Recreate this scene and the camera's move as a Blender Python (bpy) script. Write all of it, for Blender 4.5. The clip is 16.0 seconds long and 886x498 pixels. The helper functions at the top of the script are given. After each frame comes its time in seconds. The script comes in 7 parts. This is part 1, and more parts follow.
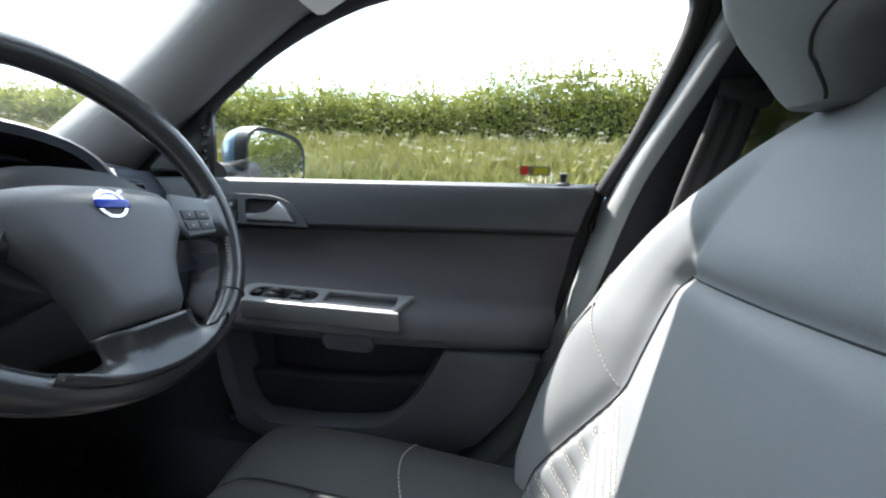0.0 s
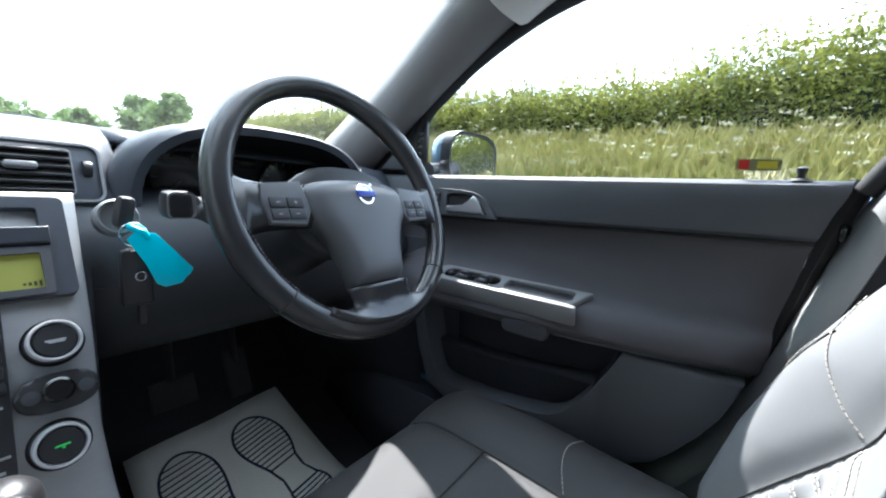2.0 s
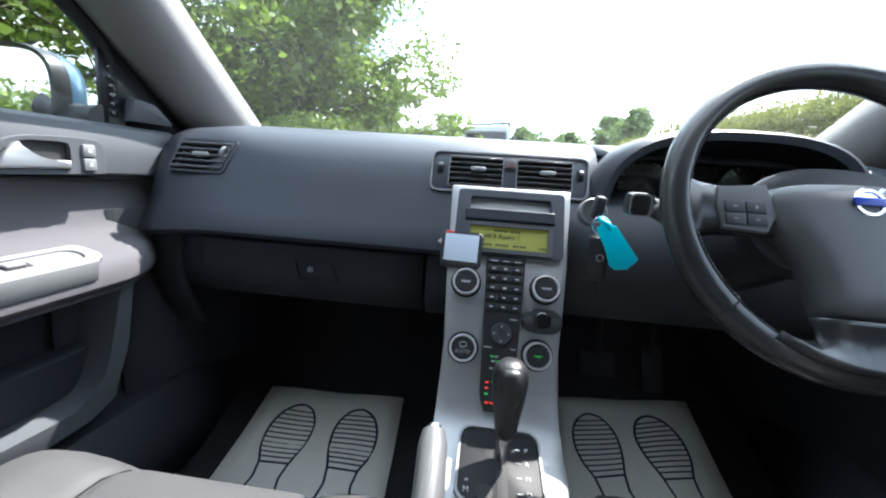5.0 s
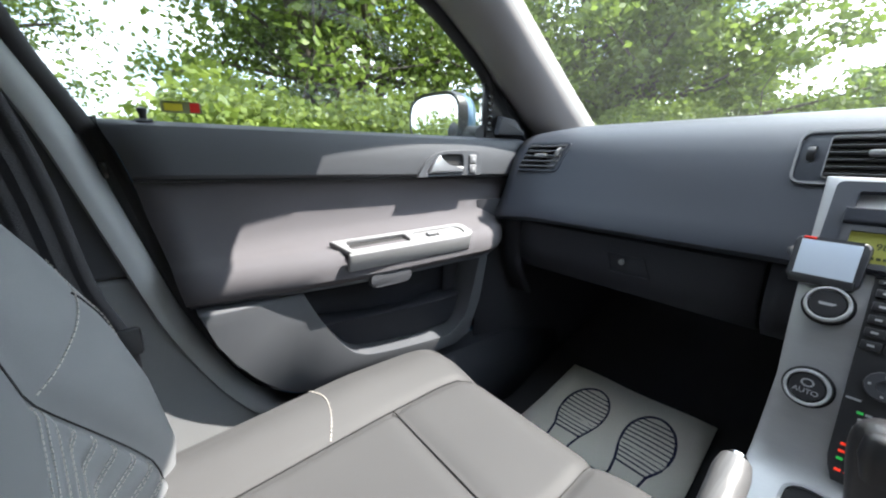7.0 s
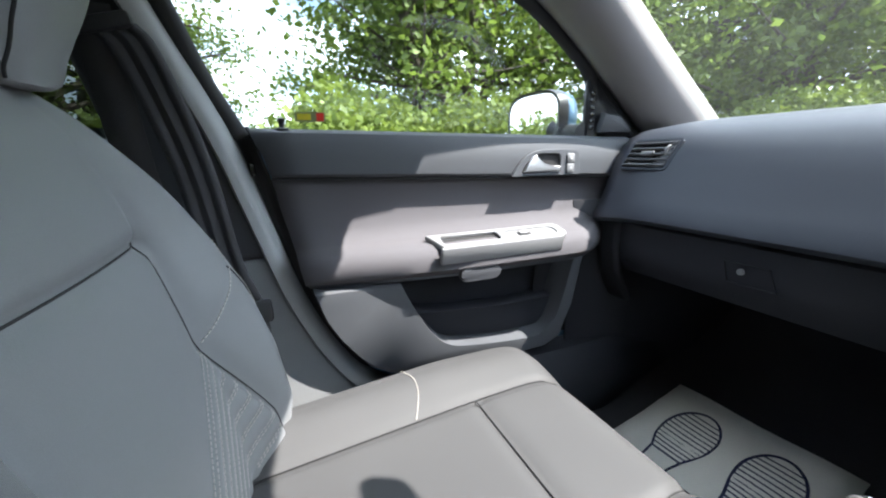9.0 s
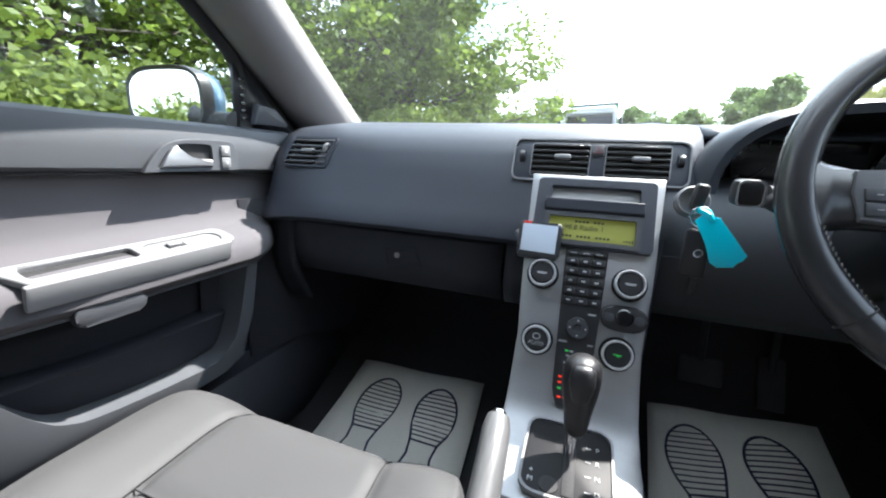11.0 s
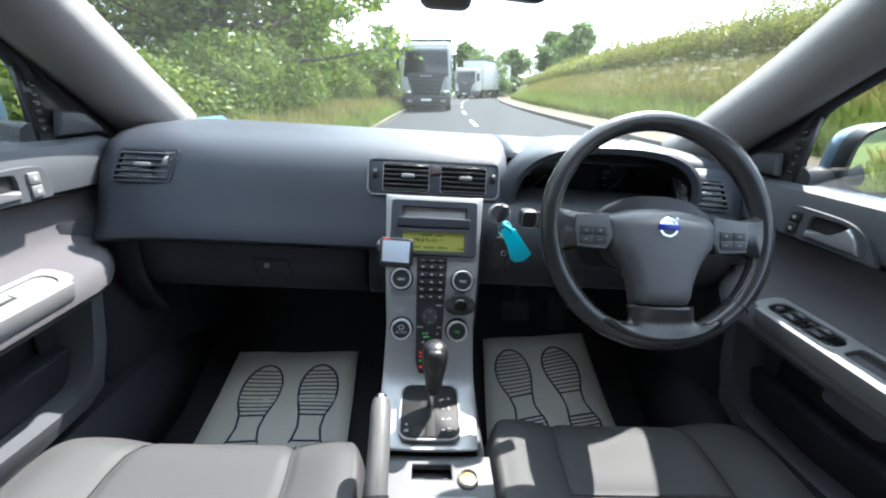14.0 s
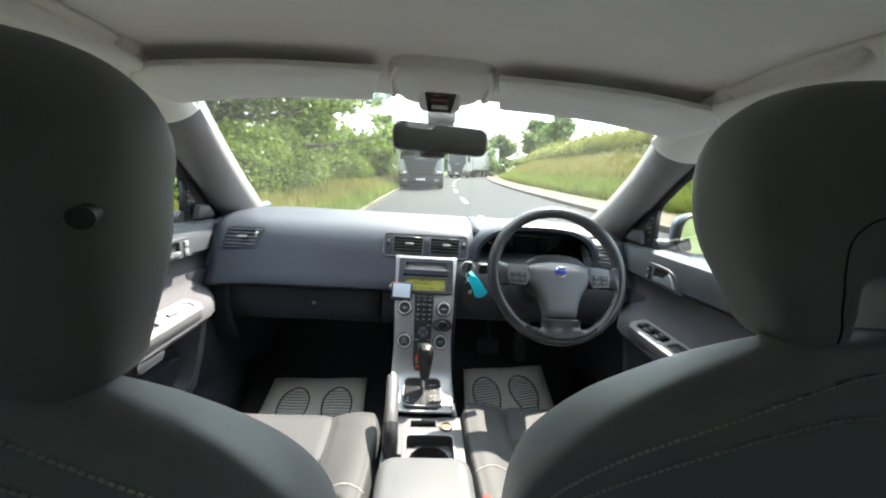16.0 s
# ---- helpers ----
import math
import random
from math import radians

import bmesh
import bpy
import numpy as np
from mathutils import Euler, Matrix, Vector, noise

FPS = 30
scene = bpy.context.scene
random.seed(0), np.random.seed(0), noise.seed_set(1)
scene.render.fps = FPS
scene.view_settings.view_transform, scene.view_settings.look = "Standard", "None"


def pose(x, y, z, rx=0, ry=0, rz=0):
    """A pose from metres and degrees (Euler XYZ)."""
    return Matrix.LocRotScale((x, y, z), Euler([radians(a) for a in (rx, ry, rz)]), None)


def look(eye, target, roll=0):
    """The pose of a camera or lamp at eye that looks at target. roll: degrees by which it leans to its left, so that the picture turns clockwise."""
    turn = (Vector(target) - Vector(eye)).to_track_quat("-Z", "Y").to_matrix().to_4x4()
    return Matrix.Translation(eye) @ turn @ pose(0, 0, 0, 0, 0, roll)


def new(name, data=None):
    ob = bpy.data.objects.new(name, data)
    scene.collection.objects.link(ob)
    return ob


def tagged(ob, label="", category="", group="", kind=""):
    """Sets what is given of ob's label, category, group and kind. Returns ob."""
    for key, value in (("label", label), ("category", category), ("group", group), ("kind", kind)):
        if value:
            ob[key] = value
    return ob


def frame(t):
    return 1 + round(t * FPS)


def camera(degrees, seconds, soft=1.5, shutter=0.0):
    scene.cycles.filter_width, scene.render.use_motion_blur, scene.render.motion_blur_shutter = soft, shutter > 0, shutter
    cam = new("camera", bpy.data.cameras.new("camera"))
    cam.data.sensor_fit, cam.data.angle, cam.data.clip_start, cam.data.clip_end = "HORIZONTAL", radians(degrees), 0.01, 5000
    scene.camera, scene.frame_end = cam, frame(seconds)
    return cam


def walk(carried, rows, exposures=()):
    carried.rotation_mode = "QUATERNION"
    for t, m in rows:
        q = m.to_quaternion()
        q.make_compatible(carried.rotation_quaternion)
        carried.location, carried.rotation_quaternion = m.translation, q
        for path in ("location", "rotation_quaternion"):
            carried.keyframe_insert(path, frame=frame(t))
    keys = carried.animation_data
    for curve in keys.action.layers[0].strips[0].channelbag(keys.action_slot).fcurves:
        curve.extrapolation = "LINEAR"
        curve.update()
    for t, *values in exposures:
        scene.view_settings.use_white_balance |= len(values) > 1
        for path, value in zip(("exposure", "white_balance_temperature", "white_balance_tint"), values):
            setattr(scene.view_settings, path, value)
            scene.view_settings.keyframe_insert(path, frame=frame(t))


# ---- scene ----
cam = camera(98.8, 16.0, 2.1)
PATH = [
    (0, (0.037, -0.259, 1.018), (1.997, 0.059, 0.778), 2.7),
    (0.5, (0.037, -0.257, 1.016), (1.998, 0.059, 0.777), 2.7),
    (1, (0.021, -0.266, 1.012), (1.934, 0.267, 0.768), 2.9),
    (1.5, (0.008, -0.269, 1.009), (1.794, 0.592, 0.745), 3.3),
    (2, (-0.004, -0.268, 1.013), (1.602, 0.885, 0.711), 3.8),
    (2.5, (-0.021, -0.275, 1.014), (1.342, 1.149, 0.676), 3.9),
    (3, (-0.025, -0.279, 1.012), (1.056, 1.363, 0.647), 3.9),
    (3.5, (-0.031, -0.287, 1.011), (0.729, 1.522, 0.622), 3.8),
    (4, (-0.031, -0.297, 1.014), (0.375, 1.615, 0.593), 3.5),
    (4.2, (-0.047, -0.299, 1.002), (0.273, 1.637, 0.613), 3.8),
    (6.3, (-0.01, -0.343, 1.016), (-1.195, 1.191, 0.524), 0.7),
    (6.5, (-0.009, -0.347, 1.015), (-1.302, 1.098, 0.523), 0.6),
    (7, (0.0, -0.353, 1.014), (-1.541, 0.82, 0.52), -0.2),
    (7.5, (0.019, -0.352, 1.017), (-1.721, 0.498, 0.514), -0.9),
    (8, (0.027, -0.354, 1.019), (-1.839, 0.162, 0.516), -1.7),
    (8.2, (0.027, -0.359, 1.009), (-1.855, 0.13, 0.539), -1.8),
    (10.3, (0.004, -0.332, 1.012), (-1.155, 1.215, 0.499), 1.0),
    (10.5, (-0.008, -0.328, 1.01), (-1.02, 1.322, 0.507), 1.4),
    (11, (-0.009, -0.316, 1.011), (-0.678, 1.503, 0.519), 2.1),
    (11.5, (-0.002, -0.301, 1.01), (-0.303, 1.619, 0.534), 2.8),
    (12, (-0.01, -0.292, 1.008), (0.003, 1.655, 0.55), 3.5),
    (12.5, (-0.024, -0.297, 1.057), (0.025, 1.65, 0.598), 3.6),
    (13, (-0.042, -0.32, 1.127), (0.015, 1.623, 0.66), 3.6),
    (13.5, (-0.034, -0.35, 1.149), (0.055, 1.553, 0.543), 3.7),
    (14, (-0.015, -0.407, 1.167), (0.088, 1.442, 0.41), 3.7),
    (14.5, (-0.008, -0.493, 1.182), (0.1, 1.351, 0.416), 3.5),
    (15, (0.0, -0.589, 1.205), (0.118, 1.27, 0.478), 3.6),
    (15.5, (-0.011, -0.733, 1.251), (0.107, 1.174, 0.66), 3.2),
    (16, (-0.018, -0.821, 1.235), (0.102, 1.137, 0.843), 3.8),
]
EXPOSURES = [(0, 2.05, 6100, 9), (1.5, 2.05, 6000, 9), (2.5, 2.2, 5600, 9), (3.2, 2.18, 5550, 9), (4.2, 2.0, 5700, 9), (7, 1.96, 6250, 10), (8.2, 2.12, 6100, 10), (10.3, 2.0, 6150, 11), (11.2, 2.08, 6000, 10), (12, 2.34, 5700, 10), (12.6, 2.32, 5750, 9), (13.1, 2.15, 5850, 9), (13.6, 2.05, 5900, 9), (14.5, 1.83, 6200, 8), (15.5, 1.72, 6500, 6), (16, 2.18, 6550, 7)]
walk(cam, [(t, look(eye, target, roll)) for t, eye, target, roll in PATH], EXPOSURES)

# ---- light ----
SUN_AZ, SUN_EL = 34.8, 54.8  # degrees to the right of straight ahead; above level
sun_way = Vector((math.sin(radians(SUN_AZ)) * math.cos(radians(SUN_EL)), math.cos(radians(SUN_AZ)) * math.cos(radians(SUN_EL)), math.sin(radians(SUN_EL))))
world = bpy.data.worlds.new("sky")
scene.world = world
world.use_nodes = True
wn, wl = world.node_tree.nodes, world.node_tree.links
wn.clear()
sky = wn.new("ShaderNodeTexSky")
sky.sky_type, sky.sun_disc, sky.sun_elevation, sky.sun_rotation = "NISHITA", False, radians(SUN_EL), radians(SUN_AZ)
sky.air_density, sky.dust_density = 1.0, 2.0
wtc = wn.new("ShaderNodeTexCoord")
wmap = wn.new("ShaderNodeMapping")
wmap.inputs["Scale"].default_value = (1.2, 1.2, 4.0)
wl.new(wtc.outputs["Generated"], wmap.inputs["Vector"])
cloud = wn.new("ShaderNodeTexNoise")
cloud.inputs["Scale"].default_value, cloud.inputs["Detail"].default_value, cloud.inputs["Roughness"].default_value = 1.6, 7.0, 0.55
wl.new(wmap.outputs["Vector"], cloud.inputs["Vector"])
ramp = wn.new("ShaderNodeValToRGB")
ramp.color_ramp.elements[0].position, ramp.color_ramp.elements[1].position = 0.38, 0.60
wl.new(cloud.outputs["Fac"], ramp.inputs["Fac"])
white = wn.new("ShaderNodeTexNoise")
white.inputs["Scale"].default_value, white.inputs["Detail"].default_value = 3.0, 6.0
wl.new(wmap.outputs["Vector"], white.inputs["Vector"])
wramp = wn.new("ShaderNodeValToRGB")
wramp.color_ramp.elements[0].position, wramp.color_ramp.elements[0].color = 0.35, (9.6, 10.3, 11.4, 1)
wramp.color_ramp.elements[1].position, wramp.color_ramp.elements[1].color = 0.65, (14.0, 14.5, 15.2, 1)
wl.new(white.outputs["Fac"], wramp.inputs["Fac"])
wmix = wn.new("ShaderNodeMixRGB")
wl.new(ramp.outputs["Color"], wmix.inputs["Fac"])
wl.new(sky.outputs["Color"], wmix.inputs["Color1"])
# thin cloud glows more towards the sun
wdot = wn.new("ShaderNodeVectorMath")
wdot.operation, wdot.inputs[1].default_value = "DOT_PRODUCT", sun_way
wl.new(wtc.outputs["Generated"], wdot.inputs[0])
wglow = wn.new("ShaderNodeMapRange")
wglow.interpolation_type = "SMOOTHSTEP"
for wk, wv in (("From Min", -0.1), ("From Max", 0.95), ("To Min", 0.55), ("To Max", 1.25)):
    wglow.inputs[wk].default_value = wv
wl.new(wdot.outputs["Value"], wglow.inputs["Value"])
wscale = wn.new("ShaderNodeVectorMath")
wscale.operation = "SCALE"
wl.new(wramp.outputs["Color"], wscale.inputs[0])
wl.new(wglow.outputs["Result"], wscale.inputs["Scale"])
wl.new(wscale.outputs["Vector"], wmix.inputs["Color2"])
wbg = wn.new("ShaderNodeBackground")
wbg.inputs["Strength"].default_value = 0.15
wl.new(wmix.outputs["Color"], wbg.inputs["Color"])
wout = wn.new("ShaderNodeOutputWorld")
wl.new(wbg.outputs["Background"], wout.inputs["Surface"])
sun = new("sun", bpy.data.lights.new("sun", "SUN"))
sun.data.energy, sun.data.angle, sun.data.color = 5.0, radians(0.6), (1.0, 0.925, 0.82)
sun.matrix_world = look(sun_way * 60, (0, 0, 0))

# ---- materials ----


def mat(name, color, rough=0.6, metal=0.0, vary=0.12, scale=8.0, bump=0.15, grain=400.0, stretch=(1, 1, 1), spec=0.5, coat=0.0, wear=0.25, sheen=0.0):
    """A surface with broad stains (scale), fine grain (grain) and relief."""
    m = bpy.data.materials.new(name)
    m.use_nodes = True
    n, k = m.node_tree.nodes, m.node_tree.links
    b = n["Principled BSDF"]
    b.inputs["Metallic"].default_value = metal
    b.inputs["Specular IOR Level"].default_value = spec
    b.inputs["Coat Weight"].default_value = coat
    b.inputs["Sheen Weight"].default_value = sheen
    tc, mp = n.new("ShaderNodeTexCoord"), n.new("ShaderNodeMapping")
    mp.inputs["Scale"].default_value = stretch
    k.new(tc.outputs["Object"], mp.inputs["Vector"])
    big, small = n.new("ShaderNodeTexNoise"), n.new("ShaderNodeTexNoise")
    big.inputs["Scale"].default_value, big.inputs["Detail"].default_value = scale, 5.0
    small.inputs["Scale"].default_value, small.inputs["Detail"].default_value = grain, 2.0
    for t in (big, small):
        k.new(mp.outputs["Vector"], t.inputs["Vector"])
    both = n.new("ShaderNodeMixRGB")
    both.inputs["Fac"].default_value = 0.35
    k.new(big.outputs["Fac"], both.inputs["Color1"])
    k.new(small.outputs["Fac"], both.inputs["Color2"])
    r = n.new("ShaderNodeValToRGB")
    r.color_ramp.elements[0].position, r.color_ramp.elements[1].position = 0.3, 0.7
    r.color_ramp.elements[0].color = (*[c * (1 - vary) for c in color], 1)
    r.color_ramp.elements[1].color = (*[min(1, c * (1 + vary)) for c in color], 1)
    k.new(both.outputs["Color"], r.inputs["Fac"])
    k.new(r.outputs["Color"], b.inputs["Base Color"])
    rr = n.new("ShaderNodeMapRange")
    rr.inputs["To Min"].default_value, rr.inputs["To Max"].default_value = max(0.02, rough * (1 - wear)), min(1, rough * (1 + wear))
    k.new(big.outputs["Fac"], rr.inputs["Value"])
    k.new(rr.outputs["Result"], b.inputs["Roughness"])
    if bump:
        bp = n.new("ShaderNodeBump")
        bp.inputs["Strength"].default_value, bp.inputs["Distance"].default_value = bump, 0.002
        k.new(small.outputs["Fac"], bp.inputs["Height"])
        k.new(bp.outputs["Normal"], b.inputs["Normal"])
    return m


def leaf_mat(name, dark, light, trans=0.35):
    """Leaves, each tinted by its own random value, letting some light through."""
    m = bpy.data.materials.new(name)
    m.use_nodes = True
    n, k = m.node_tree.nodes, m.node_tree.links
    b = n["Principled BSDF"]
    b.inputs["Roughness"].default_value = 0.5
    g, r = n.new("ShaderNodeNewGeometry"), n.new("ShaderNodeValToRGB")
    r.color_ramp.elements[0].color, r.color_ramp.elements[1].color = (*dark, 1), (*light, 1)
    tc, nz, mx = n.new("ShaderNodeTexCoord"), n.new("ShaderNodeTexNoise"), n.new("ShaderNodeMixRGB")
    nz.inputs["Scale"].default_value, nz.inputs["Detail"].default_value = 0.6, 3.0
    mx.inputs["Fac"].default_value = 0.5
    k.new(tc.outputs["Object"], nz.inputs["Vector"])
    k.new(g.outputs["Random Per Island"], mx.inputs["Color1"])
    k.new(nz.outputs["Fac"], mx.inputs["Color2"])
    k.new(mx.outputs["Color"], r.inputs["Fac"])
    k.new(r.outputs["Color"], b.inputs["Base Color"])
    t, mix = n.new("ShaderNodeBsdfTranslucent"), n.new("ShaderNodeMixShader")
    mix.inputs["Fac"].default_value = trans
    k.new(r.outputs["Color"], t.inputs["Color"])
    k.new(b.outputs["BSDF"], mix.inputs[1])
    k.new(t.outputs["BSDF"], mix.inputs[2])
    k.new(mix.outputs["Shader"], n["Material Output"].inputs["Surface"])
    return m


def pane_mat(name, tint, gloss=1.0, dust_veil=0.0):
    """Thin glass: clear, with a reflection that grows towards grazing angles, and a dusty veil that hazes the view."""
    m = bpy.data.materials.new(name)
    m.use_nodes = True
    n, k = m.node_tree.nodes, m.node_tree.links
    n.remove(n["Principled BSDF"])
    t, g, lw, mix = n.new("ShaderNodeBsdfTransparent"), n.new("ShaderNodeBsdfGlossy"), n.new("ShaderNodeLayerWeight"), n.new("ShaderNodeMixShader")
    f, sc = n.new("ShaderNodeMath"), n.new("ShaderNodeMath")
    f.operation, sc.operation = "POWER", "MULTIPLY_ADD"
    f.inputs[1].default_value, sc.inputs[1].default_value, sc.inputs[2].default_value = 5.0, 0.5 * gloss, 0.025 * gloss
    lw.inputs["Blend"].default_value = 0.5
    k.new(lw.outputs["Facing"], f.inputs[0])
    k.new(f.outputs["Value"], sc.inputs[0])
    t.inputs["Color"].default_value = (*tint, 1)
    g.inputs["Roughness"].default_value = 0.02
    k.new(sc.outputs["Value"], mix.inputs["Fac"])
    k.new(t.outputs["BSDF"], mix.inputs[1])
    k.new(g.outputs["BSDF"], mix.inputs[2])
    k.new(mix.outputs["Shader"], n["Material Output"].inputs["Surface"])
    # pale translucent film lifts the darks, as haze over the view
    if dust_veil:
        tc, nz, amt, film_mix, film = n.new("ShaderNodeTexCoord"), n.new("ShaderNodeTexNoise"), n.new("ShaderNodeMath"), n.new("ShaderNodeMixShader"), n.new("ShaderNodeBsdfTranslucent")
        nz.inputs["Scale"].default_value, nz.inputs["Detail"].default_value = 6.0, 5.0
        amt.operation, amt.inputs[1].default_value = "MULTIPLY", dust_veil * 2
        film.inputs["Color"].default_value = (0.9, 0.92, 0.88, 1)
        k.new(tc.outputs["Object"], nz.inputs["Vector"])
        k.new(nz.outputs["Fac"], amt.inputs[0])
        k.new(amt.outputs["Value"], film_mix.inputs["Fac"])
        k.new(mix.outputs["Shader"], film_mix.inputs[1])
        k.new(film.outputs["BSDF"], film_mix.inputs[2])
        k.new(film_mix.outputs["Shader"], n["Material Output"].inputs["Surface"])
    return m


def glow_mat(name, color, strength):
    m = bpy.data.materials.new(name)
    m.use_nodes = True
    b = m.node_tree.nodes["Principled BSDF"]
    b.inputs["Base Color"].default_value, b.inputs["Roughness"].default_value = (*color, 1), 0.4
    b.inputs["Emission Color"].default_value, b.inputs["Emission Strength"].default_value = (*color, 1), strength
    return m


M = {
    "dash": mat("dash_vinyl", (0.036, 0.042, 0.055), 0.46, bump=0.16, grain=900, vary=0.08, scale=5),
    "dark": mat("dark_plastic", (0.048, 0.051, 0.059), 0.55, bump=0.12, grain=900, vary=0.12),
    "black": mat("black_plastic", (0.022, 0.023, 0.026), 0.42, bump=0.06, grain=700),
    "gloss": mat("gloss_black", (0.008, 0.008, 0.009), 0.16, bump=0.0, coat=0.3),
    "rubber": mat("rubber_seal", (0.016, 0.016, 0.018), 0.7, bump=0.15),
    "door": mat("door_vinyl", (0.078, 0.083, 0.093), 0.6, bump=0.16, grain=900, vary=0.08, scale=5, spec=0.3),
    "cloth": mat("door_cloth", (0.092, 0.088, 0.097), 0.85, spec=0.25, bump=0.25, grain=1500, vary=0.08, sheen=0.05),
    "seat": mat("seat_leatherette", (0.185, 0.191, 0.200), 0.50, bump=0.14, grain=1100, vary=0.08, scale=6),
    "seatcloth": mat("seat_insert", (0.060, 0.060, 0.062), 0.62, spec=0.28, bump=0.18, grain=1300, vary=0.08, scale=6),
    "stitch": mat("stitch_thread", (0.44, 0.42, 0.39), 0.8, bump=0.0),
    "seam": mat("seam_shadow", (0.015, 0.015, 0.016), 0.8, bump=0.0),
    "leather": mat("wheel_leather", (0.032, 0.033, 0.036), 0.26, coat=0.12, bump=0.07, grain=700, vary=0.10, scale=14, wear=0.12),
    "airbag": mat("airbag_vinyl", (0.125, 0.130, 0.140), 0.46, bump=0.15, grain=900, vary=0.08, scale=6),
    "silver": mat("brushed_aluminium", (0.37, 0.375, 0.385), 0.48, metal=0.65, bump=0.12, grain=90, stretch=(1, 14, 14), vary=0.06),
    "silver2": mat("satin_silver_plastic", (0.215, 0.218, 0.226), 0.55, metal=0.2, bump=0.03, vary=0.05),
    "ringmetal": mat("satin_chrome", (0.72, 0.73, 0.75), 0.32, metal=0.45, bump=0.0, vary=0.03),
    "chrome": mat("chrome", (0.60, 0.60, 0.62), 0.16, metal=1.0, bump=0.0, vary=0.03),
    "grey": mat("grey_console_plastic", (0.086, 0.088, 0.094), 0.5, bump=0.1, grain=800, vary=0.08),
    "pillar": mat("grey_pillar_trim", (0.195, 0.186, 0.186), 0.8, spec=0.3, bump=0.15, grain=1000, vary=0.06),
    "head": mat("headliner_fabric", (0.82, 0.79, 0.755), 0.95, bump=0.3, grain=1200, vary=0.04, sheen=0.1),
    "visor": mat("visor_vinyl", (0.78, 0.755, 0.725), 0.75, bump=0.2, grain=1000, vary=0.04),
    "carpet": mat("black_carpet", (0.026, 0.026, 0.030), 0.95, bump=0.9, grain=500, vary=0.35),
    "paper": mat("mat_paper", (0.80, 0.78, 0.72), 0.8, bump=0.25, grain=300, vary=0.06, scale=5),
    "ink": mat("navy_ink", (0.012, 0.016, 0.06), 0.7, bump=0.0),
    "paint": mat("blue_car_paint", (0.10, 0.19, 0.30), 0.3, metal=0.4, bump=0.02, coat=0.6, vary=0.05),
    "bodygrey": mat("sill_paint", (0.25, 0.28, 0.30), 0.35, metal=0.3, bump=0.05, coat=0.3),
    "mirror": mat("mirror_silver", (0.82, 0.84, 0.85), 0.015, metal=1.0, bump=0.0, vary=0.01, wear=0.0),
    "blueprint": mat("blue_enamel", (0.02, 0.05, 0.42), 0.25, bump=0.0),
    "cyan": mat("cyan_tag", (0.01, 0.70, 0.92), 0.35, bump=0.05, vary=0.05),
    "red": mat("red_paint", (0.7, 0.03, 0.02), 0.4, bump=0.0),
    "yellow": mat("yellow_film", (0.7, 0.62, 0.04), 0.5, bump=0.0),
    "grey_print": mat("pale_print", (0.40, 0.41, 0.42), 0.6, bump=0.0),
    "belt": mat("seat_belt_web", (0.032, 0.032, 0.036), 0.7, bump=0.6, grain=300, stretch=(1, 1, 3)),
    "slat": mat("vent_slat", (0.085, 0.087, 0.092), 0.35, bump=0.0),
    "webtrim": mat("pillar_lower_trim", (0.19, 0.197, 0.205), 0.6, bump=0.12, grain=900, vary=0.08),
    "glass": pane_mat("window_glass", (0.86, 0.89, 0.88), 0.7),
    # tint added to hold back light from the unseen rear windows
    "tint": pane_mat("dimmed_rear_glass", (0.26, 0.28, 0.28), 0.8),
    "screenglass": pane_mat("windscreen_glass", (0.86, 0.89, 0.88), 0.6, 0.0045),
    # dark plastic lowered further, to hold shade under the dash and in recesses
    "lid": mat("shaded_dark_plastic", (0.026, 0.028, 0.035), 0.65, spec=0.25, bump=0.12, grain=900, vary=0.1),
    "gate": mat("gate_plastic", (0.012, 0.012, 0.014), 0.5, spec=0.2, bump=0.05),
    "grip": mat("handbrake_leather", (0.105, 0.105, 0.108), 0.45, bump=0.5, grain=160, stretch=(1, 0.15, 0.15), vary=0.25),
    "hazard": mat("hazard_mark", (0.22, 0.07, 0.07), 0.5, bump=0.0),
    "lever": mat("satin_lever", (0.42, 0.43, 0.45), 0.36, metal=0.7, bump=0.0, vary=0.04),
    "flange": mat("aperture_trim", (0.255, 0.265, 0.270), 0.5, bump=0.08, grain=900, vary=0.06),
    "brass": mat("brass_socket", (0.55, 0.38, 0.16), 0.3, metal=0.9, bump=0.0),
    "lcd": glow_mat("lcd_olive", (0.24, 0.25, 0.05), 0.05),
    "lcdink": mat("lcd_ink", (0.03, 0.035, 0.01), 0.6, bump=0.0),
    "led_red": glow_mat("led_red", (0.9, 0.05, 0.02), 0.14),
    "led_green": glow_mat("led_green", (0.05, 0.6, 0.10), 0.05),
}

# ---- mesh helpers ----


def part(name, bm, material, parent=None, label="", smooth=38, **mods):
    """Links a bmesh as one mesh object, under a thing or a part."""
    if bm.faces:
        bmesh.ops.recalc_face_normals(bm, faces=bm.faces)
    me = bpy.data.meshes.new(name)
    bm.to_mesh(me)
    bm.free()
    me.materials.append(material)
    me.shade_smooth()
    me.set_sharp_from_angle(angle=radians(smooth))
    ob = new(name, me)
    if parent is not None:
        ob.parent = parent
    if label:
        ob["label"] = label
    if "solid" in mods:
        s = ob.modifiers.new("thick", "SOLIDIFY")
        s.thickness, s.offset = mods["solid"], mods.get("offset", -1)
    if "bevel" in mods:
        v = ob.modifiers.new("edge", "BEVEL")
        v.width, v.segments, v.limit_method, v.angle_limit = mods["bevel"], 2, "ANGLE", radians(40)
    return ob


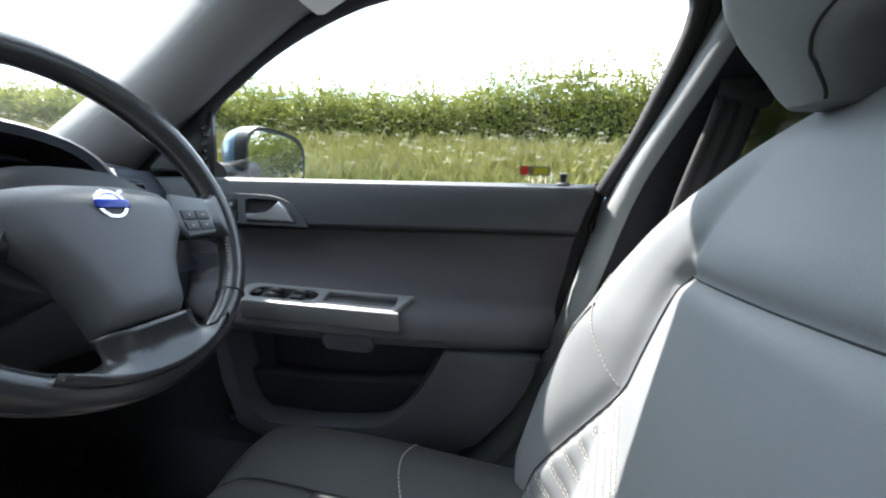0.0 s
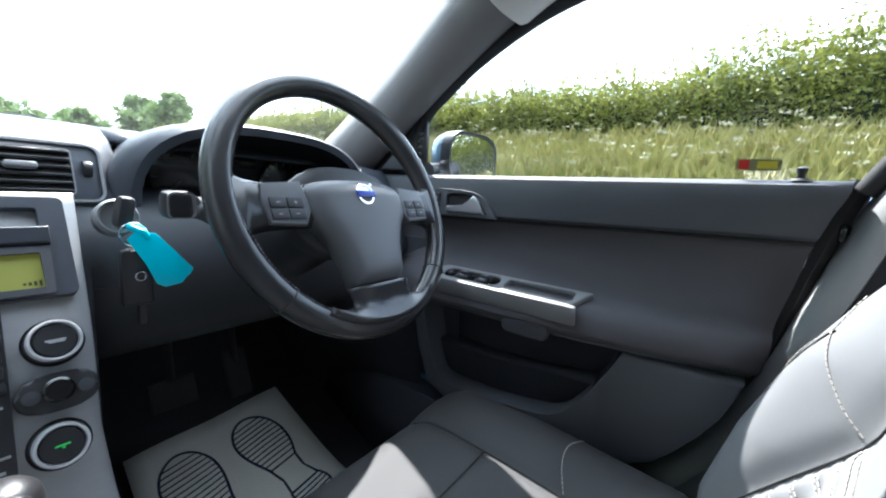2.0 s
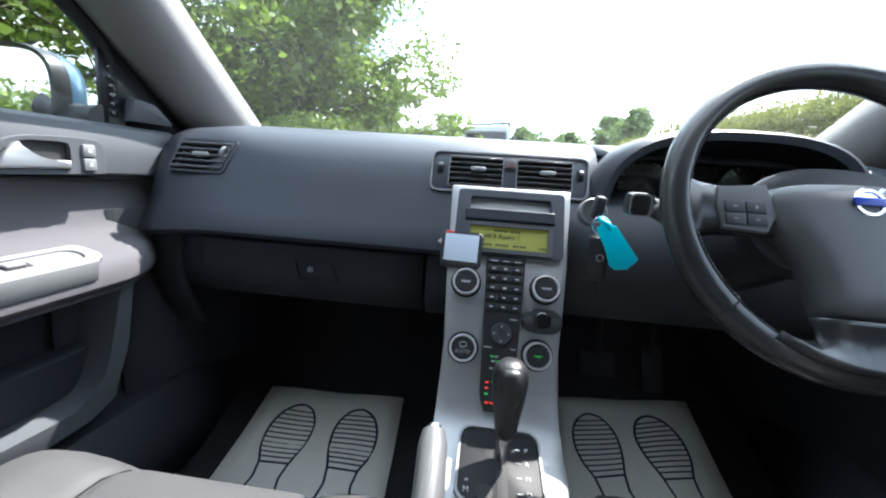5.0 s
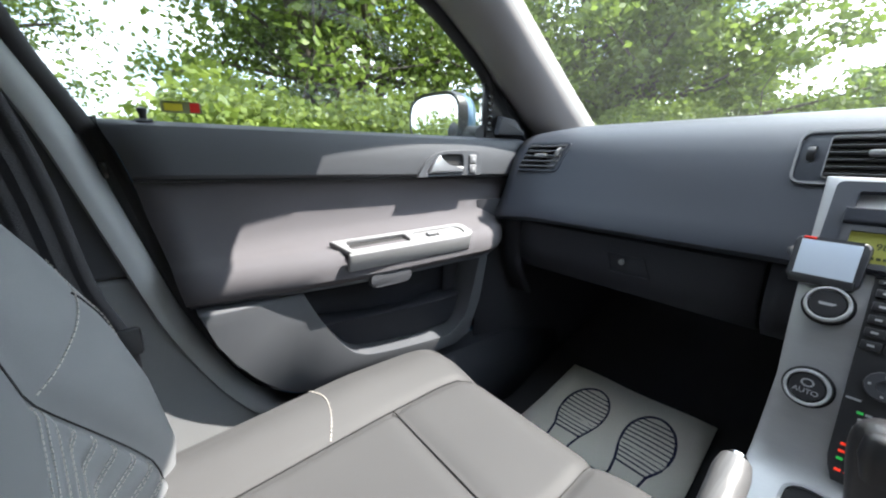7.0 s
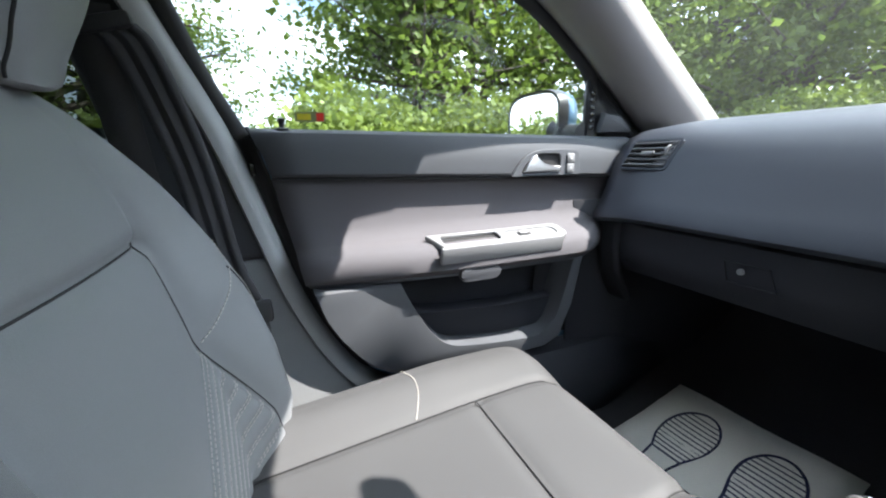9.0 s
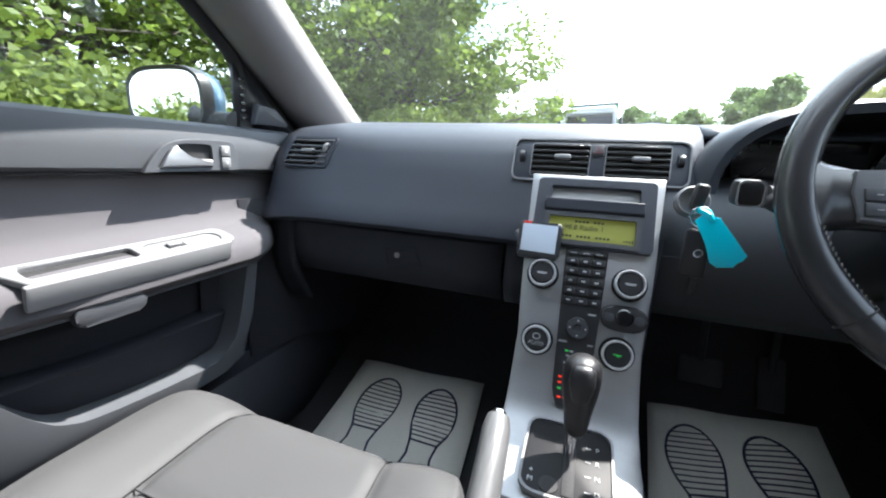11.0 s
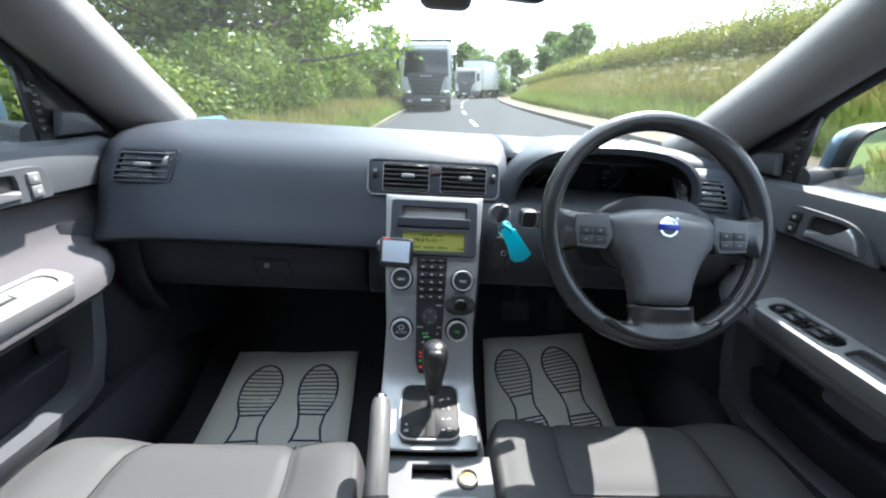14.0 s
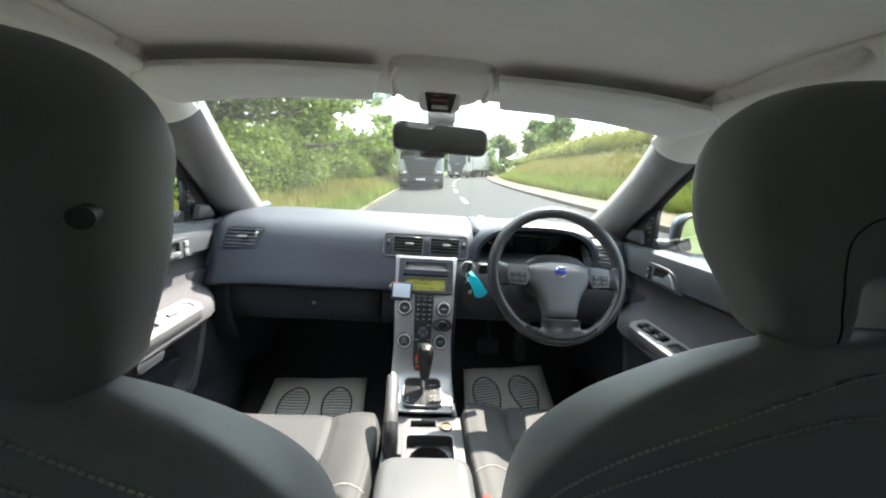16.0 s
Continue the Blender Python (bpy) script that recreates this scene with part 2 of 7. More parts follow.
def thing(name, label, category, at=(0, 0, 0), group="", kind=""):
    ob = new(name)
    ob.location = at
    ob.empty_display_size = 0.05
    return tagged(ob, label, category, group, kind)


def lone(name, bm, material, label, category, kind="", group="", **mods):
    return tagged(part(name, bm, material, None, **mods), label, category, group, kind)


def bm_grid(rows, close=False):
    bm = bmesh.new()
    vs = [[bm.verts.new(p) for p in row] for row in rows]
    for a, b in zip(vs, vs[1:]):
        n = len(a)
        for j in range(n if close else n - 1):
            bm.faces.new((a[j], a[(j + 1) % n], b[(j + 1) % n], b[j]))
    return bm


def bm_loft(rings, caps=True):
    bm = bm_grid(rings, close=True)
    bm.verts.ensure_lookup_table()
    n = len(rings[0])
    if caps:
        bm.faces.new([bm.verts[i] for i in range(n)])
        bm.faces.new([bm.verts[len(rings) * n - n + i] for i in range(n)])
    return bm


def put(bm, m):
    bmesh.ops.transform(bm, matrix=m, verts=bm.verts)
    return bm


def bm_box(c, s, bev=0.003, seg=2, m=None):
    bm = bmesh.new()
    bmesh.ops.create_cube(bm, size=1, matrix=Matrix.Diagonal((*s, 1)))
    if bev:
        bmesh.ops.bevel(bm, geom=list(bm.edges), offset=min(bev, min(s) * 0.45), segments=seg, affect="EDGES", profile=0.5)
    put(bm, Matrix.Translation(c) @ (m or Matrix()))
    return bm


def bm_prism(poly, depth, m=None, bev=0.0, seg=2):
    """A flat outline in x, y raised by depth along z."""
    bm = bmesh.new()
    lo, hi = [bm.verts.new((x, y, 0)) for x, y in poly], [bm.verts.new((x, y, depth)) for x, y in poly]
    n = len(poly)
    top = bm.faces.new(hi)
    bm.faces.new(lo[::-1])
    for i in range(n):
        bm.faces.new((lo[i], lo[(i + 1) % n], hi[(i + 1) % n], hi[i]))
    if bev:
        bmesh.ops.bevel(bm, geom=list(top.edges), offset=bev, segments=seg, affect="EDGES", profile=0.5)
    return put(bm, m) if m else bm


def bm_frame(outer, inner, depth, m=None):
    """A flat ring between two outlines of equal count, raised by depth."""
    rings = [[(x, y, 0) for x, y in outer], [(x, y, depth) for x, y in outer], [(x, y, depth) for x, y in inner], [(x, y, 0) for x, y in inner], [(x, y, 0) for x, y in outer]]
    bm = bm_loft(rings, caps=False)
    bmesh.ops.remove_doubles(bm, verts=bm.verts, dist=1e-6)
    return put(bm, m) if m else bm


def bm_plate(outer, holes, depth, m=None):
    """A flat plate with holes through it, raised by depth along z."""
    bm = bmesh.new()
    edges = []
    for loop in [outer] + holes:
        vs = [bm.verts.new((x, y, 0)) for x, y in loop]
        edges += [bm.edges.new((a, b)) for a, b in zip(vs, vs[1:] + vs[:1])]
    bmesh.ops.triangle_fill(bm, use_beauty=True, use_dissolve=False, edges=edges)
    r = bmesh.ops.extrude_face_region(bm, geom=list(bm.faces))
    bmesh.ops.translate(bm, vec=(0, 0, depth), verts=[g for g in r["geom"] if isinstance(g, bmesh.types.BMVert)])
    return put(bm, m) if m else bm


def bm_tube(path, r, n=10, caps=True, flat=1.0):
    """A tube along a path; r is a radius or one for each point."""
    path = [Vector(p) for p in path]
    rs = r if isinstance(r, (list, tuple)) else [r] * len(path)
    rings, side = [], None
    for i, p in enumerate(path):
        d = (path[min(i + 1, len(path) - 1)] - path[max(i - 1, 0)]).normalized()
        if side is None:
            side = d.cross(Vector((0, 0, 1)) if abs(d.z) < 0.9 else Vector((1, 0, 0))).normalized()
        side = (side - d * side.dot(d)).normalized()
        up = d.cross(side)
        rings.append([p + rs[i] * (math.cos(a) * side + flat * math.sin(a) * up) for a in [2 * math.pi * j / n for j in range(n)]])
    return bm_loft(rings, caps)


def bm_lathe(profile, m=None, n=28):
    """Radius and height pairs turned about z, closed at both ends."""
    rings = [[(r * math.cos(2 * math.pi * j / n), r * math.sin(2 * math.pi * j / n), z) for j in range(n)] for r, z in profile]
    bm = bm_loft(rings)
    return put(bm, m) if m else bm


def join(*bms):
    out = bms[0]
    for b in bms[1:]:
        me = bpy.data.meshes.new("tmp")
        b.to_mesh(me)
        b.free()
        out.from_mesh(me)
        bpy.data.meshes.remove(me)
    return out


def rrect(w, h, r, n=5, cx=0.0, cy=0.0):
    """A rounded rectangle as an outline."""
    pts = []
    for sx, sy, a0 in ((1, 1, 0), (-1, 1, 90), (-1, -1, 180), (1, -1, 270)):
        for i in range(n + 1):
            a = radians(a0 + 90 * i / n)
            pts.append((cx + sx * (w / 2 - r) + r * math.cos(a), cy + sy * (h / 2 - r) + r * math.sin(a)))
    return pts


def oval(w, h, n=28, cx=0.0, cy=0.0, p=2.0):
    pts = []
    for i in range(n):
        a = 2 * math.pi * i / n
        c, s = math.cos(a), math.sin(a)
        pts.append((cx + w / 2 * math.copysign(abs(c) ** (2 / p), c), cy + h / 2 * math.copysign(abs(s) ** (2 / p), s)))
    return pts


def smooth(points, n=6):
    """A finer line through the given points (Catmull-Rom)."""
    p = [Vector(q) for q in points]
    p = [2 * p[0] - p[1], *p, 2 * p[-1] - p[-2]]
    out = []
    for i in range(1, len(p) - 2):
        for j in range(n):
            t = j / n
            out.append(0.5 * (2 * p[i] + (p[i + 1] - p[i - 1]) * t + (2 * p[i - 1] - 5 * p[i] + 4 * p[i + 1] - p[i + 2]) * t * t + (3 * p[i] - p[i - 1] - 3 * p[i + 1] + p[i + 2]) * t**3))
    return out + [p[-2]]


def axes(origin, x, y):
    """A frame with its x and y along the given ways, and z square to both."""
    x = Vector(x).normalized()
    z = x.cross(Vector(y)).normalized()
    y = z.cross(x)
    return Matrix(((x.x, y.x, z.x, origin[0]), (x.y, y.y, z.y, origin[1]), (x.z, y.z, z.z, origin[2]), (0, 0, 0, 1)))


def lerp(a, b, t):
    return a + (b - a) * t


def table(x, xs, ys):
    return float(np.interp(x, xs, ys))


# ---- ground outside ----
# The car leans a little against the road: what is outside stands square to the road.
OUT = Matrix.Translation((0, 0, 0.08)) @ pose(0, 0, 0, 0.55, -3.3, 0)


def out(x, y, z=0.0, rz=0.0):
    return OUT @ pose(x, y, z, 0, 0, rz)


def road_mid(y):
    """The road's centre line: straight by the car, then bending right."""
    return 1.25 + 0.02 * y + 0.0022 * max(0, y - 14) ** 2


def bank(d):
    """Height of the right-hand bank over distance from the footpath's back."""
    return table(d, [0, 0.6, 3.0, 5.5, 7.0, 60], [0.0, 0.12, 1.0, 1.75, 1.9, 2.2])


def ground_z(x, y):
    r = x - road_mid(y)
    if r > 4.6:
        return 0.1 + bank(r - 4.6) + 0.06 * noise.noise((x * 0.6, y * 0.6, 0))
    if r < -3.0:
        return table(-3.0 - r, [0, 0.3, 2.0, 6, 80], [0.06, 0.10, 0.18, 0.35, 0.5]) + 0.05 * noise.noise((x * 0.6, y * 0.6, 3))
    return -0.03


M["soil"] = mat("grass_soil", (0.10, 0.13, 0.035), 0.95, bump=0.8, grain=30, vary=0.4, scale=0.8)
M["asphalt"] = mat("asphalt", (0.050, 0.051, 0.053), 0.92, spec=0.08, bump=0.5, grain=90, vary=0.15, scale=0.7)
M["path"] = mat("footpath_asphalt", (0.125, 0.102, 0.076), 0.92, spec=0.08, bump=0.5, grain=70, vary=0.18, scale=1.0)
M["kerb"] = mat("kerb_concrete", (0.105, 0.092, 0.072), 0.85, bump=0.4, grain=60, vary=0.15, scale=2.0)
M["line"] = mat("road_paint", (0.72, 0.72, 0.70), 0.7, bump=0.3, grain=60, vary=0.12, scale=3)

ys = [-900, -300, -120, -60] + [-30 + 1.2 * i for i in range(26)] + [1.5 + 0.8 * i for i in range(50)] + [42 + 4 * i for i in range(20)] + [140, 200, 320, 600, 1200]
xs_off = [-900, -300, -100, -50, -30, -18, -12, -8, -6, -5, -4, -3.5, -3.1, -2.99, 4.59, 4.61, 5.0, 5.6, 6.4, 7.4, 8.6, 10, 11.5, 14, 20, 30, 50, 100, 300, 900]
lone("ground", bm_grid([[OUT @ Vector((road_mid(min(y, 75)) + o, y, ground_z(road_mid(y) + o, y))) for o in xs_off] for y in ys]), M["soil"], "uneven grassy ground with a bank rising beside the road", "ground", "structure")
ry = [y for y in ys if -31 < y < 76]


def strip(a, b, z0, z1=None):
    z1 = z0 if z1 is None else z1
    return bm_grid([[OUT @ Vector((road_mid(y) + a, y, z0)), OUT @ Vector((road_mid(y) + b, y, z1))] for y in ry])


lone("road", strip(-2.95, 3.25, 0.0), M["asphalt"], "grey asphalt road bending away to one side", "road", "structure")
lone("pavement", strip(3.36, 4.62, 0.12), M["path"], "worn sandy-grey footpath beside the road", "pavement", "structure")
for nm, off in (("kerb", 3.30), ("kerb", -2.98)):
    lone(nm, bm_grid([[OUT @ Vector((road_mid(y) + off + dx, y, z)) for dx, z in ((-0.065, 0.0), (-0.06, 0.11), (-0.045, 0.125), (0.06, 0.125), (0.065, 0.0))] for y in ry]), M["kerb"], "weathered concrete kerb edging the road", "kerb", "structure")
for i in range(14):
    y0 = -6 + i * 6.0
    lone("lane_mark", bm_grid([[OUT @ Vector((road_mid(y) + d, y, 0.006)) for d in (-0.06, 0.06)] for y in [y0 + 0.5 * j for j in range(6)]]), M["line"], "white painted dash on the road", "road marking", "structure", "lane marks")

# ---- car shell ----


def roof_z(x, y):
    """The headliner: arched across, falling to the front and back."""
    u = abs(x) / 0.56
    return 1.440 - 0.055 * u**3.2 - 0.040 * max(0, (y + 0.35) / 0.38) ** 2 - 0.05 * max(0, (-0.9 - y) / 0.7) ** 2


def header_y(x):
    return 0.055 - 0.10 * (abs(x) / 0.56) ** 2 * 0.35


rows = []
for i in range(25):
    t = i / 24
    row = []
    for j in range(33):
        x = lerp(-0.56, 0.56, j / 32)
        y = lerp(header_y(x), -1.75, t)
        row.append((x, y, roof_z(x, y)))
    rows.append(row)
lone("ceiling", bm_grid(rows), M["head"], "pale grey fabric headliner", "ceiling", "structure", solid=0.03, offset=1)

for s, side in ((1, "right"), (-1, "left")):
    # pillar at the windscreen, from the dashboard to the headliner
    rows = []
    for i in range(17):
        t = i / 16
        w = Vector((lerp(0.628, 0.514, t) + (0.014 + 0.034 * math.sin(math.pi * t) if s > 0 else 0.018 * math.sin(math.pi * t)), lerp(0.66, 0.045, t), lerp(1.045, 1.372, t) + 0.018 * math.sin(math.pi * t)))
        d = Vector((lerp(0.708, 0.602, t), lerp(0.515, 0.00, t), lerp(1.035, 1.340, t) + (0.018 if s > 0 else 0.026) * math.sin(math.pi * t)))
        row = [w + Vector((0.02, 0.05, 0.03))]
        for j in range(9):
            u = j / 8
            row.append(w.lerp(d, u) + Vector((-0.016, -0.022, -0.003)) * math.sin(math.pi * u) ** 0.8)
        row.append(d + Vector((0.03, 0.0, 0.01)))
        rows.append([(s * p.x, p.y, p.z) for p in row])
    lone("pillar_trim", bm_grid(rows), M["pillar"], "grey textured windscreen pillar trim", "pillar", "structure", solid=0.012, offset=1)
    # lining from the cap over the windscreen pillar back along the roof edge
    rows = []
    for y, ax, bx, by, bz in ((0.088, 0.520, 0.616, 0.052, 1.306), (0.05, 0.512, 0.618, 0.020, 1.324), (0.0, 0.500, 0.620, -0.02, 1.342), (-0.08, 0.485, 0.622, -0.09, 1.354), (-0.2, 0.470, 0.624, -0.2, 1.358), (-0.4, 0.462, 0.624, -0.4, 1.358), (-0.7, 0.462, 0.624, -0.7, 1.352), (-1.1, 0.462, 0.62, -1.1, 1.34), (-1.7, 0.462, 0.61, -1.7, 1.30)):
        a, b = Vector((ax, y, min(roof_z(ax, y) - 0.001, 1.3585 if y > 0.08 else 2))), Vector((bx, by, bz))
        row = [a + Vector((0.02, 0.0, 0.02))]
        for j in range(11):
            u = j / 10
            row.append(a.lerp(b, u) + Vector((-0.012, -0.010, -0.016)) * math.sin(math.pi * u) ** 0.8 - Vector((0, 0, 0.004)))
        row.append(b + Vector((0.02, 0.0, 0.006)))
        rows.append([(s * p.x, p.y, p.z) for p in row])
    lone("roof_rail", bm_grid([[tuple(q) for q in r_] for r_ in zip(*[smooth([r[c] for r in rows], 4) for c in range(len(rows[0]))])]), M["head"], "pale grey lining along the roof edge and over the pillar", "roof rail", "structure", solid=0.008, offset=-1 if s > 0 else 1, bevel=0.003, smooth=60)
    # middle pillar behind the front door
    # upper trim: the right one gets a darker plastic because it is shaded
    for stations, mt, lab in ((((0.50, -0.20, -0.62, 0.70), (0.60, -0.27, -0.60, 0.71), (0.75, -0.345, -0.585, 0.715), (0.84, -0.372, -0.582, 0.713)), "webtrim", "light grey lower trim of the pillar between the doors"), (((0.842, -0.374, -0.582, 0.713), (0.90, -0.39, -0.58, 0.71), (1.06, -0.435, -0.58, 0.70), (1.20, -0.50, -0.60, 0.66), (1.34, -0.555, -0.63, 0.60)), "lid" if s > 0 else "dark", "dark upper trim of the pillar between the doors")):
        rings = [[(s * x, yf, z), (s * (x - 0.03), yf - 0.02, z), (s * (x - 0.03), yr, z), (s * (x + 0.05), yr, z), (s * (x + 0.05), yf, z)] for z, yf, yr, x in stations]
        lone("door_pillar", bm_loft(rings), M[mt], lab, "pillar", "structure", bevel=0.006)
    edge = smooth([(0.605, -0.552, 1.335), (0.660, -0.497, 1.20), (0.698, -0.437, 1.06), (0.708, -0.390, 0.90), (0.713, -0.345, 0.75), (0.712, -0.275, 0.61), (0.708, -0.20, 0.536), (0.712, -0.12, 0.508), (0.720, -0.02, 0.485)], 5)
    rows = []
    for i, q in enumerate(edge):
        w = edge[min(i + 1, len(edge) - 1)] - edge[max(i - 1, 0)]
        n_ = Vector((0, w.z, -w.y)).normalized()
        rows.append([(s * (q.x + dx), q.y + n_.y * dn, q.z + n_.z * dn) for dx, dn in ((0.012, -0.010), (-0.018, -0.008), (-0.034, 0.000), (-0.040, 0.010), (-0.041, 0.020), (-0.030, 0.024))])
    lone("aperture_trim", bm_grid(rows), M["flange"], "pale grey trim round the door opening", "trim", "structure", smooth=60)
    # outer skin of the cabin below the windows, and behind
    lone("body_side", bm_grid([[(s * x, y, z) for x, z in ((0.80, 0.22), (0.86, 0.45), (0.86, 0.80), (0.82, 1.0), (0.775, 1.045))] for y in (1.1, 0.6, 0.0, -0.6, -1.2, -1.8)]), M["paint"], "blue painted side of the car body", "car body", "structure", solid=0.02)
    lone("rear_quarter", bm_grid([[(s * (0.74 if z < 1.1 else lerp(0.72, 0.58, (z - 1.1) / 0.27)), y, z) for z in (0.35, 0.7, 1.06)] for y in (-0.60, -1.2, -1.78)]), M["door"], "dark rear door trim", "door trim", "structure", solid=0.02)
    rings = [[(s * lerp(0.71, 0.6, t), lerp(-1.25, -1.15, t) - 0.02, lerp(1.05, 1.36, t)), (s * lerp(0.71, 0.6, t), -1.78, lerp(1.05, 1.36, t)), (s * lerp(0.74, 0.63, t), -1.78, lerp(1.05, 1.36, t)), (s * lerp(0.74, 0.63, t), lerp(-1.25, -1.15, t) - 0.02, lerp(1.05, 1.36, t))] for t in (0, 0.5, 1)]
    lone("rear_pillar", bm_loft(rings), M["pillar"], "grey rear pillar trim", "pillar", "structure", bevel=0.01)
    # sill step at the bottom of the door opening
    # sill coloured dark for the shade deep in the footwell
    lone("door_sill", bm_grid([[(s * x, y, z) for x, z in ((0.62, 0.36), (0.63, 0.50), (0.66, 0.535), (0.72, 0.535), (0.745, 0.50))] for y in (0.6, 0.3, 0.0, -0.3, -0.6)]), M["lid"], "plastic-covered sill below the door, footwell shade in its colour", "sill", "structure", solid=0.01)

lone("floor", bm_grid([[(x, y, z - (0.04 if abs(x) < 0.05 else 0)) for x in (-0.74, -0.5, -0.2, 0.0, 0.2, 0.5, 0.74)] for y, z in ((0.95, 0.80), (0.80, 0.60), (0.66, 0.48), (0.53, 0.425), (0.40, 0.372), (0.28, 0.338), (0.15, 0.325), (-0.3, 0.32), (-1.0, 0.32), (-1.2, 0.32))]), M["carpet"], "black carpeted car floor", "floor", "structure", solid=0.03)
lone("bulkhead", bm_grid([[(x, y, z) for x in (-0.80, -0.3, 0.3, 0.80)] for y, z in ((0.96, 0.3), (0.93, 0.8), (0.80, 1.02), (0.70, 1.048))]), M["black"], "black wall behind the dashboard", "bulkhead", "structure", solid=0.02)
lone("rear_wall", bm_grid([[(x, y, z) for x in (-0.76, -0.3, 0.3, 0.76)] for y, z in ((-1.25, 0.32), (-1.3, 0.6), (-1.5, 0.98), (-1.78, 1.0), (-1.8, 1.0))]), M["seatcloth"], "dark rear bench and parcel shelf", "rear bench", "structure", solid=0.05)

# glass
ws_rows = []
for i in range(11):
    t = i / 10
    ws_rows.append([((lerp(0.69, 0.56, t) + 0.03 * math.sin(math.pi * t)) * u, lerp(0.735, 0.075, t) - 0.10 * abs(u) ** 2 * lerp(1.0, 0.35, t), lerp(1.045, 1.405, t) + 0.02 * math.sin(math.pi * t) - 0.03 * u * u * t) for u in [j / 8 - 1 for j in range(17)]])
ob = lone("windscreen", bm_grid(ws_rows), M["screenglass"], "clear raked windscreen", "windscreen", "structure", solid=0.004)
ob.visible_shadow = False
# rear glass lies out of view; its tint keeps the cabin's back dim
ob = lone("rear_window", bm_grid([[(lerp(0.62, 0.52, t) * u, lerp(-1.80, -1.62, t), lerp(1.03, 1.36, t)) for u in (-1, -0.5, 0, 0.5, 1)] for t in (0, 0.5, 1)]), M["tint"], "rear window out of view, darkened to hold back light", "window", "structure", solid=0.004)
for s in (-1, 1):
    lone("rear_door_glass", bm_grid([[(s * lerp(0.715, 0.625, t), lerp(y0, y1, t), lerp(1.045, 1.345, t)) for y0, y1 in ((-0.58, -0.62), (-0.9, -0.9), (-1.28, -1.18))] for t in (0, 0.5, 1)]), M["tint"], "rear door window out of view, darkened to hold back light", "window", "structure", solid=0.004)
# bonnet is never in view; added to bounce sun up to the headliner
lone("bonnet", bm_grid([[(x, y - 0.10 * (x / 0.8) ** 2, z - 0.03 * (x / 0.8) ** 2) for x in (-0.80, -0.55, -0.25, 0.0, 0.25, 0.55, 0.80)] for y, z in ((0.86, 0.985), (1.1, 0.955), (1.4, 0.91), (1.7, 0.84), (1.85, 0.74), (1.9, 0.55))]), M["paint"], "blue car bonnet out of view, added to bounce sun inside", "car body", "structure", solid=0.01)
# ---- dashboard ----
dash = thing("dashboard", "dark grey soft vinyl dashboard with glovebox and air vents", "dashboard", (0, 0.5, 0.9))


def dpart(name, bm, material, parent=dash, label="", **k):
    """A part given in world places, put under its thing."""
    return part(name, put(bm, Matrix.Translation(-Vector(parent.location)) if parent.parent is None else Matrix.Translation(-Vector(parent.parent.location))), material, parent, label, **k)


TOP = [(0.745, 1.045), (0.68, 1.064), (0.60, 1.070), (0.50, 1.068), (0.44, 1.060), (0.405, 1.046), (0.385, 1.028), (0.37, 1.005), (0.357, 0.975), (0.342, 0.940), (0.327, 0.908), (0.314, 0.886), (0.311, 0.876), (0.318, 0.870), (0.35, 0.868)]
rows = []
for j in range(30):
    x = lerp(-0.655, 0.15, j / 29)
    e = max(0, (abs(x) - 0.5) / 0.16)
    rows.append([(x, y - 0.05 * e**2 * max(0, (y - 0.45) / 0.3), z - 0.012 * e**2) for y, z in TOP])
dpart("dash_pad", bm_grid(rows), M["dash"], solid=0.006, offset=1)
rows = []
for j in range(18):
    x = lerp(0.15, 0.655, j / 17)
    e = max(0, (abs(x) - 0.5) / 0.16)
    rows.append([(x, y - 0.05 * e**2 * max(0, (y - 0.45) / 0.3), z - 0.012 * e**2) for y, z in TOP[:6]])
dpart("dash_top", bm_grid(rows), M["dash"], solid=0.006, offset=1)
rows = [[(lerp(0.535, 0.655, j / 5), y, z) for y, z in TOP[5:]] for j in range(6)]
dpart("dash_end", bm_grid(rows), M["dash"], solid=0.006, offset=1)
# panels below
# these low panels have the footwell's shade in their colour
dpart("glovebox_lid", bm_grid([[(lerp(-0.59, -0.135, j / 8), y, z) for y, z in ((0.345, 0.868), (0.331, 0.855), (0.326, 0.81), (0.333, 0.772), (0.35, 0.748), (0.40, 0.735), (0.48, 0.735))] for j in range(9)]), M["lid"], label="glovebox lid with its underside shade in the colour", solid=0.01)
dpart("lower_panel", bm_grid([[(lerp(-0.128, -0.075, j / 3), y, z) for y, z in ((0.345, 0.868), (0.331, 0.855), (0.322, 0.81), (0.328, 0.772), (0.35, 0.745), (0.42, 0.73))] for j in range(4)]), M["lid"], solid=0.008)
dpart("side_panel", bm_grid([[(lerp(-0.66, -0.597, j / 3), y, z) for y, z in ((0.345, 0.868), (0.335, 0.855), (0.33, 0.80), (0.34, 0.74), (0.38, 0.66))] for j in range(4)]), M["lid"], solid=0.008)
dpart("glovebox_latch", bm_frame([(-0.040, 0.017), (0.030, 0.017), (0.044, -0.018), (-0.030, -0.018)], [(-0.038, 0.0155), (0.029, 0.0155), (0.041, -0.0165), (-0.029, -0.0165)], 0.0035, axes((-0.330, 0.327, 0.810), (1, 0, 0), (0, 0.05, 1))), M["lid"], label="shallow latch recess")
dpart("lock", bm_lathe([(0.0001, 0.0), (0.0055, 0.0), (0.0055, 0.003), (0.004, 0.004), (0.0001, 0.0035)], axes((-0.338, 0.322, 0.815), (1, 0, 0), (0, 0, 1))), M["silver2"], label="small round metal lock")
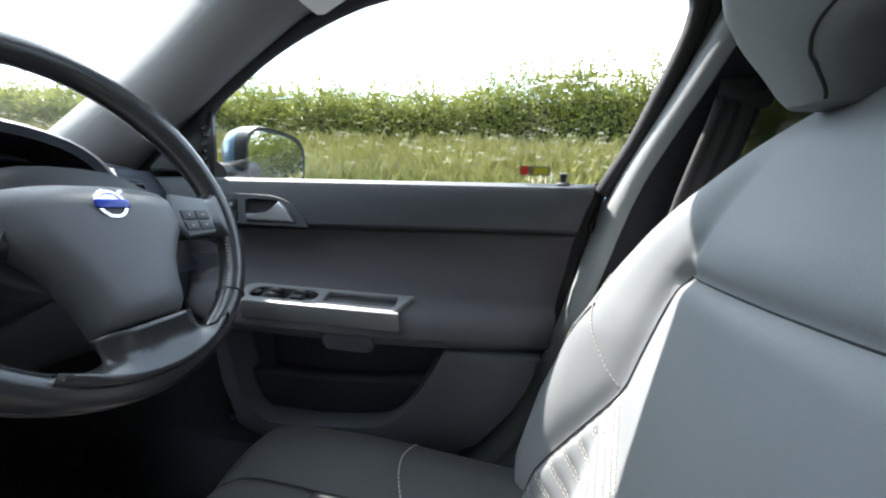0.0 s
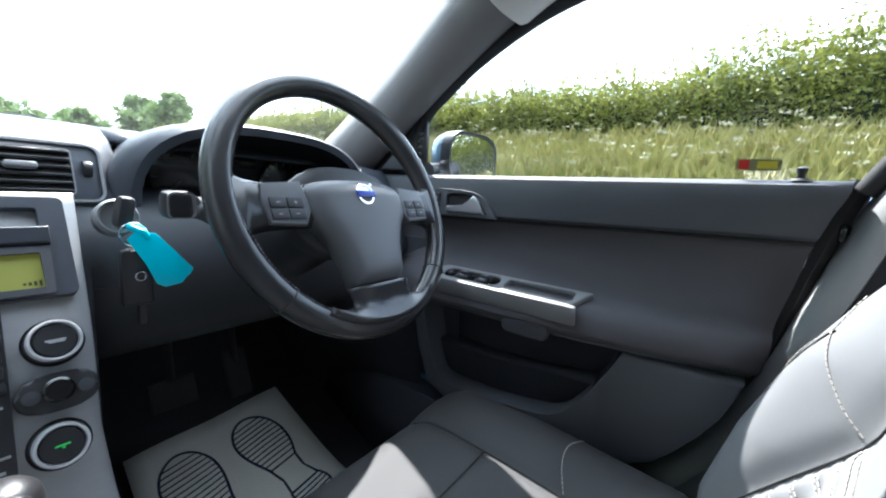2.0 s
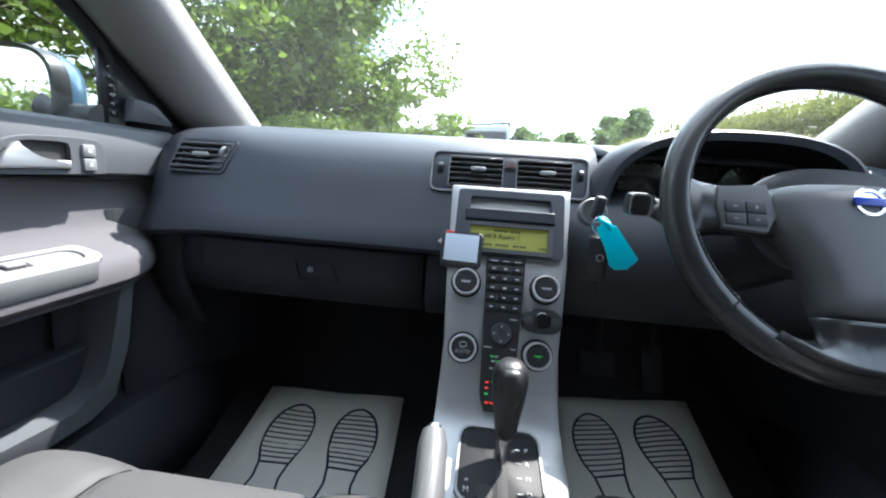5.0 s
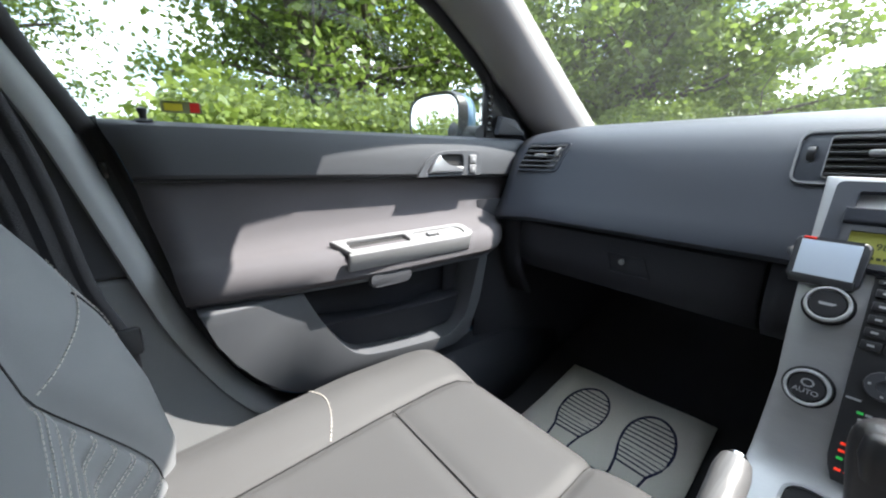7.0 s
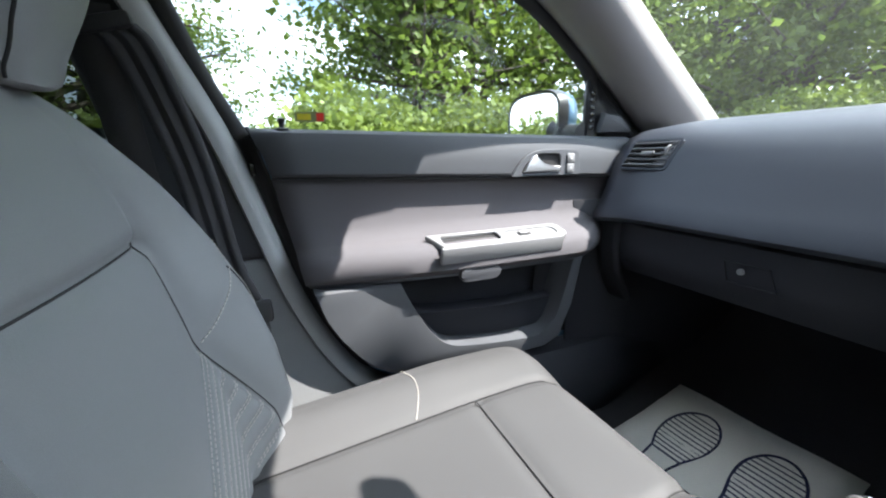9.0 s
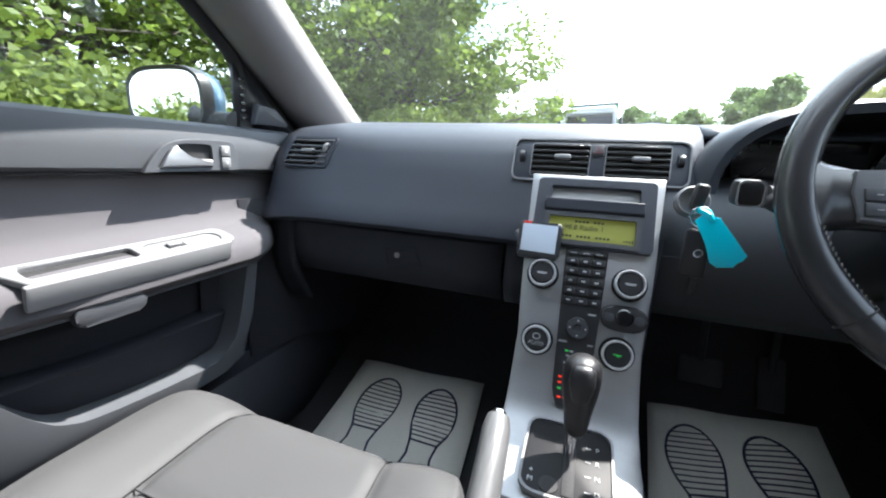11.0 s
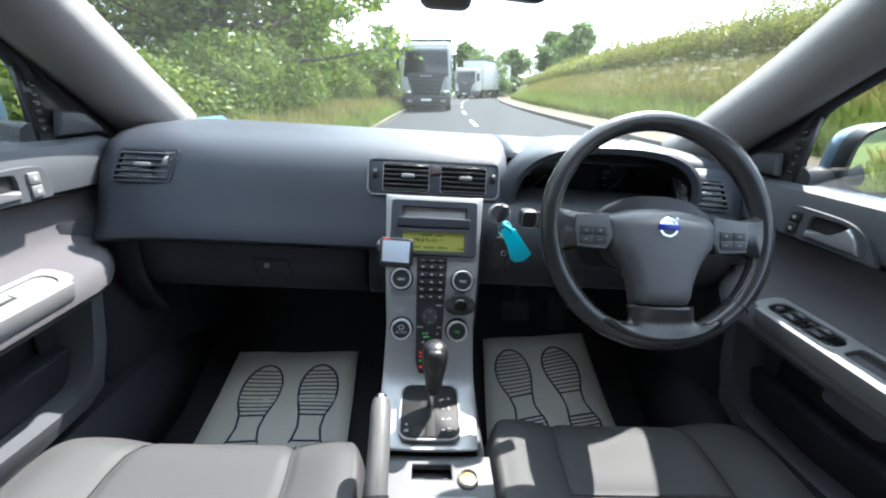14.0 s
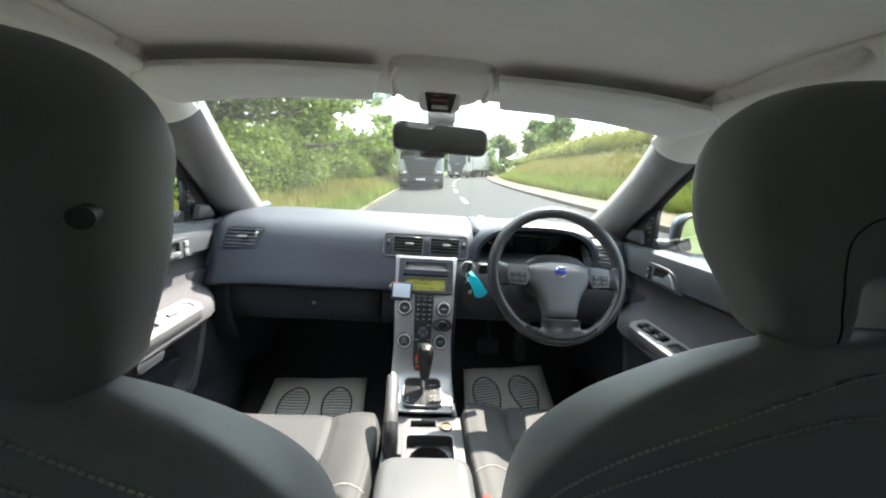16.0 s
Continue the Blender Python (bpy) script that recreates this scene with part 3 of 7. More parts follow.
dpart("knee_panel", bm_grid([[(lerp(0.085, 0.64, j / 12), y, z) for y, z in ((0.40, 0.99), (0.345, 0.965), (0.315, 0.935), (0.305, 0.88), (0.315, 0.83), (0.345, 0.785), (0.40, 0.75), (0.50, 0.74))] for j in range(13)]), M["dark"], solid=0.01)
dpart("kick_panel", bm_grid([[(x, y, z) for x, y in ((-0.088, 0.30), (-0.094, 0.60), (-0.10, 0.95))] for z in (0.90, 0.75, 0.6, 0.36)]), M["lid"], solid=0.01)
dpart("kick_panel", bm_grid([[(x, y, z) for x, y in ((0.105, 0.30), (0.115, 0.60), (0.12, 0.95))] for z in (0.90, 0.75, 0.6, 0.36)]), M["lid"], solid=0.01)
for s in (1, -1):
    dpart("footwell_side", bm_grid([[(s * x, y, z) for x, y in ((0.70, 0.28), (0.66, 0.45), (0.60, 0.75), (0.56, 0.95))] for z in (0.90, 0.7, 0.5, 0.33)]), M["lid"], solid=0.01)

# instrument hood
def arch(y, grow, drop=0.0):
    pts = []
    for i in range(25):
        a = math.pi * i / 24
        pts.append((0.352 - (0.196 + grow) * math.copysign(abs(math.cos(a)) ** 0.75, math.cos(a)), y + 0.02 * (1 - math.sin(a)), 0.962 - drop + (0.128 + grow * (1 if grow < 0 else 0.25) + drop) * math.sin(a) ** 0.72))
    n = 9
    for i in range(1, n):
        pts.append((0.352 + (0.196 + grow) * (1 - 2 * i / n), y + 0.02, 0.962 - drop - 0.010 * math.sin(math.pi * i / n)))
    return pts


dpart("instrument_hood", bm_loft([arch(0.62, -0.01, 0.05), arch(0.50, 0.020, 0.04), arch(0.40, 0.028, 0.03), arch(0.352, 0.026, 0.02), arch(0.334, 0.016, 0.012), arch(0.325, 0.0, 0.004), arch(0.328, -0.012, 0.0)], caps=False), M["dash"])
dpart("hood_lining", bm_loft([arch(0.328, -0.0115, 0.0), arch(0.40, -0.024, -0.006), arch(0.478, -0.034, -0.012)], caps=False), M["gate"])
cluster = dpart("instrument_panel", bm_prism([(x, z) for x, y, z in arch(0.47, -0.03, -0.01)], 0.008, axes((0, 0.486, 0), (1, 0, 0), (0, 0, 1)), 0.0), M["gate"])
for cx, r in ((0.262, 0.052), (0.445, 0.052)):
    dpart("gauge", bm_lathe([(r, 0), (r, 0.006), (r - 0.004, 0.008), (r - 0.005, 0.002), (0.0005, 0.002)], axes((cx, 0.476, 1.005), (1, 0, 0), (0, 0, 1)), 40), M["gloss"], cluster, "round dial with a dark face")
    for i in range(13):
        a = radians(225 - 270 * i / 12)
        dpart("gauge_tick", bm_box((0, 0, 0), (0.008, 0.002, 0.001), 0, m=axes((cx + (r - 0.012) * math.cos(a), 0.4725, 1.005 + (r - 0.012) * math.sin(a)), (math.cos(a), 0, math.sin(a)), (-math.sin(a), 0, math.cos(a)))), M["grey"], cluster)
    dpart("needle", bm_box((0, 0, 0), (0.034, 0.0022, 0.0015), 0, m=axes((cx - 0.012, 0.471, 0.993), (-0.7, 0, -0.7), (0.7, 0, -0.7))), M["grey"], cluster, "thin grey needle")
dpart("trip_display", bm_prism(rrect(0.07, 0.028, 0.004), 0.003, axes((0.353, 0.4775, 1.045), (1, 0, 0), (0, 0, 1)), 0.001), M["gloss"], cluster)

# centre and side air vents


def vent(origin, w, h, tilt, slats, name="air_vent", label="black slatted air vent in a silver-grey surround", skew=0.0, shear=0.0):
    """One louvred outlet in a plate; origin is the middle, tilt its lean from upright."""
    m = Matrix.Translation(origin) @ pose(0, 0, 0, 90 - tilt, 0, skew) @ Matrix(((1, shear, 0, 0), (0, 1, 0, 0), (0, 0, 1, 0), (0, 0, 0, 1)))
    v = part(name, put(bm_prism(rrect(w, h, 0.008), 0.004), Matrix.Translation(-Vector(dash.location)) @ m), M["gloss"], dash, label)
    for i in range(slats):
        y = -h / 2 + h * (i + 0.5) / slats
        b = bm_box((0, y, 0.008), (w - 0.004, 0.0036, 0.012), 0.0008, 1, pose(0, 0, 0, 0))
        part("slat", put(b, Matrix.Translation(-Vector(dash.location)) @ m), M["grey"], v)
    part("vent_tab", put(bm_box((0, 0, 0.014), (0.030, 0.008, 0.012), 0.003), Matrix.Translation(-Vector(dash.location)) @ m), M["silver2"], v, "small silver thumb tab")
    return v


VM = Matrix.Translation((0.0, 0.366, 1.003)) @ pose(0, 0, 0, 90 - 22)
LOC = Matrix.Translation(-Vector(dash.location))
part("vent_surround", put(bm_frame(rrect(0.268, 0.074, 0.014), rrect(0.262, 0.068, 0.011), 0.009), LOC @ VM), M["silver2"], dash, "silver-grey rounded vent surround")
part("vent_plate", put(bm_prism(rrect(0.262, 0.068, 0.012), 0.006, bev=0.002), LOC @ VM), M["dash"], dash)
for cx in (-0.056, 0.060):
    v = part("air_vent", put(bm_prism(rrect(0.094, 0.058, 0.006), 0.0075), LOC @ VM @ pose(cx, 0, 0)), M["gloss"], dash, "black slatted air vent")
    part("vent_rim", put(bm_frame(rrect(0.094, 0.058, 0.006), rrect(0.091, 0.055, 0.005), 0.0100), LOC @ VM @ pose(cx, 0, 0)), M["silver2"], v)
    for i in range(6):
        part("slat", put(bm_box((cx, -0.024 + 0.0096 * i, 0.009), (0.089, 0.0018, 0.010), 0.0006, 1), LOC @ VM), M["slat"], v)
    part("vent_tab", put(bm_box((cx + 0.004, 0.002, 0.017), (0.026, 0.008, 0.010), 0.003), LOC @ VM), M["silver2"], v, "silver thumb tab")
for cx in (-0.118, 0.120):
    part("vent_wheel", bm_lathe([(0.0001, -0.004), (0.010, -0.004), (0.011, 0.0), (0.010, 0.004), (0.0001, 0.004)], LOC @ VM @ pose(cx, 0.006, 0.004, 0, 90)), M["black"], dash, "ribbed thumb wheel")
hz = part("hazard_button", put(bm_box((0.002, 0.018, 0.009), (0.018, 0.018, 0.006), 0.003), LOC @ VM), M["grey"], dash, "small square hazard button")
part("triangle_mark", put(bm_frame([(0.0075 * math.sin(a), 0.0075 * math.cos(a)) for a in (0, 2.094, 4.189)], [(0.005 * math.sin(a), 0.005 * math.cos(a)) for a in (0, 2.094, 4.189)], 0.0005), LOC @ VM @ pose(0.002, 0.016, 0.0122)), M["hazard"], hz)
for s in (-1, 1):
    at_ = (s * 0.564, 0.3655, 1.000)
    w = vent(at_, 0.100, 0.058, 23, 5, skew=s * -3, shear=s * -0.28)
    vm = LOC @ Matrix.Translation(at_) @ pose(0, 0, 0, 67, 0, s * -3) @ Matrix(((1, s * -0.28, 0, 0), (0, 1, 0, 0), (0, 0, 1, 0), (0, 0, 0, 1)))
    part("vent_rim", put(bm_frame(rrect(0.108, 0.066, 0.007), rrect(0.100, 0.058, 0.005), 0.009), vm), M["dash"], w)
    part("vent_cheek", put(bm_box((s * -0.039, 0, 0.007), (0.020, 0.056, 0.009), 0.002), vm), M["dark"], w)
    part("vent_wheel", bm_lathe([(0.0001, -0.003), (0.010, -0.003), (0.011, 0.0), (0.010, 0.003), (0.0001, 0.003)], vm @ pose(s * -0.039, 0.008, 0.010, 0, 90)), M["silver2"], w, "ribbed thumb wheel")

# ---- centre stack ----
stack = thing("centre_stack", "slim brushed aluminium centre stack with radio, keypad and knobs", "centre stack", (0.003, 0.2, 0.7))
SP = smooth([(0, 0.298, 0.985), (0, 0.262, 0.920), (0, 0.222, 0.850), (0, 0.1885, 0.765), (0, 0.168, 0.712), (0, 0.146, 0.680), (0, 0.108, 0.664), (0, 0.06, 0.657), (0, 0.022, 0.655)], 5)


def stack_half(z, y):
    return table(z, [0.655, 0.66, 0.69, 0.765, 0.85, 0.985], [0.078, 0.085, 0.084, 0.081, 0.086, 0.093])


rows = []
for p in SP:
    h = stack_half(p.z, p.y)
    c = 0.003 + 0.004 * max(0, min(1, (0.20 - p.y) / 0.15))
    rows.append([(c + h * u, p.y - 0.003 * (1 - u * u) + 0.004 * abs(u) ** 8, p.z - (0.004 * abs(u) ** 8 if p.y < 0.12 else 0)) for u in [k / 8 - 1 for k in range(17)]])


def spart(name, bm, material, parent=stack, label="", **k):
    return part(name, put(bm, Matrix.Translation(-Vector(stack.location))), material, parent, label, **k)


spart("stack_panel", bm_grid(rows), M["silver"], label="brushed aluminium curved panel", solid=0.006, bevel=0.002)


def on_stack(x, z, lift=0.0):
    """A frame on the stack's face: x across, y up the face, z out of it."""
    y = float(np.interp(z, [p.z for p in SP[::-1]], [p.y for p in SP[::-1]]))
    y2 = float(np.interp(z + 0.01, [p.z for p in SP[::-1]], [p.y for p in SP[::-1]]))
    m = axes((x, y - 0.003, z), (1, 0, 0), (0, y2 - y, 0.01))
    return m @ Matrix.Translation((0, 0, lift))


radio = spart("radio", bm_plate(rrect(0.160, 0.104, 0.007), [rrect(0.120, 0.021, 0.003, 4, 0, 0.0295), rrect(0.114, 0.036, 0.002, 3, 0, -0.0245)], 0.011, on_stack(0.003, 0.9315, -0.003)), M["dash"], label="dark grey radio with a slot and display", bevel=0.002)
# near-black backing supplies the shade inside the slot
spart("disc_slot", bm_box((0, 0.0295, 0), (0.126, 0.027, 0.001), 0, m=on_stack(0.003, 0.9315, 0.0012)), M["seam"], radio, "disc slot, its inner shade in the backing colour")
spart("radio_brow", bm_loft([[on_stack(0.003, 0.9315, 0.0) @ Vector((x * w, yy, z)) for yy, z in ((0.0175, 0.006), (0.0175, 0.015), (0.002, 0.0125), (0.000, 0.006))] for x, w in ((-0.066, 1), (-0.062, 1), (0.062, 1), (0.066, 1))]), M["dash"], radio, bevel=0.001)
spart("display_bezel", bm_frame(rrect(0.128, 0.048, 0.004), rrect(0.114, 0.035, 0.002), 0.003, on_stack(0.003, 0.909, 0.0078)), M["dark"], radio)
lcd = spart("display", bm_box((0, 0, 0), (0.116, 0.038, 0.003), 0, m=on_stack(0.003, 0.909, 0.0045)), M["lcd"], radio, "olive-yellow lit radio display")


def lettering(text, size, m, material, parent, name="lettering"):
    """Raised letters in the built-in font, as a mesh part."""
    cu = bpy.data.curves.new("letters", "FONT")
    cu.body, cu.size, cu.align_x, cu.align_y, cu.extrude = text, size, "CENTER", "CENTER", 0.0002
    tmp = new("letters", cu)
    me = bpy.data.meshes.new_from_object(tmp.evaluated_get(bpy.context.evaluated_depsgraph_get()))
    bpy.data.objects.remove(tmp)
    me.transform(m)
    me.materials.append(material)
    ob = new(name, me)
    ob.parent = parent
    return ob


DL = Matrix.Translation(-Vector(stack.location))
lettering("98.8 Radio 1", 0.0105, DL @ on_stack(-0.006, 0.9115, 0.0063), M["lcdink"], lcd)
for w, x, dz in ((0.040, 0.0, 0.0115), (0.070, -0.006, -0.010)):
    for i in range(int(w / 0.005)):
        if i % 5 != 4:
            spart("display_bar", bm_box((0, 0, 0), (0.0034, 0.0030, 0.0004), 0, m=on_stack(0.003 + x - w / 2 + 0.005 * i, 0.909 + dz * 0.9, 0.0062)), M["lcdink"], lcd)
for i in range(4):
    spart("display_bar", bm_box((0, 0, 0), (0.002, 0.002 + 0.0012 * i, 0.0004), 0, m=on_stack(0.047 + 0.0035 * i, 0.899, 0.0062)), M["lcdink"], lcd)

rows = []
for i in range(20):
    z = lerp(0.884, 0.690, i / 19)
    m = on_stack(0.002, z, 0.0)
    h = lerp(0.0285, 0.0225, i / 19) * (1 if i < 18 else (0.9 if i == 18 else 0.7))
    rows.append([m @ Vector((u * h, 0, 0.0035 if abs(u) < 0.99 else -0.002)) for u in (-1, -0.98, -0.5, 0, 0.5, 0.98, 1)])
keypad = spart("keypad", bm_grid(rows), M["black"], label="black keypad strip with small buttons", smooth=60)
for r in range(6):
    for c in range(3):
        w, h = (0.0148, 0.0092) if r else (0.0155, 0.0055)
        z = 0.8695 - 0.0122 * (r - 1) if r else 0.8795
        b = spart("key", bm_box((0, 0, 0), (w, h, 0.003), 0.0010, m=on_stack(0.002 + (c - 1) * 0.0168, z, 0.0045)), M["black"], keypad)
        spart("key_mark", bm_box((0, 0, 0), (0.0052 if r else 0.009, 0.0022 if r else 0.0014, 0.0004), 0, m=on_stack(0.002 + (c - 1) * 0.0168, z, 0.0062)), M["grey_print"], keypad)
spart("menu_wheel", bm_lathe([(0.0145, 0), (0.0145, 0.004), (0.0135, 0.006), (0.006, 0.006), (0.0055, 0.0045), (0.0001, 0.0045)], on_stack(0.002, 0.787, 0.003)), M["dark"], keypad, "round four-way menu key")
for dx, dz in ((0, 0.010), (0, -0.010), (0.010, 0), (-0.010, 0)):
    spart("key_mark", bm_box((0, 0, 0), (0.0022, 0.0022, 0.0004), 0, m=on_stack(0.002 + dx, 0.787 + dz * 0.92, 0.0094)), M["grey_print"], keypad)
for x, z, w in ((-0.017, 0.768, 0.011), (0.018, 0.768, 0.007), (0.016, 0.806, 0.010)):
    spart("key_mark", bm_box((0, 0, 0), (w, 0.0022, 0.0004), 0, m=on_stack(0.002 + x, z, 0.0040)), M["grey_print"], keypad)
for dx, dz, mt in ((-0.010, 0.757, "led_green"), (-0.004, 0.757, "grey_print"), (0.015, 0.757, "grey_print"), (-0.008, 0.751, "grey_print"), (-0.002, 0.751, "led_green"), (-0.014, 0.724, "led_red"), (-0.014, 0.717, "led_red"), (-0.014, 0.710, "led_green"), (-0.013, 0.700, "led_red"), (-0.006, 0.700, "led_red"), (-0.010, 0.742, "grey_print"), (-0.006, 0.725, "led_green")):
    spart("indicator", bm_box((0, 0, 0), (0.0048, 0.0026, 0.0006), 0, m=on_stack(0.002 + dx, dz, 0.0040)), M[mt], keypad)
fig = smooth([(0.013, 0.735, 0), (0.006, 0.722, 0), (-0.002, 0.716, 0), (0.004, 0.708, 0), (0.012, 0.716, 0), (0.016, 0.726, 0)], 4)
spart("seat_symbol", bm_tube([on_stack(0.002 + p.x, p.y, 0.0045).translation for p in fig], 0.0008, 6), M["grey_print"], keypad, "thin white air-flow outline")
spart("seat_symbol", bm_tube([on_stack(0.019 + 0.0045 * math.cos(a), 0.742 + 0.0045 * math.sin(a), 0.0045).translation for a in [2 * math.pi * i / 12 for i in range(13)]], 0.0008, 6), M["grey_print"], keypad)

for x, z in ((-0.053, 0.849), (0.059, 0.849), (-0.049, 0.764), (0.053, 0.764)):
    k = spart("knob", bm_lathe([(0.0200, -0.002), (0.0200, 0.004), (0.0190, 0.006), (0.0150, 0.006), (0.0150, 0.012), (0.0140, 0.0132), (0.0001, 0.0132)], on_stack(x, z, 0.0), 36), M["black"], label="round black knob in a chrome ring")
    spart("knob_ring", bm_lathe([(0.0190, 0.005), (0.0190, 0.0120), (0.0182, 0.0142), (0.0166, 0.0142), (0.0158, 0.0125), (0.0158, 0.005)], on_stack(x, z, 0.0), 36), M["ringmetal"], k)
    spart("knob_skirt", bm_lathe([(0.0218, -0.001), (0.0218, 0.002), (0.0205, 0.0035), (0.0195, 0.002)], on_stack(x, z, 0.0), 36), M["gate"], k)
    if x < 0 and z < 0.8:
        lettering("AUTO", 0.0075, Matrix.Translation(-Vector(stack.location)) @ on_stack(x, z, 0.0135) @ Matrix.Translation((0, -0.0045, 0)), M["grey_print"], k)
        spart("knob_mark", bm_frame(oval(0.011, 0.009, 16, 0, 0.005), oval(0.008, 0.006, 16, 0, 0.005), 0.0004, on_stack(x, z, 0.0134)), M["grey_print"], k)
    else:
        for dz, w in ((0.005, 0.011), (0.0, 0.014), (-0.005, 0.011)) if z > 0.8 else ((0.004, 0.002), (0.0, 0.010), (-0.004, 0.002)):
            spart("knob_mark", bm_box((0, dz, 0), (w, 0.0015, 0.0004), 0, m=on_stack(x, z, 0.0136)), M["led_green"] if z < 0.8 else M["grey_print"], k)
pod = spart("switch_pod", bm_prism(oval(0.055, 0.034, 32, p=2.8), 0.011, on_stack(0.0565, 0.8075, 0.0), 0.004), M["black"], label="oval black pod with a round dial")
spart("dial", bm_lathe([(0.011, 0), (0.011, 0.005), (0.009, 0.007), (0.0001, 0.007)], on_stack(0.056, 0.809, 0.010)), M["gloss"], pod)
for dx in (-0.021, 0.021):
    spart("dial", bm_lathe([(0.006, 0), (0.006, 0.002), (0.0001, 0.003)], on_stack(0.0565 + dx * 0.85, 0.8075, 0.011)), M["dark"], pod)

# ---- centre console and gear lever ----
CX = 0.012
console = thing("centre_console", "grey plastic centre console with cup holders and armrest", "console", (CX, -0.15, 0.5))


def cpart(name, bm, material, parent=console, label="", **k):
    return part(name, put(bm, Matrix.Translation(-Vector(console.location))), material, parent, label, **k)


def plan(x0, x1, y0, y1, r=0.008):
    return rrect(x1 - x0, y1 - y0, r, 4, (x0 + x1) / 2, (y0 + y1) / 2)


# side walls of the tunnel
for s in (-1, 1):
    cpart("side_wall", bm_grid([[(CX + s * w, y, z) for w, z in ((0.080, 0.650 if y > 0.02 else 0.636), (0.092, 0.60), (0.100, 0.50), (0.104, 0.33))] for y in (0.30, 0.20, 0.10, 0.0, -0.1, -0.2, -0.5)]), M["dark"], solid=0.01)
# top tray with holes: strips round the openings
ZT = 0.640
HOLES = ((-0.018, 0.042, -0.017, 0.007), (-0.070, -0.036, -0.163, -0.108), (-0.026, 0.079, -0.171, -0.050))
tx = [-0.078, -0.070, -0.036, -0.026, -0.018, 0.042, 0.079, 0.104]
ty = [0.022, 0.007, -0.017, -0.050, -0.108, -0.163, -0.171, -0.195]
tray = bmesh.new()
tv = {(x, y): tray.verts.new((x, y, ZT)) for x in tx for y in ty}
for x0, x1 in zip(tx, tx[1:]):
    for y1, y0 in zip(ty, ty[1:]):
        if not any(h[0] - 1e-5 < x0 and x1 < h[1] + 1e-5 and h[2] - 1e-5 < y0 and y1 < h[3] + 1e-5 for h in HOLES):
            tray.faces.new((tv[x0, y0], tv[x1, y0], tv[x1, y1], tv[x0, y1]))
bmesh.ops.delete(tray, geom=[q for q in tray.verts if not q.link_faces], context="VERTS")
cpart("tray_top", tray, M["grey"], label="grey moulded tray top", solid=0.014, bevel=0.0025)
cpart("coin_tray", bm_box((0.012, -0.005, ZT - 0.024), (0.060, 0.024, 0.012), 0.002), M["black"])
cpart("side_pocket", bm_box((-0.053, -0.135, ZT - 0.050), (0.040, 0.064, 0.01), 0.002), M["black"])
cpart("power_socket", bm_lathe([(0.0155, 0), (0.0155, 0.004), (0.013, 0.006), (0.0115, 0.004), (0.0115, -0.004), (0.0001, -0.004)], pose(0.066, -0.018, ZT)), M["silver2"], label="round power socket with a brass cover")
cpart("socket_cover", bm_lathe([(0.0112, 0), (0.0112, 0.002), (0.008, 0.003), (0.0001, 0.003)], pose(0.066, -0.018, ZT)), M["brass"])
rim = plan(-0.030, 0.083, -0.175, -0.046, 0.012)
cpart("cup_rim", bm_frame(rim, plan(-0.026, 0.079, -0.171, -0.050, 0.010), 0.003, pose(0, 0, ZT)), M["silver2"])
cpart("cup_well", bm_loft([[(x, y, ZT) for x, y in plan(-0.026, 0.079, -0.171, -0.050, 0.010)], [(x, y, ZT - 0.03) for x, y in plan(-0.024, 0.077, -0.169, -0.052, 0.010)]], caps=False), M["black"])
cpart("cup_insert", bm_frame(rrect(0.103, 0.100, 0.010, 5, 0.0265, -0.102), oval(0.090, 0.088, 24, 0.0265, -0.100), 0.004, pose(0, 0, ZT - 0.026)), M["grey"], label="grey cup insert with a round hole")
cpart("cup_wall", bm_loft([[(x, y, z) for x, y in oval(2 * r, 2 * r, 24, 0.0265, -0.100)] for z, r in ((ZT - 0.022, 0.0445), (ZT - 0.085, 0.036))], caps=False), M["black"])
cpart("cup_floor", bm_box((0.0265, -0.112, ZT - 0.090), (0.104, 0.124, 0.008), 0.002), M["black"])
cpart("cup_crescent", bm_tube([(0.0265 + 0.040 * math.cos(a), -0.168 + 0.026 * math.sin(a), ZT - 0.020) for a in [math.pi * i / 14 for i in range(15)]], 0.004, 8), M["silver2"])
ring0 = plan(-0.078, 0.104, -0.55, -0.178, 0.03)
cpart("armrest", bm_loft([[(CX + (x - CX) * k, -0.365 + (y + 0.365) * k2, z) for x, y in ring0] for k, k2, z in ((0.90, 0.97, 0.610), (0.98, 0.99, 0.625), (1.0, 1.0, 0.655), (0.985, 0.995, 0.680), (0.93, 0.98, 0.694), (0.80, 0.93, 0.700))]), M["grey"], label="grey padded armrest lid", smooth=60)
cpart("seat_belt_buckle", bm_box((0.130, -0.235, 0.60), (0.022, 0.03, 0.10), 0.006), M["black"])
cpart("buckle_button", bm_box((0.130, -0.235, 0.651), (0.014, 0.022, 0.006), 0.002), M["red"], label="red release button")
# shift gate, lying on the slope of the panel
GT = Matrix.Translation((0, 0.08, 0.6690)) @ pose(0, 0, 0, 9.5) @ Matrix.Translation((0, -0.08, -0.6590))


def gpart(name, bm, material, parent=None, label=""):
    return cpart(name, put(bm, GT), material, parent or console, label)


gate = gpart("gear_gate", bm_prism(plan(-0.040, 0.055, 0.032, 0.132, 0.016), 0.004, pose(0, 0, 0.657), 0.0015), M["gate"], label="black gear gate with letters")
gpart("gate_rim", bm_frame(plan(-0.043, 0.058, 0.029, 0.135, 0.018), plan(-0.040, 0.055, 0.032, 0.132, 0.016), 0.006, pose(0, 0, 0.657)), M["silver2"], gate)
gpart("gate_slot", bm_box((0.010, 0.076, 0.6612), (0.013, 0.080, 0.0016), 0.0007), M["rubber"], gate)
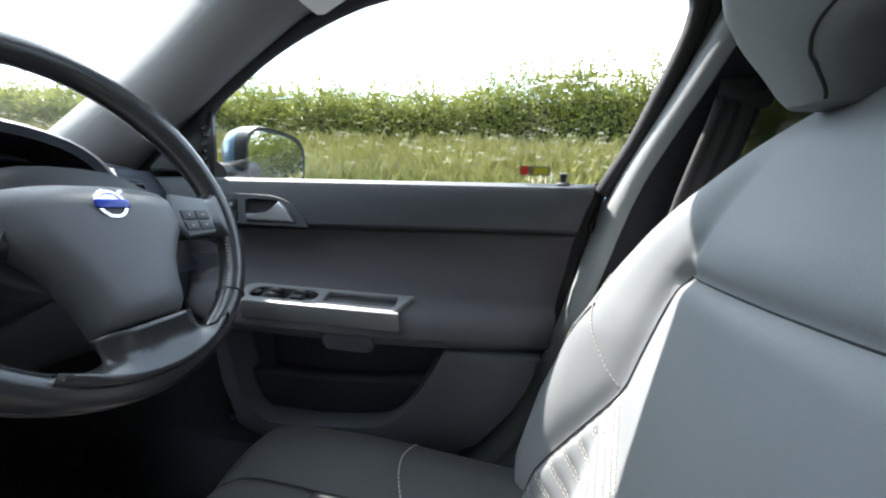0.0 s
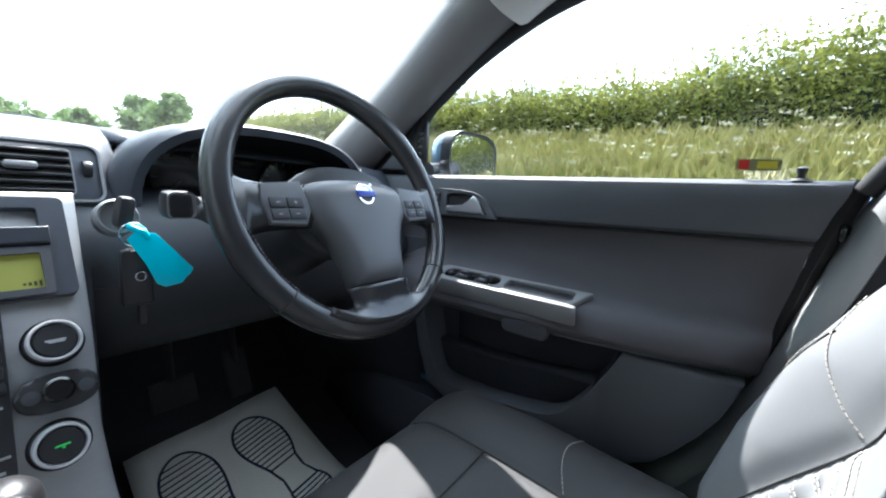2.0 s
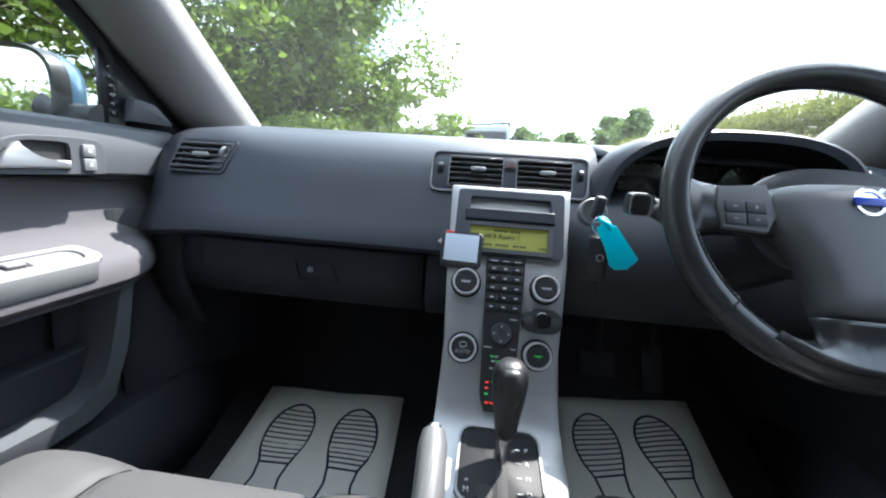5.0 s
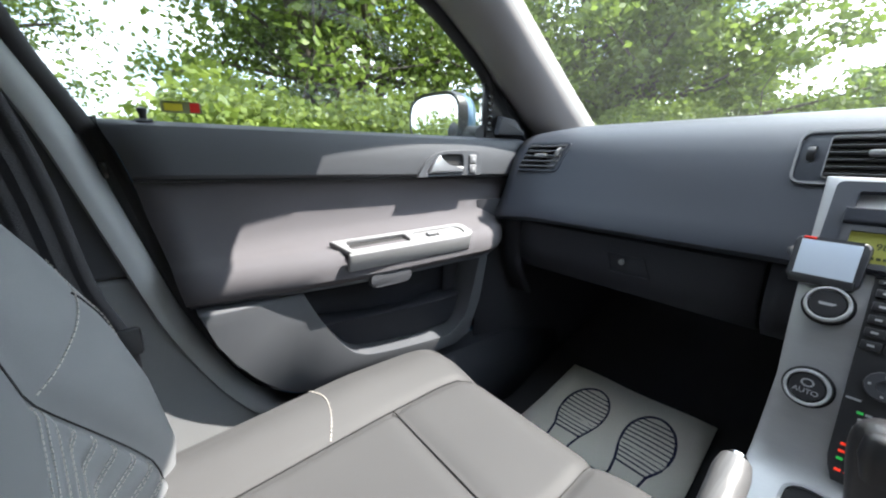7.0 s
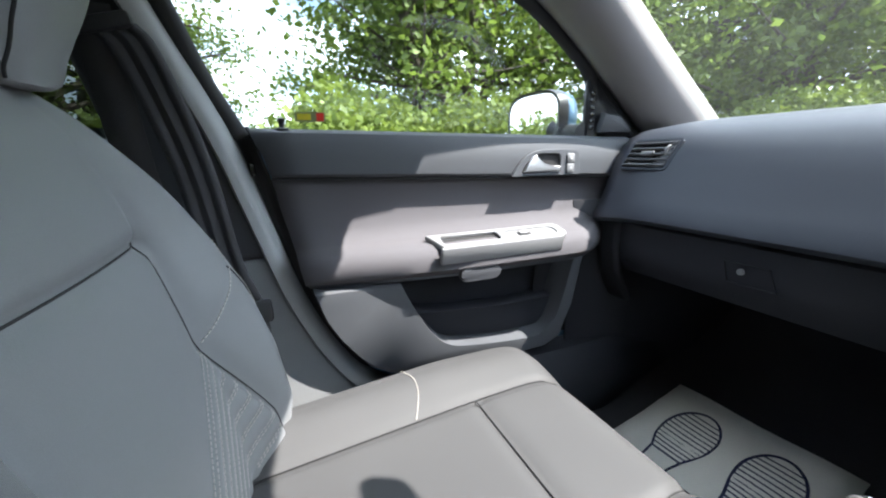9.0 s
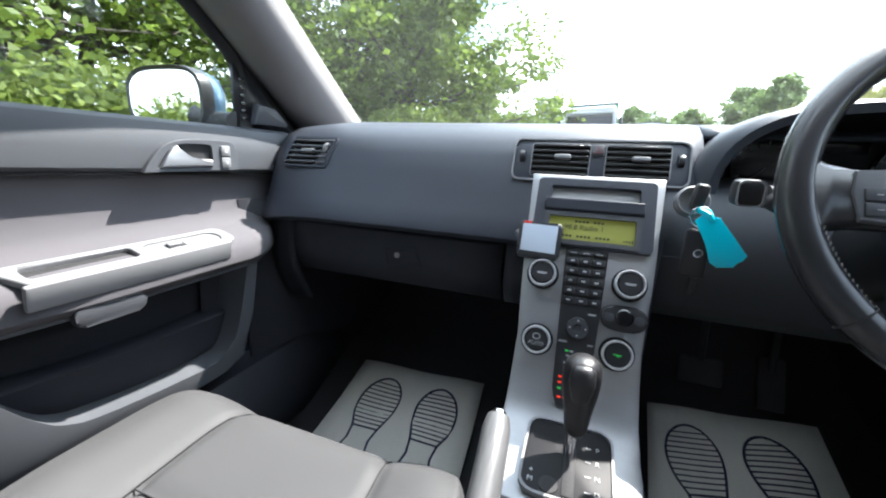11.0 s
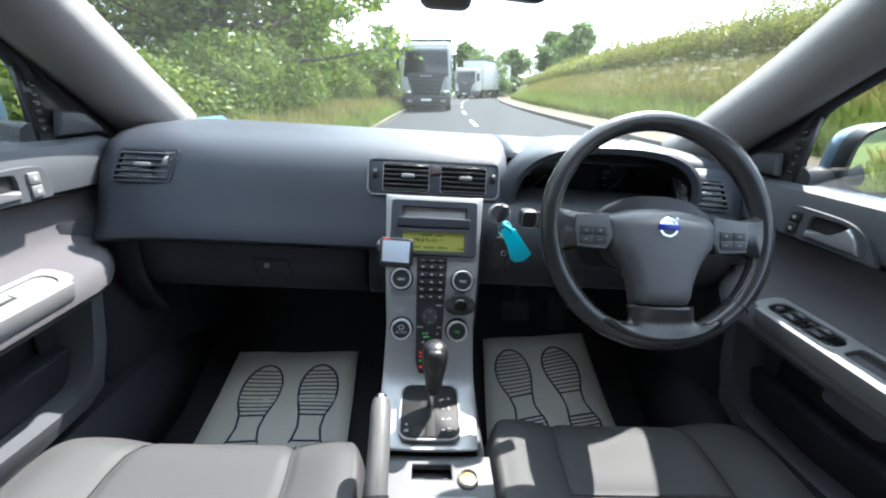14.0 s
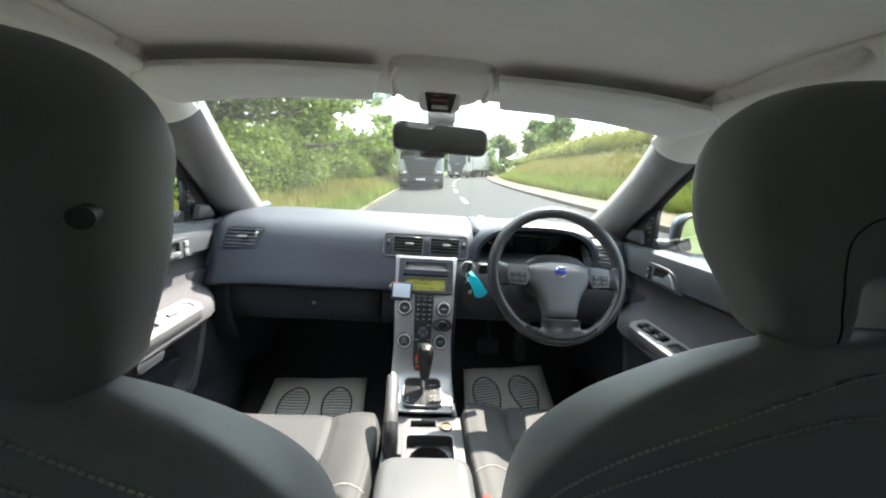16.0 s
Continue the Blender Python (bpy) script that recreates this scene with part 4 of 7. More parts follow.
gpart("gate_hole", bm_lathe([(0.010, 0), (0.010, 0.0014), (0.0001, 0.0014)], pose(-0.010, 0.044, 0.661)), M["rubber"], gate)
DLC = Matrix.Translation(-Vector(console.location))
for i, ch in enumerate("PRND"):
    lettering(ch, 0.0085, DLC @ GT @ pose(0.040, 0.105 - 0.019 * i, 0.6615), M["grey_print"], gate)
    gpart("gate_tick", bm_box((0.030, 0.105 - 0.019 * i, 0.6613), (0.006, 0.0012, 0.0004), 0), M["grey_print"], gate)
lettering("M", 0.009, DLC @ GT @ pose(-0.030, 0.045, 0.6615), M["grey_print"], gate)
lettering("+", 0.010, DLC @ GT @ pose(-0.030, 0.056, 0.6615), M["grey_print"], gate)

knob_black = mat("knob_leather", (0.020, 0.020, 0.022), 0.38, bump=0.12, grain=800, vary=0.15)
lever = thing("gear_lever", "black leather and gloss gear lever in its upright position", "gear lever", (0.010, 0.085, 0.66))
lever.scale = (0.95, 0.95, 0.92)
LA = smooth([(0.000, 0.0, 0.0), (0.0, 0.006, 0.035), (0.001, 0.012, 0.062), (0.002, 0.020, 0.10), (0.002, 0.026, 0.135)], 4)
part("stem", bm_tube(LA[:9], 0.006, 12), M["chrome"], lever, "thin metal stem")
knob_rings = []
for z, w, d, y in ((0.045, 0.009, 0.010, 0.008), (0.050, 0.0135, 0.014, 0.010), (0.058, 0.0145, 0.015, 0.011), (0.075, 0.017, 0.018, 0.015), (0.095, 0.0205, 0.022, 0.018), (0.112, 0.0225, 0.0245, 0.020), (0.125, 0.0225, 0.025, 0.020), (0.135, 0.0205, 0.023, 0.019), (0.142, 0.015, 0.017, 0.018), (0.1455, 0.007, 0.008, 0.018)):
    knob_rings.append([(0.002 + w * math.cos(a), y + d * math.sin(a), z) for a in [2 * math.pi * j / 24 for j in range(24)]])
part("knob", bm_loft(knob_rings), knob_black, lever, "black rounded gear knob", smooth=70)
part("knob_cap", bm_loft([[(0.002 + w * math.cos(a), 0.006 + d * math.sin(a) - 0.006, z) for a in [2 * math.pi * j / 20 for j in range(20)]] for z, w, d in ((0.098, 0.010, 0.012), (0.120, 0.015, 0.0155), (0.138, 0.0135, 0.010), (0.143, 0.008, 0.005))]), knob_black, lever, "black front of the knob", smooth=70)

hb = thing("handbrake", "leather-gripped handbrake lever with silver end", "handbrake", (-0.062, -0.10, 0.63))
HB = smooth([(0.004, -0.005, -0.03), (0.002, 0.0, 0.035), (0.0, 0.03, 0.064), (-0.002, 0.075, 0.085), (-0.006, 0.135, 0.108)], 5)
part("grip", bm_tube(HB[8:], [0.0150] * (len(HB) - 9) + [0.0125], 16), M["grip"], hb, "grey ridged leather grip")
part("lever_base", bm_tube(HB[:10], 0.017, 16), M["leather"], hb, "black leather lower grip")
part("button", bm_lathe([(0.008, 0), (0.008, 0.006), (0.006, 0.008), (0.0001, 0.008)], Matrix.Translation(HB[-1]) @ (HB[-1] - HB[-2]).to_track_quat("Z", "Y").to_matrix().to_4x4()), M["chrome"], hb)

# ---- steering wheel ----
WC = Vector((0.353, 0.150, 0.989))
WT = 25.5  # lean of the wheel's plane from upright
wheel = thing("steering_wheel", "black leather steering wheel with grey airbag cover", "steering wheel", WC)
WM = axes((0, 0, 0), (1, 0, 0), (0, math.sin(radians(WT)), math.cos(radians(WT))))  # x across, y up the wheel, z to the driver
R, rr = 0.1742, 0.0157
rings = []
for i in range(64):
    a = 2 * math.pi * i / 64
    c = Vector((R * math.cos(a), R * math.sin(a), 0))
    thick = rr * (1 + 0.12 * max(0, math.cos(2 * (a - math.pi / 4))) ** 4 * (1 if math.sin(a) > 0 else 0.3))
    rings.append([WM @ (c + thick * (math.cos(b) * c.normalized() + 1.06 * math.sin(b) * Vector((0, 0, 1)))) for b in [2 * math.pi * j / 16 for j in range(16)]])
rings.append(rings[0])
rim_bm = bm_loft(rings, caps=False)
bmesh.ops.remove_doubles(rim_bm, verts=rim_bm.verts, dist=1e-6)
rim = part("rim", rim_bm, M["leather"], wheel, "worn black leather rim")
for a0 in (222, 318):
    a = radians(a0)
    c = Vector((R * math.cos(a), R * math.sin(a), 0))
    part("rim_seam", bm_tube([WM @ (c + 1.03 * rr * (math.cos(b) * c.normalized() + 1.06 * math.sin(b) * Vector((0, 0, 1)))) for b in [2 * math.pi * j / 20 for j in range(21)]], 0.0011, 6), M["seam"], rim)
for lo, hi in ((-42, 4), (176, 222)):
    for i in range(26):
        a = radians(lerp(lo, hi, i / 25))
        c = Vector((R * math.cos(a), R * math.sin(a), 0))
        p = c - c.normalized() * rr * 0.92 + Vector((0, 0, 0.007))
        t = Vector((-math.sin(a), math.cos(a), 0))
        part("stitch", bm_tube([WM @ (p - 0.0022 * t + Vector((0, 0, 0.002))), WM @ (p + 0.0012 * t - Vector((0, 0, 0.0015)))], 0.0006, 5), M["stitch"], rim)
# airbag cover: wide at the top, narrowing to the lower spoke
def cover_half(y):
    return table(y, [-0.124, -0.11, -0.085, -0.062, -0.045, -0.028, 0.008, 0.020], [0.043, 0.045, 0.050, 0.059, 0.070, 0.084, 0.088, 0.080])


rows = []
for i in range(19):
    y = lerp(-0.124, 0.020, i / 18)
    h = cover_half(y)
    e = 1 - abs(2 * i / 18 - 1) ** 12
    rows.append([WM @ Vector((h * u, y + (0.012 * (1 - abs(u) ** 2.5) * (i - 14) / 4 if i > 14 else 0), 0.032 * e * (1 - abs(u) ** 12) + 0.006 * math.cos(u * 1.4) - 0.006)) for u in [k / 9 - 1 for k in range(19)]])
part("airbag_cover", bm_grid(rows), M["airbag"], wheel, "charcoal moulded airbag cover", smooth=60, solid=0.02)
for s in (-1, 1):
    # side spokes with button pads
    part("spoke", bm_loft([[WM @ Vector((s * x, yy, z)) for yy, z in ((0.016 - k, -0.012), (0.019 - k, 0.005), (0.008 - k, 0.013), (-0.028 + k, 0.012), (-0.036 + k, 0.0), (-0.032 + k, -0.014))] for x, k in ((0.070, 0.0), (0.105, 0.0), (0.135, -0.001), (0.152, -0.005), (0.164, -0.013), (0.174, -0.024))]), M["leather"], wheel, smooth=60)
    pad = part("button_pad", bm_prism([(s * x, y) for x, y in ((0.086, 0.020), (0.136, 0.015), (0.139, -0.006), (0.134, -0.033), (0.090, -0.036), (0.078, -0.016))][:: s], 0.005, WM @ Matrix.Translation((0, 0, 0.0105)), 0.002), M["airbag"], wheel, "grey pad with four buttons")
    for ix in (0, 1):
        for iy in (0, 1):
            bx, by = s * (0.1000 + 0.0215 * ix), -0.0225 + 0.0140 * iy
            part("button", put(bm_box((bx, by, 0.0160), (0.0200, 0.0125, 0.003), 0.0012), WM), M["dark"], pad)
            part("button_mark", put(bm_box((bx, by, 0.0176), (0.0045, 0.0010, 0.0003), 0), WM), M["grey_print"], pad)
            if iy and not ix:
                part("button_mark", put(bm_box((bx, by, 0.0177), (0.0010, 0.0045, 0.0003), 0), WM), M["grey_print"], pad)
    part("pad_trim", bm_tube([WM @ Vector((s * x, y, 0.0155)) for x, y in ((0.084, -0.018), (0.090, -0.034), (0.134, -0.031))], 0.0009, 6), M["silver2"], pad)
rows = []
for i in range(13):
    t = i / 12
    h = 0.045 + 0.050 * t**4.5
    row = []
    for u in [k / 10 - 1 for k in range(21)]:
        x = h * u
        ye = -math.sqrt(R * R - x * x)
        row.append(WM @ Vector((x, lerp(-0.119, ye, t), (0.012 - 0.006 * math.sin(math.pi * t) ** 1.2 + 0.004 * t) * (1 - 0.9 * abs(u) ** 7 * (1 - t**2)) - 0.0012 * math.cos(u * 34) * math.sin(math.pi * t) * (1 - u * u))))
    rows.append(row)
part("lower_spoke", bm_grid(rows), M["leather"], wheel, "creased black leather lower spoke", smooth=60, solid=0.012, offset=-1)
emblem = part("emblem", bm_lathe([(0.0155, 0), (0.0155, 0.0025), (0.0145, 0.0035), (0.0115, 0.0035), (0.0105, 0.0022), (0.0001, 0.0022)], WM @ Matrix.Translation((-0.002, -0.001, 0.0295)), 32), M["chrome"], wheel, "round silver emblem with a blue band")
part("emblem_band", put(bm_box((-0.002, -0.001, 0.0335), (0.032, 0.0085, 0.002), 0.0005), WM), M["blueprint"], emblem)
part("emblem_arrow", put(bm_box((0.0095, 0.0115, 0.0320), (0.008, 0.0035, 0.002), 0.0005, m=pose(0, 0, 0, 0, 0, 45)), WM), M["chrome"], emblem)
part("column", bm_tube([WM @ Vector((0, 0, -0.005)), WM @ Vector((0, -0.005, -0.05)), WM @ Vector((0, 0.0, -0.21))], [0.040, 0.052, 0.062], 20), M["black"], wheel, smooth=60)
hub = part("hub_back", bm_prism(oval(0.20, 0.13, 30, p=2.4), 0.022, WM @ Matrix.Translation((0, -0.012, -0.025)), 0.004), M["black"], wheel)

stalk = thing("indicator_stalk", "black indicator stalk with a ribbed end", "stalk", (0.187, 0.215, 0.976))
part("arm", bm_tube([(0.09, 0.02, -0.018), (0.03, 0.008, -0.006), (-0.008, 0.0, 0.0)], [0.010, 0.011, 0.013], 14), M["black"], stalk)
part("stalk_end", bm_box((-0.026, -0.004, 0.003), (0.028, 0.028, 0.030), 0.007), M["black"], stalk)
part("stalk_face", bm_frame(rrect(0.027, 0.029, 0.007), rrect(0.0235, 0.0255, 0.006), 0.002, axes((-0.026, -0.0175, 0.003), (1, 0, 0), (0, 0, 1))), M["silver2"], stalk, "thin pale rim of the stalk end")
part("stalk_switch", bm_box((0.012, -0.008, -0.010), (0.044, 0.022, 0.022), 0.006, m=pose(0, 0, 0, 0, 28)), M["dark"], stalk, "dark rotary switch on the stalk")
part("stalk_ring", bm_tube([(0.006, 0.002, -0.001), (0.020, 0.006, -0.004)], 0.0145, 14), M["dark"], stalk)

# ignition, key and tag
ign = thing("ignition_lock", "silver-ringed ignition lock beside the radio", "ignition", (0.128, 0.290, 0.958))
part("lock_ring", bm_lathe([(0.021, -0.01), (0.021, 0.004), (0.0185, 0.007), (0.016, 0.004), (0.016, -0.004), (0.0001, -0.004)], axes((0, 0, 0), (1, 0, 0), (0, 0.3, 1))), M["silver2"], ign)
key = thing("car_key", "black car key hanging in the ignition with a keyring", "key", (0.128, 0.270, 0.958))
part("key_head", bm_box((0.002, 0.0, 0.008), (0.016, 0.024, 0.036), 0.006, m=pose(0, 0, 0, 0, 10)), M["black"], key)
part("split_ring", bm_tube([(0.006 + 0.013 * math.cos(a), -0.014 + 0.003 * math.sin(a), -0.016 + 0.013 * math.sin(a)) for a in [2 * math.pi * i / 20 for i in range(21)]], 0.0011, 6), M["chrome"], key, "thin steel split ring")
fob = part("fob", bm_box((0.006, -0.016, -0.064), (0.031, 0.013, 0.066), 0.006), M["black"], key, "black remote fob")
part("fob_badge", bm_lathe([(0.0055, 0), (0.0055, 0.0008), (0.004, 0.0008), (0.004, 0.0002)], axes((0.008, -0.0222, -0.062), (1, 0, 0), (0, 0, 1))), M["chrome"], fob)
part("fob_tail", bm_box((0.010, -0.014, -0.108), (0.008, 0.005, 0.026), 0.002), M["black"], key)
tag = part("tag", bm_prism([(-0.012, 0.002), (-0.004, 0.010), (0.014, 0.008), (0.035, -0.018), (0.049, -0.036), (0.045, -0.043), (0.040, -0.046), (0.037, -0.052), (0.020, -0.055), (0.012, -0.050), (0.004, -0.028)], 0.002, axes((0.010, -0.020, -0.022), (1, -0.1, 0), (0, 0.1, 1)), 0.0005), M["cyan"], key, "translucent cyan plastic tag")
part("tag_tie", bm_tube([(0.0, -0.016, -0.006), (0.012, -0.022, -0.012), (0.018, -0.020, -0.02)], 0.004, 8), M["cyan"], tag)
part("tag_hole", bm_lathe([(0.003, 0), (0.003, 0.0006), (0.0001, 0.0006)], axes((0.043, -0.0260, -0.062), (1, 0, 0), (0, 0, 1))), M["black"], tag)

# small screen on its clip
nav = thing("satnav", "small dark-framed navigation screen clipped beside the radio", "satnav", (-0.064, 0.238, 0.893))
nav.scale = (0.92, 0.92, 0.92)
NM = axes((0, 0, 0), (0.97, -0.10, 0), (0, 0.22, 1))
part("case", put(bm_prism(rrect(0.066, 0.056, 0.007), 0.014, bev=0.003), NM @ pose(0, 0, -0.007)), M["dark"], nav, "dark grey case")
# faint glow takes the place of the sky mirrored in the screen
scr = part("screen", put(bm_box((0, 0.002, 0.0078), (0.054, 0.044, 0.0016), 0.0005), NM), glow_mat("screen_reflection_glow", (0.42, 0.50, 0.60), 0.10), nav, "pale screen, its sky reflection put in as glow")
part("red_tab", put(bm_box((-0.020, 0.0262, 0.006), (0.012, 0.003, 0.006), 0.001), NM), M["red"], nav)
part("clip", put(bm_box((0, -0.024, 0.002), (0.060, 0.012, 0.016), 0.003), NM), M["black"], nav, "black clip")
part("bracket", bm_tube([(-0.030, 0.0, 0.0), (-0.040, 0.03, 0.002), (-0.034, 0.07, 0.004)], 0.005, 8), M["black"], nav)

# pedals
for x, w in ((0.275, 0.085), (0.405, 0.05)):
    pd = thing("pedal", "black ribbed rubber pedal in the dark footwell", "pedal", (x, 0.60, 0.56), "pedals")
    part("pad", bm_box((0, 0, 0), (w, 0.012, 0.06 if w > 0.06 else 0.11), 0.004, m=pose(0, 0, 0, -25)), M["rubber"], pd)
    part("arm", bm_tube([(0, 0.01, 0.02), (0, 0.03, 0.15), (0, 0.0, 0.28)], 0.008, 8), M["black"], pd)
# ---- doors ----


def y_rear(z):
    return table(z, [0.55, 0.60, 0.70, 0.79, 0.97, 1.06], [-0.16, -0.235, -0.305, -0.335, -0.375, -0.40])


def y_front(z):
    return table(z, [0.55, 0.87, 0.95, 1.06], [0.36, 0.37, 0.41, 0.43])


def door(s):
    d = thing("door_1" if s > 0 else "door_2", "closed front car door with grey trim, armrest and silver switch panel", "car door", (s * 0.72, 0.0, 0.80), "front doors", "structure")
    L = Matrix.Translation(-Vector(d.location))

    def p(name, bm, material, parent=d, label="", **k):
        return part(name, put(bm, L), material, parent, label, **k)

    def skin(profile, n=14, front=0.0, rear=0.0):
        """A panel along the door from a profile of x, z."""
        return bm_grid([[(s * x, lerp(y_front(z) - front, y_rear(z) + rear, j / n), z) for x, z in profile] for j in range(n + 1)])

    lift = lambda y: 0.012 * (0.3 - y) / 0.7
    rows = []
    for j in range(15):
        row = []
        for x, z in ((0.745, 1.020), (0.742, 1.044), (0.732, 1.048), (0.692, 1.047), (0.674, 1.040), (0.667, 1.025), (0.665, 0.99), (0.668, 0.962), (0.680, 0.954)):
            y = lerp(y_front(z), y_rear(z), j / 14)
            row.append((s * x, y, z + lift(y) + (0.012 * (1 - (y - 0.0) / 0.4) * 0.5 if z < 1.0 else 0)))
        rows.append(row)
    p("upper_trim", bm_grid(rows), M["door"], label="dark grey vinyl upper trim and window sill", solid=0.008)
    p("crease", bm_tube([Vector(r_[-1]) + Vector((-s * 0.001, 0, -0.001)) for r_ in rows], 0.0032, 6), M["seam"])
    rows = []
    for j in range(19):
        t = j / 18
        row = []
        for x, z in ((0.690, 0.958), (0.700, 0.945), (0.703, 0.915), (0.698, 0.880), (0.682, 0.857), (0.652, 0.844), (0.618, 0.840), (0.607, 0.834), (0.598, 0.822), (0.598, 0.806), (0.606, 0.798)):
            y = lerp(y_front(z), y_rear(z), t)
            inn = 0.050 * max(0, (t - 0.55) / 0.45) ** 1.5 * (0.70 - x) / 0.11 if x < 0.70 else 0
            inn += max(0, 0.692 - x) * max(0, (0.20 - t) / 0.20) ** 1.3
            row.append((s * (x + inn), y, z + (0.018 * (1 - (y / 0.4)) * 0.5 if z > 0.93 else 0)))
        rows.append(row)
    p("cloth_panel", bm_grid(rows), M["cloth"], label="plum-grey cloth panel with armrest", solid=0.008)
    p("crease", bm_tube([Vector(r_[-1]) + Vector((-s * 0.003, 0, 0.002)) for r_ in rows[3:]], 0.0026, 6), M["seam"])
    rows = []
    for j in range(19):
        t = j / 18
        inn = 0.050 * max(0, (t - 0.55) / 0.45) ** 1.5 + 0.095 * max(0, (0.20 - t) / 0.20) ** 1.3
        rows.append([(s * min(0.690, x + inn), lerp(y_front(z), y_rear(z), t), z) for x, z in ((0.605, 0.803), (0.603, 0.796), (0.608, 0.784), (0.625, 0.778), (0.668, 0.778))])
    p("armrest_edge", bm_grid(rows), M["door"], solid=0.006)
    lm = axes((s * 0.7315, 0.0, 0.60), (0, -s, 0), (-s * 0.10, 0, 1))
    kk = -s
    edge = [(-0.168, 0.180), (-0.150, 0.140), (-0.118, 0.082), (-0.085, 0.036), (-0.062, 0.018), (-0.03, 0.006), (0.06, -0.006), (0.16, -0.013), (0.200, -0.006), (0.222, 0.022), (0.238, 0.080), (0.255, 0.180)]
    edge = [(q.x, q.y) for q in smooth([(a_, b_, 0) for a_, b_ in edge], 3)]
    rim_pts = [(y_rear(z) + 0.004, z - 0.60) for z in (0.60, 0.64, 0.68, 0.72, 0.75, 0.78)] + edge + [(0.285, 0.180), (0.268, 0.06), (0.245, -0.03), (0.20, -0.050), (0.0, -0.052), (-0.10, -0.050), (-0.155, -0.038), (-0.195, -0.020)]
    near = lambda pts: [(kk * (-0.30 + (a_ + 0.30) * 0.955), 0.415 + (b_ - 0.415) * 0.955) for a_, b_ in pts]
    p("lower_panel", bm_prism(near(rim_pts), 0.088, lm, 0.006, 3), M["door"], label="grey moulded lower door panel")
    # front strip and pocket walls use the darkened plastic for their shade
    p("lower_front", bm_grid([[(s * x, yy, z) for x, z in ((0.690, 0.790), (0.700, 0.70), (0.704, 0.60), (0.715, 0.552))] for yy in (0.18, 0.25, 0.31, 0.365)]), M["lid"], solid=0.004)
    p("pocket_inside", bm_grid([[(s * x, yy, z) for x, z in ((0.712, 0.785), (0.716, 0.70), (0.720, 0.62), (0.722, 0.575))] for yy in (-0.20, -0.1, 0.0, 0.1, 0.2, 0.28)]), M["lid"], solid=0.003)
    p("pocket_front", bm_prism(near([(-0.130, 0.088), (-0.070, 0.012), (0.06, -0.010), (0.215, -0.012), (0.245, 0.070), (0.10, 0.064), (-0.02, 0.072)]), 0.046, lm, 0.006), M["lid"], label="inner wall of the door pocket, shade in its colour")
    # switch panel: silver frame on the armrest
    Y = Vector((0, 1, 0))
    a, b = Vector((s * 0.642, 0.035, 0.852)), Vector((s * 0.596, 0.035, 0.838))
    m = axes(tuple((a + b) / 2), Y * -s, (b - a) * -1)
    k = -s
    plate = p("switch_panel", bm_plate([(k * x, y) for x, y in ((-0.153, 0.026), (-0.149, 0.019), (-0.132, -0.024), (-0.126, -0.028), (0.134, -0.028), (0.146, -0.022), (0.151, -0.010), (0.149, 0.016), (0.140, 0.026))], [[(k * x, y) for x, y in rrect(0.122, 0.030, 0.006, 4, -0.066, 0.002)], [(k * x, y) for x, y in rrect(0.122, 0.034, 0.015, 6, 0.070, 0.0)]], 0.010, m), M["silver2"], label="satin silver switch panel", bevel=0.002)
    p("panel_front", bm_box((s * 0.5895, 0.030, 0.8315), (0.010, 0.272, 0.034), 0.004, m=pose(0, 0, 0, 0, s * -14)), M["silver2"], plate)
    # near-black floor gives this shallow recess the shade of a deep one
    p("grip_recess", bm_prism(rrect(0.126, 0.034, 0.006), 0.0012, m @ Matrix.Translation((-k * 0.066, 0.002, 0.0005))), M["seam"], plate, "grip recess with a deep hollow's shade in its floor colour")
    p("switch_base", bm_prism(rrect(0.121, 0.033, 0.014), 0.0060, m @ Matrix.Translation((k * 0.070, 0.0, 0.0005)), 0.001), M["gloss"] if s > 0 else M["silver2"], plate)
    for i in range(4 if s > 0 else 1):
        dx = (0.068 + (i % 2 - 0.5) * 0.046) * k if s > 0 else 0.055 * k
        dy = (i // 2 - 0.5) * 0.015 if s > 0 else 0.0
        p("switch_well", put(bm_box((dx, dy, 0.0066), (0.030, 0.0135, 0.0012), 0.0004), m), M["seam"], plate)
        p("window_switch", put(bm_box((dx - 0.003 * k, dy, 0.0095), (0.022, 0.0105, 0.006), 0.0025), m), M["black"] if s > 0 else M["silver2"], plate, "rocker window switch")
        p("switch_mark", put(bm_box((dx - 0.003 * k, dy, 0.0126), (0.008, 0.0012, 0.0003), 0), m), M["grey_print"], plate)
    if s > 0:
        p("lock_switch", bm_lathe([(0.006, 0), (0.006, 0.003), (0.0045, 0.004), (0.0001, 0.004)], m @ Matrix.Translation((k * 0.118, 0.0, 0.0065))), M["black"], plate)
    p("pull_cup", bm_prism(rrect(0.085, 0.028, 0.010), 0.012, axes((s * 0.606, -0.02, 0.788), (0, -s, 0), (0, 0, 1)), 0.004), M["dark"], label="grey pull cup under the armrest")
    # inner handle
    hm = axes((s * 0.666, 0.170, 0.988), (0, -s, 0), (-0.02 * s, 0, 1))
    arc = [(q.x, q.y) for q in smooth([(x, y, 0) for x, y in ((-0.086, -0.024), (-0.072, -0.004), (-0.052, 0.016), (-0.026, 0.027), (0.010, 0.030), (0.060, 0.030), (0.080, 0.026), (0.089, 0.012), (0.089, -0.024))], 3)]
    cup = [(q.x, q.y) for q in smooth([(x, y, 0) for x, y in ((-0.064, -0.017), (-0.054, -0.002), (-0.040, 0.012), (-0.020, 0.021), (0.010, 0.022), (0.030, 0.021), (0.036, 0.014), (0.036, -0.017))], 3)]
